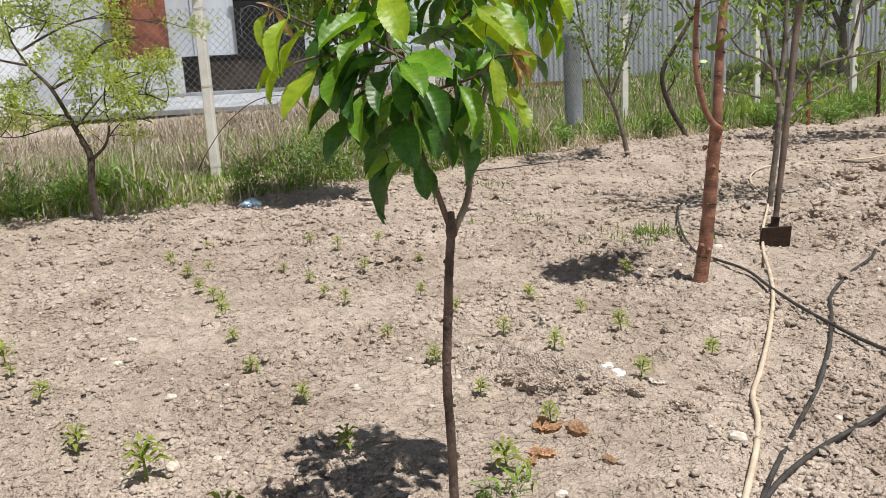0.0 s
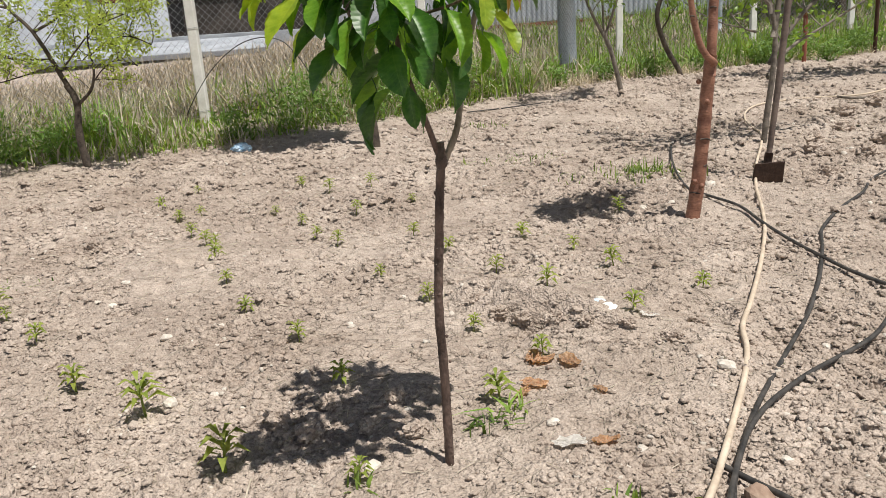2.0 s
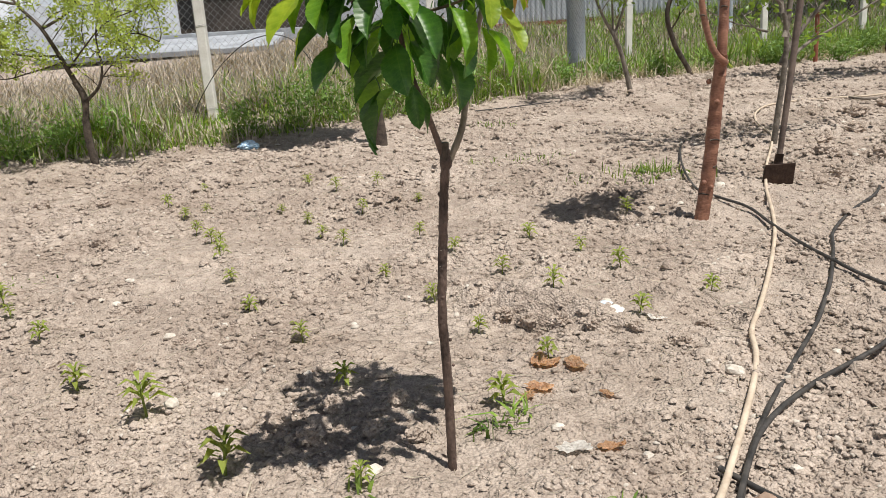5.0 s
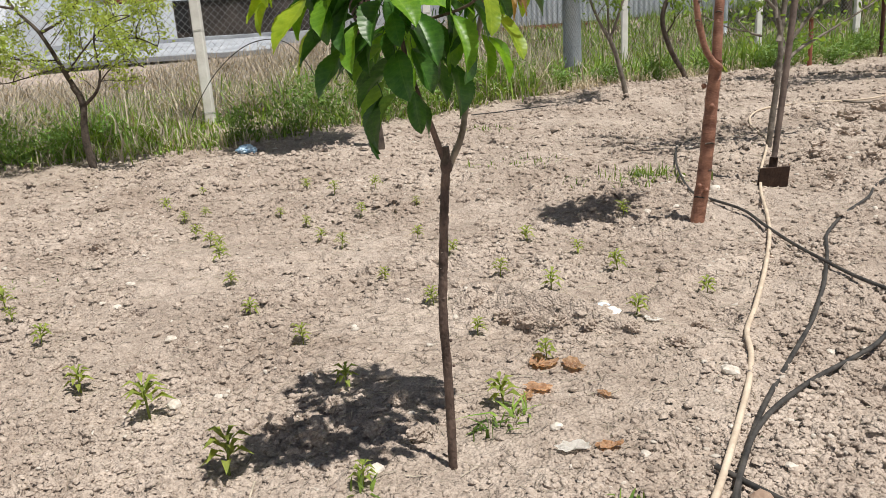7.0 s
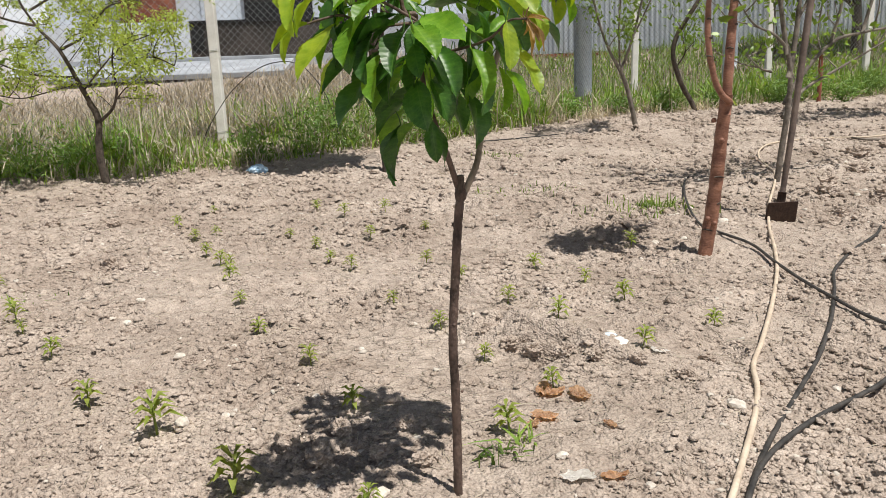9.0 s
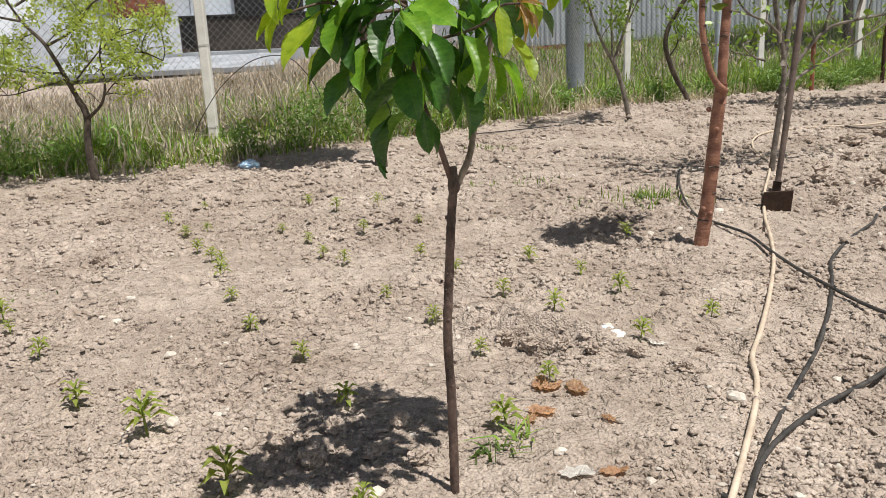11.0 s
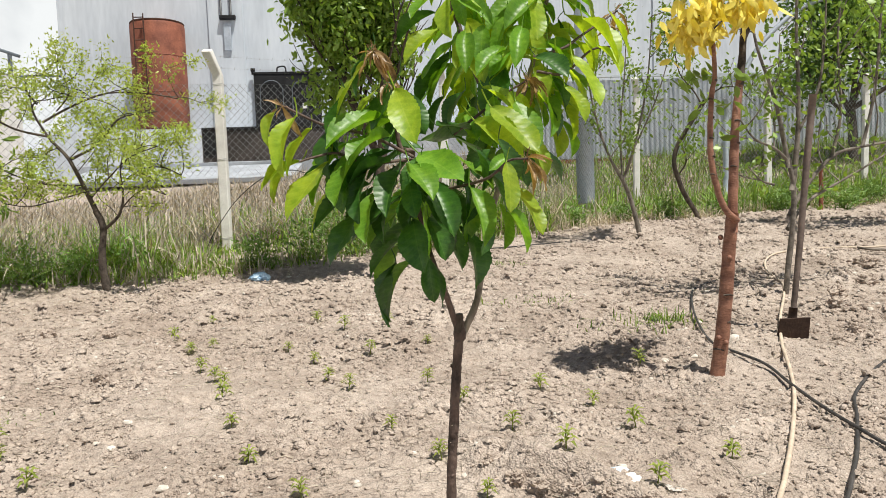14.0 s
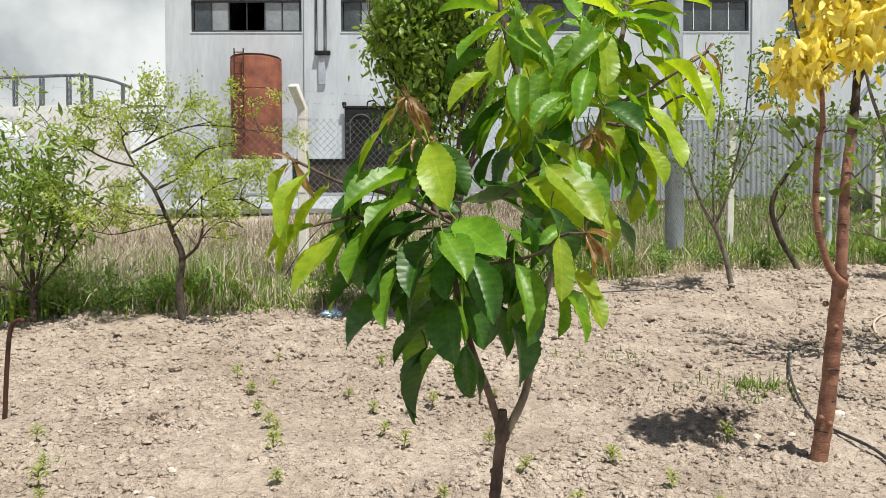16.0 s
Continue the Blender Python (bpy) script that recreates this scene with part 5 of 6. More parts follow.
red_tree(), small_tree(), shade_tree()
slim_tree("young_tree", "slender forked young tree with small green leaves", (1.73, 7.12, 0.41),
          [([(1.74, 7.12, 0.3), (1.72, 7.12, 0.45), (1.64, 7.12, 0.8), (1.56, 7.12, 1.02)], 0.026), ([(1.57, 7.12, 0.98), (1.45, 7.1, 1.2), (1.36, 7.1, 1.45), (1.28, 7.1, 1.8), (1.25, 7.1, 2.1)], 0.016),
           ([(1.57, 7.12, 1.0), (1.66, 7.1, 1.25), (1.75, 7.1, 1.6), (1.82, 7.1, 2.0), (1.86, 7.1, 2.5)], 0.014), ([(1.56, 7.12, 1.02), (1.55, 7.1, 1.5), (1.60, 7.1, 2.0), (1.63, 7.1, 2.5)], 0.011),
           ([(1.68, 7.1, 1.3), (1.85, 7.0, 1.7), (1.98, 7.0, 2.1), (2.0, 7.0, 2.3)], 0.008)],
          1500, 0.046, 41, GREEN, BARK_G, (0.05, 0.05, 0.05), 0.02)
slim_tree("pear_tree", "grey-barked fruit tree with upright shoots and fresh leaves", (2.03, 4.7, 0.21),
          [([(2.02, 4.7, 0.1), (2.04, 4.7, 0.35), (2.07, 4.7, 0.625), (2.08, 4.7, 0.87), (2.05, 4.7, 1.05)], 0.0185), ([(2.07, 4.7, 0.86), (2.11, 4.72, 1.14), (2.12, 4.72, 1.45), (2.10, 4.7, 1.9), (2.13, 4.7, 2.35)], 0.018), ([(2.05, 4.7, 1.0), (2.0, 4.7, 1.28), (1.95, 4.7, 1.48), (1.86, 4.7, 1.75), (1.80, 4.7, 2.1)], 0.016), ([(2.04, 4.7, 1.05), (1.92, 4.6, 1.12), (1.78, 4.55, 1.18), (1.66, 4.5, 1.32)], 0.010)] + [([(2.06, 4.72, 0.7), (2.14, 4.75, 0.83), (2.36, 4.8, 1.06), (2.58, 4.85, 1.12), (2.9, 4.9, 1.16)], 0.017), ([(2.06, 4.74, 0.62), (2.3, 5.0, 0.78), (2.65, 5.1, 0.95), (3.05, 5.2, 1.15)], 0.014), ([(2.36, 4.8, 1.05), (2.42, 4.8, 1.35), (2.40, 4.8, 1.8), (2.46, 4.8, 2.3)], 0.011), ([(2.58, 4.85, 1.12), (2.66, 4.85, 1.5), (2.7, 4.85, 2.0), (2.78, 4.85, 2.4)], 0.011), ([(2.11, 4.72, 1.2), (2.26, 4.75, 1.5), (2.3, 4.75, 1.9), (2.28, 4.7, 2.3)], 0.010)] + [([(1.96, 4.7, 0.9), (1.86, 4.65, 0.93), (1.78, 4.65, 1.02)], 0.008)],
          1300, 0.05, 51, GREEN, BARK_G, (0.05, 0.06, 0.05), 0.03, 0.4)
slim_tree("bent_tree", "dark bare tree stem bent in a bow", (2.73, 8.6, 0.55),
          [([(2.75, 8.6, 0.45), (2.72, 8.6, 0.6), (2.58, 8.6, 0.85), (2.48, 8.6, 1.15), (2.51, 8.6, 1.36), (2.64, 8.6, 1.58), (2.83, 8.6, 1.87)], 0.03),
           ([(2.52, 8.58, 1.05), (2.60, 8.55, 1.2), (2.56, 8.55, 1.38), (2.62, 8.55, 1.5)], 0.010), ([(2.80, 8.6, 1.83), (2.7, 8.6, 2.0), (2.55, 8.6, 2.2), (2.5, 8.6, 2.5)], 0.010),
           ([(2.83, 8.6, 1.86), (3.0, 8.6, 2.0), (3.2, 8.6, 2.0), (3.4, 8.6, 1.8)], 0.010)],
          560, 0.058, 61, GREEN, BARK_D, (0.07, 0.07, 0.06), 0.03)
slim_tree("plum_tree", "leafy green fruit tree at the bed's far corner", (4.95, 7.2, 0.5),
          [([(4.95, 7.2, 0.35), (4.93, 7.2, 0.8), (4.9, 7.2, 1.3)], 0.05), ([(4.9, 7.2, 1.2), (4.6, 7.1, 1.6), (4.3, 7.0, 1.9), (4.05, 6.9, 2.3)], 0.022), ([(4.9, 7.2, 1.25), (4.8, 7.0, 1.8), (4.7, 6.9, 2.4), (4.6, 6.9, 2.9)], 0.02)] + [([(4.9, 7.2, 1.3), (5.2, 7.3, 1.9), (5.4, 7.4, 2.5)], 0.02), ([(4.6, 7.1, 1.6), (4.2, 7.2, 1.8), (3.8, 7.3, 1.95), (3.5, 7.4, 2.2)], 0.012), ([(4.3, 7.0, 1.9), (4.0, 7.1, 2.3), (3.8, 7.2, 2.7)], 0.010), ([(4.9, 7.2, 1.3), (5.1, 6.8, 1.8), (5.2, 6.5, 2.3)], 0.02)],
          3600, 0.058, 91, GREEN, BARK_D, (0.09, 0.09, 0.09), 0.03, 0.5)
slim_tree("peach_tree", "bushy young tree with long fresh green leaves", (-4.1, 5.86, 0.23),
          [([(-4.1, 5.86, 0.1), (-4.1, 5.86, 0.3), (-4.1, 5.86, 0.45)], 0.035), ([(-4.1, 5.86, 0.4), (-4.12, 5.86, 0.9), (-4.13, 5.86, 1.2), (-4.12, 5.86, 1.42)], 0.02), ([(-4.1, 5.86, 0.42), (-3.95, 5.8, 0.7), (-3.82, 5.8, 1.0), (-3.76, 5.8, 1.25)], 0.014), ([(-4.1, 5.86, 0.42), (-4.3, 5.8, 0.8), (-4.42, 5.8, 1.15), (-4.4, 5.8, 1.5)], 0.014)] + [([(-4.12, 5.86, 0.5), (-4.0, 5.6, 0.7), (-3.9, 5.5, 0.95), (-3.8, 5.45, 1.15)], 0.012), ([(-4.1, 5.86, 0.45), (-4.35, 5.6, 0.6), (-4.5, 5.5, 0.9), (-4.6, 5.5, 1.2)], 0.012), ([(-4.1, 5.86, 0.45), (-3.85, 5.9, 0.75), (-3.72, 5.9, 0.92), (-3.62, 5.9, 1.05)], 0.012), ([(-4.1, 5.86, 0.45), (-4.0, 5.9, 1.0), (-3.95, 5.9, 1.2), (-3.93, 5.9, 1.4)], 0.012)],
          1900, 0.10, 71, GRASS, BARK_D, (0.07, 0.07, 0.10), 0.03, 0.5, 0.26)
slim_tree("yard_tree", "dense green tree beyond the fence", (8.9, 17.0, 1.2),
          [([(8.9, 17, 0.9), (8.9, 17, 1.8), (8.85, 17, 2.6)], 0.12), ([(8.85, 17, 2.4), (8.5, 17, 3.2), (8.2, 17, 4.0), (7.9, 17, 4.8)], 0.06), ([(8.85, 17, 2.5), (9.2, 17, 3.5), (9.5, 17, 4.4), (9.7, 17, 5.2)], 0.06),
           ([(8.85, 17, 2.5), (8.9, 16.8, 3.6), (8.9, 16.6, 4.5), (9.0, 16.6, 5.3)], 0.06), ([(8.85, 17, 2.5), (10.0, 17, 3.2), (10.8, 17, 4.0), (11.2, 17, 4.6)], 0.06), ([(8.85, 17, 2.3), (8.2, 16.8, 2.8), (7.7, 16.7, 3.4)], 0.05)],
          9000, 0.15, 81, DEEP, BARK_D, (0.32, 0.32, 0.30), 0.12, 1.2)


# ---- grasses ----
def blades(name, label, count, region, length, material, seed, lean=0.35, width=0.006, tall=None):
    """Many tapered bent blades; region(rng, n) gives the roots."""
    rng = np.random.default_rng(seed)
    xy = region(rng, count)
    n = len(xy)
    z = ground_z(xy[:, 0], xy[:, 1]) + tilled(xy[:, 0], xy[:, 1]) - 0.01
    ln = rng.uniform(length[0], length[1], n) * (tall(xy[:, 0], xy[:, 1]) if tall else 1)
    a, k = rng.uniform(0, 2 * np.pi, n), np.abs(rng.normal(0, lean, n))
    out = np.stack([np.cos(a), np.sin(a)], -1)
    side = np.stack([-np.sin(a + rng.uniform(-1, 1, n)), np.cos(a)], -1) * (width * rng.uniform(0.6, 1.4, n))[:, None]
    s3 = np.concatenate([side, np.zeros((n, 1))], 1)

    def at(u):
        return np.concatenate([xy + out * (ln * k * u * u)[:, None], (z + ln * (u - 0.5 * np.minimum(k, 1.6) * u * u))[:, None]], 1)
    v = np.stack([at(0) - s3 * 0.7, at(0) + s3 * 0.7, at(0.45) + s3, at(0.45) - s3, at(0.8) + s3 * 0.65, at(0.8) - s3 * 0.65, at(1)], 1).reshape(-1, 3)
    i = np.arange(n)[:, None] * 7
    ob = mesh_of(name, v.tolist(), (i + [0, 1, 2, 3]).tolist() + (i + [3, 2, 4, 5]).tolist() + (i + [5, 4, 6]).tolist(), material)
    return tagged(ob, label, "grass", kind="stuff")


def fence_y(x):
    return np.interp(x, [p[0] for p in POSTS], [p[1] for p in POSTS])


def edge_y(x):
    """Where the dug bed ends and the grass margin begins."""
    return np.interp(x, [-8, -4.0, -2.6, -1.9, -1.25, -0.5, 0.45, 1.24, 2.0, 3.3, 4.8, 5.4, 9.0], [6.0, 6.35, 6.2, 6.3, 6.9, 7.2, 7.8, 8.05, 8.6, 8.8, 9.2, 9.5, 11.5])


def margin(depth, x0, x1, dense=0.5):
    def region(rng, n):
        x = rng.uniform(x0, x1, n)
        y = edge_y(x) + rng.uniform(0, 1, n) ** 1.1 * depth + rng.normal(0, 0.12, n)
        keep = 0.6 * lattice(x * 1.1, y * 1.1, 33) + 0.4 * lattice(x * 4, y * 4, 34) + 0.35 * rng.uniform(-1, 1, n) > 1 - dense - 0.25 + 0.45 * np.exp(-((x + 1.75) / 0.5) ** 2) * (y < 7.3)
        return np.stack([x, y], -1)[keep]
    return region


def beyond(x0, x1, d0, d1, seed=5, dense=0.9, near=1.4):
    def region(rng, n):
        x = rng.uniform(x0, x1, n)
        y = fence_y(x) + d0 + (d1 - d0) * rng.uniform(0, 1, n) ** near
        keep = lattice(x * 1.1, y * 1.1, seed) + 0.4 * rng.uniform(-1, 1, n) > 1 - dense
        return np.stack([x, y], -1)[keep]
    return region


def right_bank(d0, d1, seed, dense):
    """The rough grass from the bed's far edge over the fence line, thin at its near rim."""
    def region(rng, n):
        x = rng.uniform(0.6, 12.0, n)
        u = rng.uniform(0, 1, n)
        y = edge_y(x) + d0 + (d1 - d0) * u ** 1.3
        keep = 0.7 * lattice(x * 1.3, y * 1.3, seed) + 0.3 * lattice(x * 4, y * 4, seed + 1) + 0.4 * rng.uniform(-1, 1, n) > 1 - dense + 0.3 * np.exp(-(y - edge_y(x)) / 0.5)
        return np.stack([x, y], -1)[keep]
    return region


def foot(x, y):
    """Low growth round the foot of the near post, taller away from it."""
    return 1 - 0.7 * np.exp(-(((x + 2.05) / 0.55) ** 2 + ((y - 7.0) / 0.8) ** 2))


def wild(x, y):
    return foot(x, y) * (0.4 + 0.9 * lattice(x * 1.6, y * 1.6, 44))


blades("grass", "lush green grass along the fence foot", 15500, margin(1.25, -7.5, 1.0, 0.54), (0.06, 0.42), GRASS, 1, 0.75, 0.0075, wild)
blades("grass", "green grass on the bank behind the fence", 36000, right_bank(0.0, 10.0, 6, 0.62), (0.08, 0.46), BANK, 2, 1.0, 0.010, wild)
blades("grass", "green weeds among dry grass", 16000, beyond(-8.5, 1.8, -0.4, 4.0, 9, 0.55), (0.12, 0.52), GRASS, 3, 0.8, 0.008, wild)
# short litter layer; its dark colour gives the straw its shaded gaps
blades("dry_grass", "dead grass litter behind the fence, darkened for shaded gaps", 31000, beyond(-10.5, 12.5, 0.0, 9.5, 25, 1.1), (0.05, 0.22), THATCH, 8, 1.2, 0.012, foot)
blades("dry_grass", "tall dry straw-coloured grass behind the fence", 30000, beyond(-9.8, 2.2, 0.1, 10.6, 5, 0.95, 1.0), (0.10, 0.46), STRAW, 4, 0.8, 0.0065, wild)
blades("dry_grass", "bent dry stalks behind the fence", 11000, beyond(-9.5, 2.2, 0.1, 4.5, 15, 0.75), (0.25, 0.80), STRAW, 7, 1.3, 0.0055, wild)
blades("dry_grass", "dry straw among the green margin", 8000, margin(1.4, -7.5, 1.2, 0.6), (0.10, 0.60), STRAW, 16, 0.7, 0.005, wild)
blades("dry_grass", "short dry straw at the bed's edge", 10000, margin(0.8, -3.5, 7.0, 0.5), (0.05, 0.22), STRAW, 5, 1.2, 0.0035, foot)
blades("dry_grass", "dry grass on the bank behind the fence", 9000, right_bank(0.0, 7.5, 14, 0.5), (0.10, 0.40), STRAW, 6, 1.2, 0.007)


def tuft(x, y, r, count, length, seed):
    """A small tuft of grass in the bed."""
    def region(rng, n):
        return np.stack([rng.normal(x, r, n), rng.normal(y, r * 0.6, n)], -1)
    ob = blades("grass_tuft", "small green grass tuft in dry soil", count, region, length, GRASS, seed, 0.9, 0.0034)
    return tagged(ob, category="grass tuft")


for i, (x, y, r, c, ln) in enumerate([(0.07, 1.47, 0.025, 26, (0.02, 0.07)), (0.12, 1.52, 0.015, 12, (0.04, 0.09)), (0.98, 4.0, 0.14, 150, (0.03, 0.09)), (1.14, 4.12, 0.06, 90, (0.04, 0.12)),
                                      (0.42, 4.75, 0.15, 80, (0.02, 0.06)), (0.36, 6.4, 0.1, 70, (0.03, 0.09)), (-0.2, 1.27, 0.012, 10, (0.03, 0.06)), (-1.9, 2.9, 0.1, 30, (0.02, 0.05)), (0.30, 1.16, 0.02, 12, (0.02, 0.05))]):
    tuft(x, y, r, c, ln, 200 + i)


def weed(x, y, r, h, seed):
    t = empty("weed_clump", "dark green leafy weed clump at the bed's edge", "weed", (x, y, float(ground_z(np.float64(x), np.float64(y)))), "weeds along the fence")
    rg = random.Random(seed)
    tips = []
    for i in range(7):
        a, k = rg.uniform(0, 6.28), rg.uniform(0.1, 1) * r
        pts = [(0.2 * k * math.cos(a), 0.2 * k * math.sin(a), -0.02), (0.7 * k * math.cos(a), 0.7 * k * math.sin(a), h * 0.5), (k * math.cos(a), k * math.sin(a), h * rg.uniform(0.7, 1.05))]
        part("stem", tube(bmesh.new(), pts, 0.004, 0.002, 4, 2), GRASS, t)
        tips += [Vector(q) for q in catmull(pts, 3)[1:]]
    leafy("foliage", tips, 420, 0.055, (r * 0.28, r * 0.28, h * 0.18), WEED, t, seed, 0.30, -0.3)
    return t


for i, (x, y, r, h) in enumerate([(-1.75, 6.55, 0.2, 0.3), (-1.35, 6.8, 0.25, 0.38), (-1.0, 6.95, 0.28, 0.42), (-0.6, 7.2, 0.28, 0.4), (-0.25, 7.4, 0.25, 0.36), (0.15, 7.7, 0.3, 0.42), (0.5, 8.0, 0.3, 0.4), (-3.2, 6.3, 0.25, 0.3), (-3.6, 6.2, 0.3, 0.36), (-4.0, 6.1, 0.3, 0.36), (0.9, 8.6, 0.3, 0.36), (-1.2, 7.4, 0.3, 0.45), (-0.5, 7.9, 0.3, 0.5), (-3.0, 6.7, 0.25, 0.3)] + [(1.3, 8.3, 0.22, 0.25), (1.95, 8.75, 0.2, 0.2), (2.5, 8.8, 0.2, 0.22), (3.2, 8.95, 0.2, 0.2), (3.8, 8.8, 0.22, 0.26), (4.3, 9.1, 0.25, 0.3), (4.0, 9.0, 0.22, 0.28), (4.58, 8.95, 0.15, 0.18), (5.13, 9.5, 0.18, 0.24), (4.9, 9.4, 0.2, 0.22), (5.5, 9.7, 0.25, 0.24)]):
    weed(x, y, r, h, 300 + i)


# ---- hoses and pipes ----
def laid(name, label, pts, r, material, category, lift=0.6, seed=1):
    line = catmull([on_ground(x, y) for x, y in pts], 5)
    zs = [max(top_z(q.x + a, q.y + b) for a, b in ((0, 0), (0.012, 0), (-0.012, 0), (0, 0.012), (0, -0.012))) for q in line]
    pts3 = []
    for i, q in enumerate(line):
        near = zs[max(0, i - 6):i + 7]
        pts3.append(Vector((q.x, q.y, sum(near) / len(near) * 0.6 + max(near) * 0.4 + r * (lift - 0.2))))
    for _ in range(16):
        pts3 = [Vector((q.x, q.y, (pts3[max(0, i - 1)].z + q.z + pts3[min(len(pts3) - 1, i + 1)].z) / 3)) for i, q in enumerate(pts3)]
    ob = part(name, tube(bmesh.new(), pts3, r, r, 10, 2), material, smooth=True)
    return tagged(ob, label, category)


laid("garden_hose", "cream ribbed garden hose lying on the soil",
     [(0.38, 1.05), (0.417, 1.135), (0.474, 1.231), (0.58, 1.426), (0.669, 1.597), (0.735, 1.748), (0.778, 1.883), (0.871, 2.055), (1.029, 2.367), (1.205, 2.746), (1.332, 3.074), (1.48, 3.49),
      (1.697, 4.008), (1.95, 4.55), (2.132, 4.98), (2.2, 5.3), (2.256, 5.554), (2.40, 5.9), (2.60, 6.15), (2.89, 6.236), (3.168, 6.235), (3.43, 6.20), (3.73, 6.34), (4.04, 6.68), (4.4, 7.0)], 0.0074, HOSE, "hose")
laid("drip_pipe", "black polyethylene irrigation pipe on the soil",
     [(0.43, 1.0), (0.464, 1.13), (0.522, 1.262), (0.646, 1.471), (0.801, 1.695), (0.991, 1.963), (1.075, 2.095), (1.155, 2.225), (1.30, 2.5), (1.40, 2.70), (1.611, 2.973), (1.839, 3.221), (2.017, 3.472), (2.25, 3.70), (2.6, 4.0)], 0.0060, PIPE, "pipe")
laid("drip_pipe", "black polyethylene irrigation pipe curving away over soil",
     [(0.41, 1.0), (0.457, 1.132), (0.535, 1.282), (0.597, 1.381), (0.677, 1.471), (0.813, 1.59), (0.961, 1.699), (1.071, 1.784), (1.149, 1.863), (1.35, 2.1)], 0.0060, PIPE, "pipe", 1.6)
laid("drip_pipe", "black polyethylene irrigation pipe crossing the hoses",
     [(1.826, 5.39), (1.568, 5.037), (1.373, 4.46), (1.228, 3.887), (1.154, 3.46), (1.196, 3.293), (1.25, 3.108), (1.236, 2.845), (1.228, 2.586), (1.236, 2.396), (1.25, 2.245), (1.292, 2.111), (1.36, 1.95)], 0.0060, PIPE, "pipe", 1.8)
laid("pipe_stub", "short black pipe end lying across the hoses", [(0.480, 1.278), (0.507, 1.230), (0.528, 1.193), (0.560, 1.138), (0.584, 1.088), (0.610, 1.03)], 0.0064, PIPE, "pipe", 2.6)
laid("drip_pipe", "thin black pipe along the grass margin", [(0.25, 7.15), (0.432, 7.182), (0.646, 7.166), (0.918, 7.198), (1.2, 7.3)], 0.0060, PIPE, "pipe")


def arched_pipe():
    pts = [(-2.52, 7.32, 0.40), (-2.44, 7.3, 0.57), (-2.33, 7.3, 0.74), (-2.17, 7.3, 0.94), (-1.98, 7.3, 1.10), (-1.81, 7.3, 1.19), (-1.64, 7.3, 1.22), (-1.51, 7.3, 1.20), (-1.39, 7.3, 1.12), (-1.22, 7.3, 0.85), (-1.12, 7.3, 0.40)]
    return tagged(part("arched_pipe", tube(bmesh.new(), pts, 0.0045, 0.0045, 8, 4), PIPE, smooth=True), "thin black pipe arching out of the grass", "pipe")


arched_pipe()


for pts in ([(3.72, 7.74), (3.95, 7.95), (4.15, 8.02), (4.38, 7.9), (4.6, 7.7)], [(3.8, 7.7), (4.0, 7.83), (4.2, 7.9), (4.45, 7.85)], [(3.27, 6.3), (3.3, 6.08), (3.45, 6.12), (3.58, 6.16)]):
    laid("dry_branch", "dry brown fallen branch lying on the soil", pts, 0.010, BARK_G, "branch", 1.2)


# ---- hoe ----
def hoe():
    h = empty("hoe", "long-handled hoe with dark rusty blade standing upright", "hoe", (1.62, 3.69, 0.16))
    obs = [part("handle", tube(bmesh.new(), [(1.615, 3.69, 0.20), (1.66, 3.70, 0.6), (1.705, 3.72, 1.0), (1.75, 3.75, 1.33)], 0.0135, 0.0175, 10, 3, 0.04, random.Random(3)), WOOD, smooth=True)]
    bm = box(bmesh.new(), -0.075, -0.004, -0.055, 0.075, 0.004, 0.055, 0.003)
    for v in bm.verts:
        v.co.y += 0.06 * v.co.x ** 2 * 12
        v.co.x *= 1 + 0.6 * (0.055 - v.co.z)
    blade = part("blade", bm, IRON)
    blade.matrix_basis = pose(1.605, 3.64, 0.205, 14, 0, 4)
    obs.append(blade)
    obs.append(part("socket", tube(bmesh.new(), [(1.608, 3.685, 0.15), (1.616, 3.69, 0.22), (1.625, 3.692, 0.30)], 0.022, 0.020, 10, 2), IRON, smooth=True))
    return place_parts(h, obs)


hoe()


# ---- seedlings ----
def seedling(seed, size):
    rng = random.Random(seed)
    s = empty("seedling", "small green vegetable seedling in dry soil", "seedling", (0, 0, 0), "seedlings in rows")
    part("stem", tube(bmesh.new(), [(0, 0, -0.02), (0.002, 0, size * 0.4), (0.004, 0.003, size)], 0.0022, 0.0016, 5, 2), SEED, s)
    n = 16
    for i in range(n):
        u = i / (n - 1)
        a, h = i * 2.4 + rng.uniform(-0.3, 0.3), size * (0.38 + 0.62 * u)
        ln = size * (0.68 - 0.18 * u) * rng.uniform(0.8, 1.15)
        rise = 0.15 + 0.6 * u
        bm = bmesh.new()
        d, c = Vector((math.cos(a), math.sin(a), 0)), Vector((-math.sin(a), math.cos(a), 0))
        b = Vector((0.003 * u, 0, h))
        p1, p2 = b + d * ln * 0.5 + Vector((0, 0, ln * (0.25 + 0.3 * rise))), b + d * ln + Vector((0, 0, ln * (0.6 * rise - 0.15)))
        w = ln * 0.18
        v = [bm.verts.new(q) for q in (b, p1 + c * w, p1 - Vector((0, 0, w * 0.4)), p1 - c * w, p2)]
        for f in ((0, 1, 2), (0, 2, 3), (1, 4, 2), (2, 4, 3)):
            bm.faces.new([v[k] for k in f])
        part("leaf", bm, SEED, s, smooth=True)
    return s


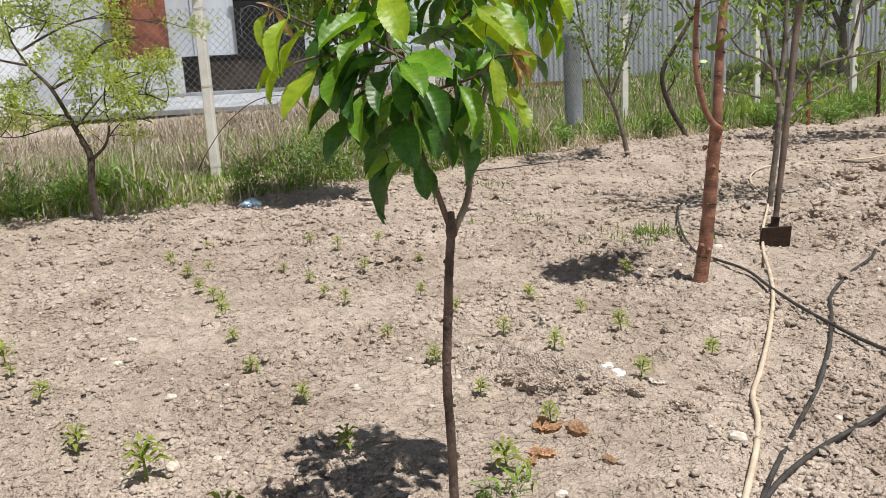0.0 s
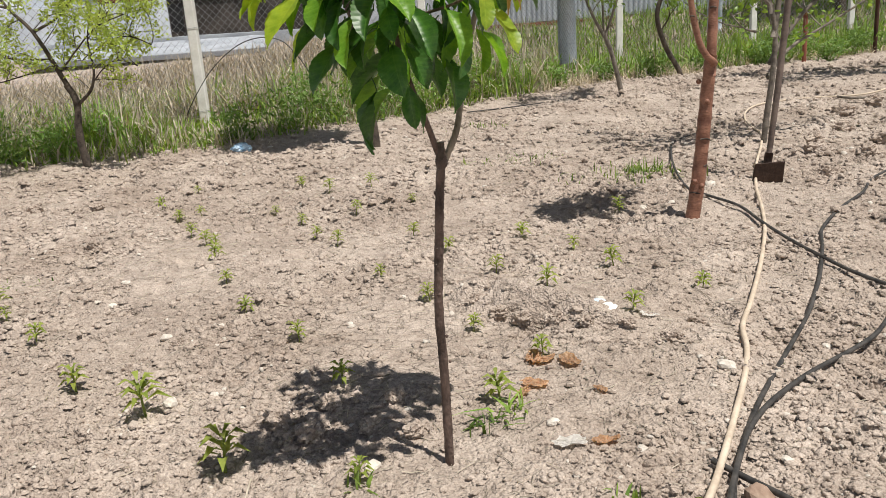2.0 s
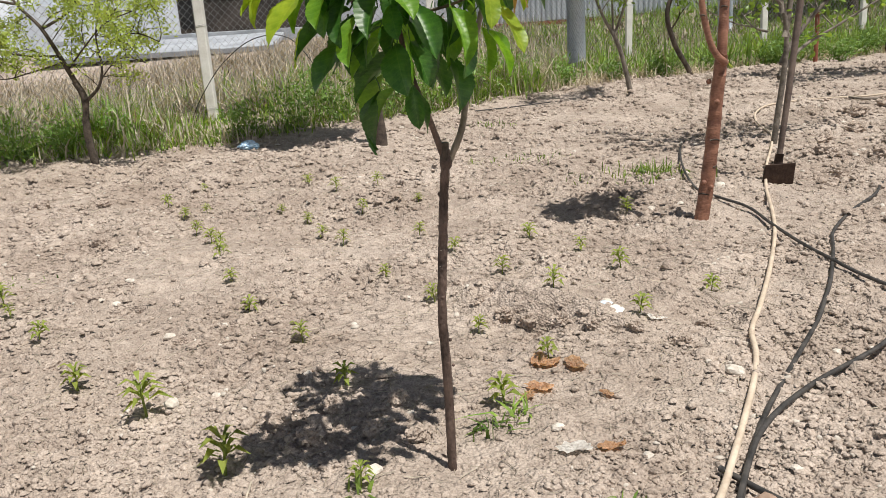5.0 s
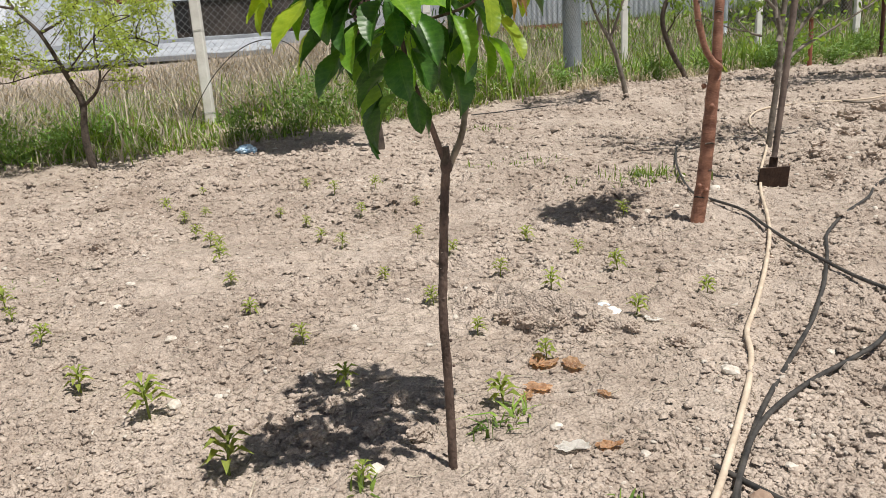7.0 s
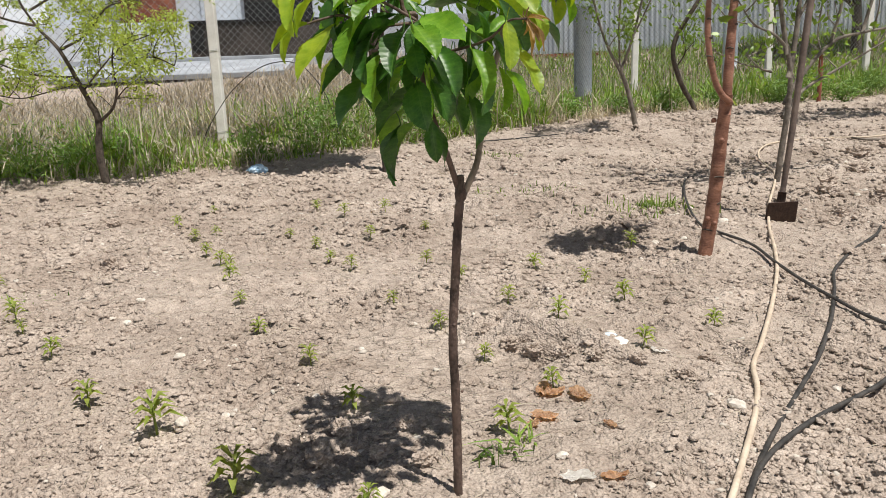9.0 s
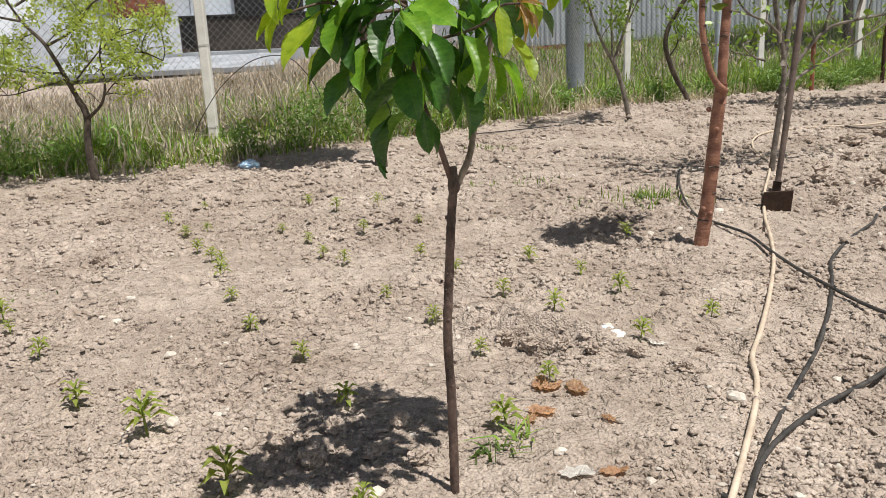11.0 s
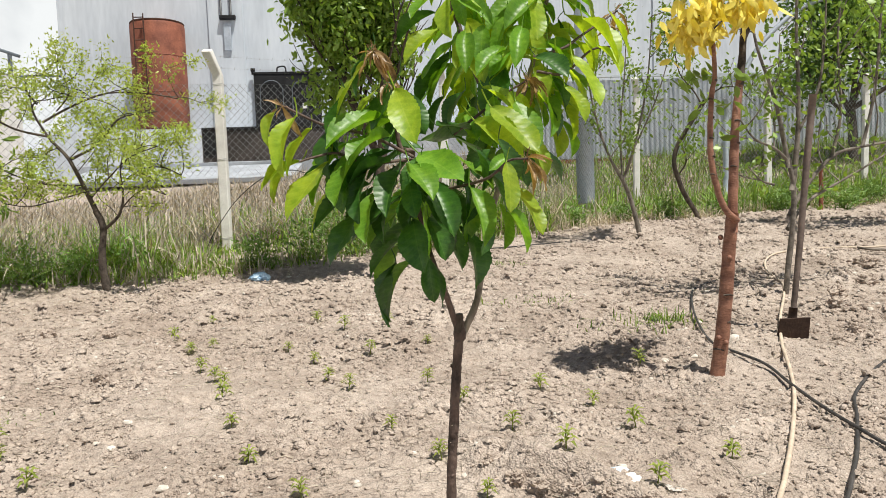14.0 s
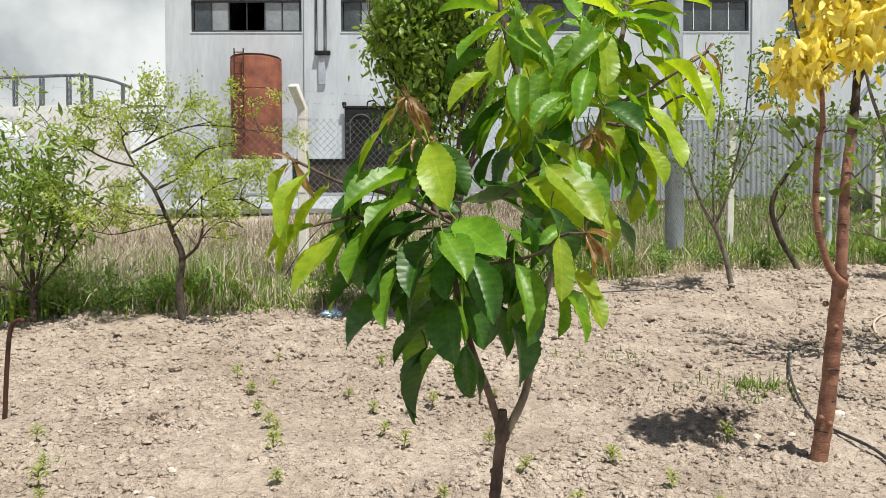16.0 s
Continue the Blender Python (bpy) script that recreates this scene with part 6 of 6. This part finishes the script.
ROWS_A = [(-0.5, 1.41), (-0.76, 1.66), (-1.04, 1.88), (-1.54, 2.44), (-1.3, 2.18), (-0.84, 2.67), (-0.68, 2.33), (-0.46, 2.08), (-0.29, 1.75), (-0.25, 2.57), (-0.59, 3.24), (-0.47, 3.05),
          (-1.63, 4.2), (-1.43, 3.9), (-1.25, 3.52), (-1.02, 3.16), (-1.57, 4.7), (-0.9, 3.84), (-0.73, 3.63), (-0.65, 4.13), (-0.46, 3.72), (-0.18, 3.87), (-0.15, 3.12)]
ROWS_B = [(0.0, 2.83), (0.06, 2.05), (-0.07, 2.32), (0.16, 2.5), (0.31, 2.28), (0.23, 1.82), (0.1, 1.58), (0.31, 2.99), (0.49, 2.84), (0.57, 2.48), (0.8, 2.26), (0.51, 2.0), (0.78, 3.28), (-0.86, 4.44),
          (-0.42, 4.23), (-2.02, 3.07), (-1.79, 2.79), (-1.63, 2.56), (-1.36, 4.05), (-1.12, 3.34), (-0.99, 3.05), (-0.2, 1.29)]
BIG = {(-0.5, 1.41): 0.085, (-0.76, 1.66): 0.085, (-1.04, 1.88): 0.065, (-0.2, 1.29): 0.045, (0.1, 1.58): 0.06, (-0.29, 1.75): 0.055}
kinds_s = [seedling(100 + i, 0.055) for i in range(4)]
rs = random.Random(77)
for i, (x, y) in enumerate(ROWS_A + ROWS_B):
    k = BIG.get((x, y), rs.uniform(0.044, 0.066)) / 0.050
    at = pose(*on_ground(x, y, -0.003), rs.uniform(-8, 8), rs.uniform(-8, 8), rs.uniform(0, 360))
    if i < 4:
        ob = kinds_s[i]
        ob.matrix_basis = at
    else:
        ob = copy_thing(kinds_s[i % 4], at)
    ob.scale = (k, k, k)


# ---- litter and stones ----
def stone(name, x, y, size, material, label, category="stone", flat=0.6, seed=0, lift=0.3):
    rng = random.Random(seed)
    bm = bmesh.new()
    crumbly = category == "clod"
    bmesh.ops.create_icosphere(bm, subdivisions=4 if crumbly else 2, radius=1)
    for v in bm.verts:
        n = noise.noise(v.co * 1.3 + Vector((seed * 3.1, 0, 0))) * 0.35 + noise.noise(v.co * 3 + Vector((0, seed, 0))) * 0.12
        if crumbly:
            n += 0.45 * noise.noise(v.co * 2.6 + Vector((0, 0, seed))) + 0.35 * (0.3 - abs(noise.noise(v.co * 5 + Vector((seed, 0, 0))))) + 0.15 * noise.noise(v.co * 11)
        v.co = Vector((v.co.x * (1 + n) * rng.uniform(0.97, 1.03), v.co.y * 0.8 * (1 + n), v.co.z * flat * (1 + n))) * size
    ob = part(name, bm, material)
    ob.matrix_basis = pose(*on_ground(x, y, size * flat * lift), 0, 0, rng.uniform(0, 360))
    return tagged(ob, label, category)


for i, (x, y, s) in enumerate([(0.518, 1.185, 0.02), (-0.721, 1.714, 0.022), (-0.178, 1.333, 0.02), (-0.9, 2.188, 0.018), (0.647, 1.652, 0.024), (0.957, 1.786, 0.014), (0.36, 1.33, 0.012), (-0.4, 1.83, 0.013),
                               (0.62, 1.27, 0.012), (0.45, 2.15, 0.014), (0.9, 3.35, 0.02), (1.02, 3.3, 0.018), (1.3, 3.6, 0.03), (-1.2, 2.5, 0.018), (-0.62, 1.75, 0.013), (0.2, 1.45, 0.014), (-0.699, 1.218, 0.013), (-0.274, 1.192, 0.017), (0.323, 1.289, 0.010), (-1.221, 2.70, 0.015)]):
    stone("stone", x, y, s, STONE, "pale rounded stone half sunk in soil", seed=i + 1)


CLODS = [(-2.28, 3.72, 0.05), (-2.2, 4.24, 0.06), (-2.05, 4.3, 0.04), (-1.57, 3.3, 0.055), (-1.68, 3.42, 0.04), (-1.15, 2.18, 0.032), (-1.17, 2.01, 0.03), (-0.93, 1.97, 0.032), (-1.14, 2.42, 0.036), (-0.84, 2.13, 0.024), (-0.24, 3.02, 0.04), (-0.52, 1.85, 0.022), (-1.74, 3.57, 0.04), (-1.59, 5.2, 0.05), (-0.15, 4.6, 0.045), (-0.53, 3.65, 0.035), (-2.71, 4.4, 0.06), (-2.5, 4.45, 0.04), (0.08, 2.25, 0.03), (0.02, 2.38, 0.034), (0.14, 2.14, 0.026), (0.20, 2.07, 0.028), (0.29, 2.02, 0.026)] + [(0.37, 1.97, 0.022), (0.48, 1.92, 0.022), (0.58, 1.83, 0.024), (0.68, 1.96, 0.022), (1.75, 4.05, 0.05), (2.1, 4.2, 0.06), (2.35, 4.1, 0.05), (1.95, 3.75, 0.045), (2.3, 4.6, 0.06), (2.7, 5.0, 0.06), (2.2, 3.5, 0.04), (2.6, 4.4, 0.06), (3.0, 5.6, 0.07), (3.4, 5.9, 0.06), (-0.3, 1.62, 0.026), (-0.42, 1.58, 0.03), (-0.2, 1.52, 0.026), (-0.1, 1.46, 0.024), (-0.33, 1.49, 0.03), (-0.15, 1.62, 0.022)]
for i, (x, y, s) in enumerate(CLODS):
    stone("soil_clod", x, y, s, CLOD, "large dry soil clod turned up by digging", "clod", 0.7, 40 + i, 0.75)


def scrap(name, x, y, size, material, label, category, seed, curl=0.3, long=1.0, rot=0.0, lift=0.004):
    """A thin crumpled sheet with an uneven rim, draped over the clods."""
    rng = random.Random(seed)
    bm, n, rings = bmesh.new(), 22, 5
    turn = radians(rot)
    rim = [rng.uniform(0.72, 1.1) for _ in range(n)]
    grid = []
    for k in range(rings + 1):
        row = []
        for i in range(n if k else 1):
            a, r = 2 * math.pi * i / n, size * k / rings * (1 + (rim[i] - 1) * k / rings)
            px, py = r * long * math.cos(a), r * math.sin(a)
            px, py = px * math.cos(turn) - py * math.sin(turn), px * math.sin(turn) + py * math.cos(turn)
            fold = 0.5 - abs(noise.noise(Vector((px, py, seed)) * 1.7 / size)) + 0.5 * noise.noise(Vector((px, py, seed + 9)) * 4.0 / size)
            near = [top_z(x + px + q, y + py + w) for q in (-0.006, 0.006) for w in (-0.006, 0.006)]
            row.append(bm.verts.new((px, py, max(near) - float(ground_z(np.float64(x), np.float64(y))) + lift + size * curl * (fold + 0.6 * (k / rings) ** 2) * 0.6)))
        grid.append(row)
    for i in range(n):
        j = (i + 1) % n
        bm.faces.new((grid[0][0], grid[1][i], grid[1][j]))
        for p, q in zip(grid[1:], grid[2:]):
            bm.faces.new((p[i], q[i], q[j], p[j]))
    bmesh.ops.solidify(bm, geom=bm.faces[:], thickness=0.001)
    ob = part(name, bm, material)
    ob.matrix_basis = pose(x, y, float(ground_z(np.float64(x), np.float64(y))))
    return tagged(ob, label, category)


stone("stone", 0.520, 1.155, 0.028, BRICK, "brown angular stone beside the hoses", seed=71, flat=0.8, lift=0.5)
scrap("wilted_leaf", 0.405, 1.152, 0.016, SEED, "wilted pale green leaf beside the hose", "leaf", 31, 0.5, 1.8, 15)
laid("dry_stalk", "long pale dry stalk lying on the soil", [(-0.432, 1.36), (-0.425, 1.28), (-0.41, 1.21), (-0.402, 1.13)], 0.0022, STRAW, "stalk", 1.0)
laid("dry_stalk", "pale dry stalk lying on the soil", [(-0.418, 1.26), (-0.398, 1.19), (-0.39, 1.12)], 0.0018, STRAW, "stalk", 1.0)
scrap("paper_scrap", 0.55, 1.97, 0.018, PAPER, "small white paper scrap on soil", "litter", 2, 0.3, 1.6, -10)
scrap("paper_scrap", 0.225, 1.37, 0.026, PAPER, "small white paper scrap beside dry leaf", "litter", 3, 0.3, 1.5, 10)
def bag(x, y, size, material, label, squat=0.62, turn=30):
    """A crumpled bag: many sharp folds on a squat form."""
    bm = bmesh.new()
    bmesh.ops.create_icosphere(bm, subdivisions=4, radius=1)
    for v in bm.verts:
        f = 1 + 0.5 * noise.noise(v.co * 1.2) + 0.45 * (0.4 - abs(noise.noise(v.co * 2.6 + Vector((3, 1, 0))))) + 0.25 * (0.3 - abs(noise.noise(v.co * 6)))
        v.co = Vector((v.co.x * 1.15 * f, v.co.y * 0.9 * f, v.co.z * squat * f)) * size
    ob = part("plastic_bag", bm, material)
    ob.matrix_basis = pose(x, y, top_z(x, y) + size * squat * 0.5, 8, -10, turn)
    return tagged(ob, label, "litter")


bag(-1.62, 6.02, 0.062, BLUE, "crumpled pale blue plastic bag at the grass edge")
bag(0.418, 2.10, 0.030, PLASTIC, "crumpled clear plastic bag scrap on the soil", 0.35, -60)
bag(0.448, 2.02, 0.020, PAPER, "crumpled white scrap beside a plastic bag", 0.3, 20)
for i, (x, y, s) in enumerate([(0.205, 1.80, 0.022), (0.29, 1.755, 0.024), (0.185, 1.65, 0.02), (0.293, 1.367, 0.017), (0.333, 1.595, 0.01), (0.23, 1.78, 0.018), (0.155, 1.61, 0.016)]):
    scrap("dry_leaf", x, y, s, DRY, "curled brown dry leaf on soil", "leaf", 20 + i, 0.6, 1.9, rs.uniform(0, 180))


def stake():
    s = empty("stake", "short rusty bent iron stake in the soil", "stake", (-2.41, 3.38, 0.1))
    return place_parts(s, [part("rod", tube(bmesh.new(), [(-2.41, 3.38, 0.0), (-2.405, 3.38, 0.15), (-2.39, 3.38, 0.37), (-2.37, 3.38, 0.52), (-2.33, 3.38, 0.56), (-2.30, 3.38, 0.555)], 0.011, 0.010, 8, 4), RUST_D, smooth=True)])


stake()


def white_box():
    """A lidded plastic box on the soil at the bed's far corner."""
    z = float(ground_z(np.float64(4.4), np.float64(7.1)))
    b = empty("storage_box", "white plastic box with lid standing on soil", "box", (4.62, 7.12, z))
    bm = box(bmesh.new(), -0.30, -0.2, -0.03, 0.30, 0.2, 0.29, 0.02)
    for v in bm.verts:
        v.co.x *= 0.95 + 0.16 * v.co.z
        v.co.y *= 0.95 + 0.16 * v.co.z
    part("body", bm, WHITE, b)
    part("lid", box(bmesh.new(), -0.315, -0.215, 0.294, 0.315, 0.215, 0.325, 0.012), WHITE, b)
    part("base", box(bmesh.new(), -0.33, -0.23, -0.05, 0.33, 0.23, 0.035, 0.01), CONCRETE, b, "grey stained base slab")
    return b


white_box()


def thin_post(x, y, z0, z1, r, material, label):
    p = empty("stake", label, "stake", (x, y, z0))
    part("rod", tube(bmesh.new(), [(0, 0, -0.2), (0.005, 0, (z1 - z0) / 2), (0, 0, z1 - z0)], r, r, 8, 2), material, p, smooth=True)
    return p


thin_post(4.2, 8.75, 0.56, 1.14, 0.024, RUST, "rusty red iron pipe stake in grass")
thin_post(5.44, 9.51, 0.61, 1.3, 0.024, RUST_D, "dark rusty iron pipe stake in grass")
thin_post(4.38, 12.3, 0.75, 2.3, 0.045, ZINC, "blue-grey steel pipe upright in grass")


def hoop():
    h = empty("hoop_frame", "grey steel tunnel hoop beyond the fence", "frame", (7.5, 16.3, 1.1))
    arc = [(6.0, 16.3, 1.1), (6.05, 16.3, 2.6), (6.35, 16.3, 3.55), (6.95, 16.3, 4.25), (7.7, 16.3, 4.72), (9.1, 16.3, 4.92), (10.5, 16.3, 4.6), (11.6, 16.3, 3.6), (11.9, 16.3, 1.2)]
    return place_parts(h, [part("tube", tube(bmesh.new(), arc, 0.05, 0.05, 10, 6), ZINC, smooth=True)])


hoop()


def banner():
    b = empty("banner", "white, red and navy striped cloth banner", "banner")
    b.matrix_basis = FACADE
    for z0, z1, m in ((8.55, 9.6, WHITE), (8.26, 8.546, RED_P), (7.95, 8.256, NAVY)):
        part("stripe", box(bmesh.new(), 24.6, -0.10, z0, 25.9, -0.07, z1), m, b)
    return b


banner()


# ---- loose clods and pebbles ----
def scatter(name, label, count, r0, r1, material, seed, y0=0.95, y1=7.0, lift=0.4, broad=0.0, grow_far=0.0, thick=0.25):
    """Small uneven lumps strewn in drifts over the bed; thick: how much lies between the drifts."""
    rng = np.random.default_rng(seed)
    y = y0 * (y1 / y0) ** rng.uniform(0, 1, count)
    x = rng.uniform(-1, 1, count) * (0.70 * y + 0.25)
    if broad:
        x, y = rng.uniform(-broad, broad, count), rng.uniform(-3.0, y1, count)
    flat = np.exp(-(((x + 0.12) / 0.42) ** 2 + ((y - 2.05) / 0.30) ** 2))
    dug = np.exp(-(((x + 0.28) / 0.30) ** 2 + ((y - 1.55) / 0.16) ** 2)) + np.exp(-((x - 0.25) / 0.35) ** 2 - ((y - 2.02 - 0.6 * np.clip(0.25 - x, -0.4, 0.4)) / 0.09) ** 2) + 0.6 * np.exp(-((x - 0.75) / 0.3) ** 2 - ((y - 1.75) / 0.2) ** 2)
    thick = thick + 0.45 * smooth_step(2.4, 4.0, y) + 0.5 * smooth_step(-1.0, -2.2, x)
    drift = 0.6 * dug + (thick + 2.0 * (lattice(x * 1.9, y * 1.9, 12) - 0.3)) * (0.3 + 1.4 * lattice(x * 6.5, y * 6.5, 52)) * (0.45 + 0.8 * np.clip(2.6 * lattice(x * 3.1 + 7, y * 3.1, 8) - 0.75, 0, 1.3)) * (1 - 0.6 * smooth_step(0.50, 0.72, lattice(x * 1.25 + 3, y * 1.9, 17)))
    if broad:
        drift = np.where((np.abs(x) < 0.7 * y + 0.4) & (y < 2.6), 0, drift)
    keep = (y < edge_y(x)) & (rng.uniform(0, 1, count) > 0.9 * flat) & (rng.uniform(0, 1, count) < drift)
    x, y = x[keep], y[keep]
    n = len(x)
    z = ground_z(x, y) + tilled(x, y)
    r = (r0 + (r1 - r0) * rng.uniform(0, 1, n) ** 2.5) * (np.maximum(y, 0.5) / 1.6) ** grow_far
    g = (1 + 5 ** 0.5) / 2
    base = np.array([(-1, g, 0), (1, g, 0), (-1, -g, 0), (1, -g, 0), (0, -1, g), (0, 1, g), (0, -1, -g), (0, 1, -g), (g, 0, -1), (g, 0, 1), (-g, 0, -1), (-g, 0, 1)]) / 1.9
    tri = np.array([(0, 11, 5), (0, 5, 1), (0, 1, 7), (0, 7, 10), (0, 10, 11), (1, 5, 9), (5, 11, 4), (11, 10, 2), (10, 7, 6), (7, 1, 8), (3, 9, 4), (3, 4, 2), (3, 2, 6), (3, 6, 8), (3, 8, 9), (4, 9, 5), (2, 4, 11), (6, 2, 10), (8, 6, 7), (9, 8, 1)])
    tri = np.array([q for q in tri if base[q, 2].mean() > -0.45])  # the hidden underside is left off
    v = base[None] * rng.uniform(0.5, 1.45, (n, 12, 1)) * r[:, None, None]
    a = rng.uniform(0, 6.28, n)
    ca, sa = np.cos(a)[:, None], np.sin(a)[:, None]
    vx, vy, vz = v[..., 0] * ca - v[..., 1] * sa, v[..., 0] * sa + v[..., 1] * ca, v[..., 2] * 0.75
    v = np.stack([vx * rng.uniform(0.8, 1.5, (n, 1)) + x[:, None], vy + y[:, None], vz + (z + r * (lift + 0.22 * smooth_step(3.2, 5.5, y) + rng.uniform(-0.3, 0.3, n)))[:, None]], -1).reshape(-1, 3)
    f = (tri[None] + (np.arange(n) * 12)[:, None, None]).reshape(-1, 3)
    return tagged(mesh_of(name, v.tolist(), f.tolist(), material, None, True), label, "soil", kind="stuff")


scatter("soil_clods", "loose dry soil clods on the bed", 54000, 0.0035, 0.0125, CLOD, 1, 0.95, 8.5, 0.16, 0, 0.38, 0.6)
scatter("soil_crumbs", "fine soil crumbs on the bed", 34000, 0.0018, 0.0062, CLOD, 2, 0.95, 4.2, 0.25, 0, 0.5, 0.7)
scatter("soil_lumps", "larger dry soil clods on the bed", 3000, 0.009, 0.022, CLOD, 4, 1.5, 9.3, 0.15, 0, 0.35, 0.1)
scatter("soil_lumps", "dry soil clods over the whole bed", 8500, 0.010, 0.030, CLOD, 14, 1.0, 9.3, 0.15, 7.0)
scatter("pebbles", "small pale pebbles in the soil", 2000, 0.003, 0.009, STONE, 3, 0.95, 7.0, 0.2, 0, 0.4)


def straws():
    """Dry stalks and root fibres lying on the bed."""
    rng = np.random.default_rng(9)
    n = 3200
    y = 0.9 * (6.5 / 0.9) ** rng.uniform(0, 1, n) ** 0.7
    x = rng.uniform(-1, 1, n) * (0.7 * y + 0.3)
    a, ln = rng.uniform(0, 6.28, n), rng.uniform(0.015, 0.07, n) * (0.6 + 0.15 * y)
    w = rng.uniform(0.0005, 0.0011, n) * (0.7 + 0.25 * y)
    ux, uy, bow = np.cos(a), np.sin(a), 0.15 * ln * rng.uniform(-1, 1, n)
    rings = []
    for u in (0.0, 0.5, 1.0):
        cx, cy = x + ux * ln * u - uy * bow * (u == 0.5), y + uy * ln * u + ux * bow * (u == 0.5)
        cz = ground_z(cx, cy) + tilled(cx, cy) + 0.004
        rings += [np.stack([cx - w * uy, cy + w * ux, cz], -1), np.stack([cx + w * uy, cy - w * ux, cz], -1), np.stack([cx, cy, cz + 1.6 * w], -1)]
    verts = np.stack(rings, 1).reshape(-1, 3).tolist()
    k = np.arange(n)[:, None] * 9
    faces = np.concatenate([k + np.array(q) + o for o in (0, 3) for q in ((0, 1, 4, 3), (1, 2, 5, 4), (2, 0, 3, 5))], 0).tolist()
    return tagged(mesh_of("straw_bits", verts, faces, STRAW), "dry straw and root bits on soil", "straw", kind="stuff")


straws()
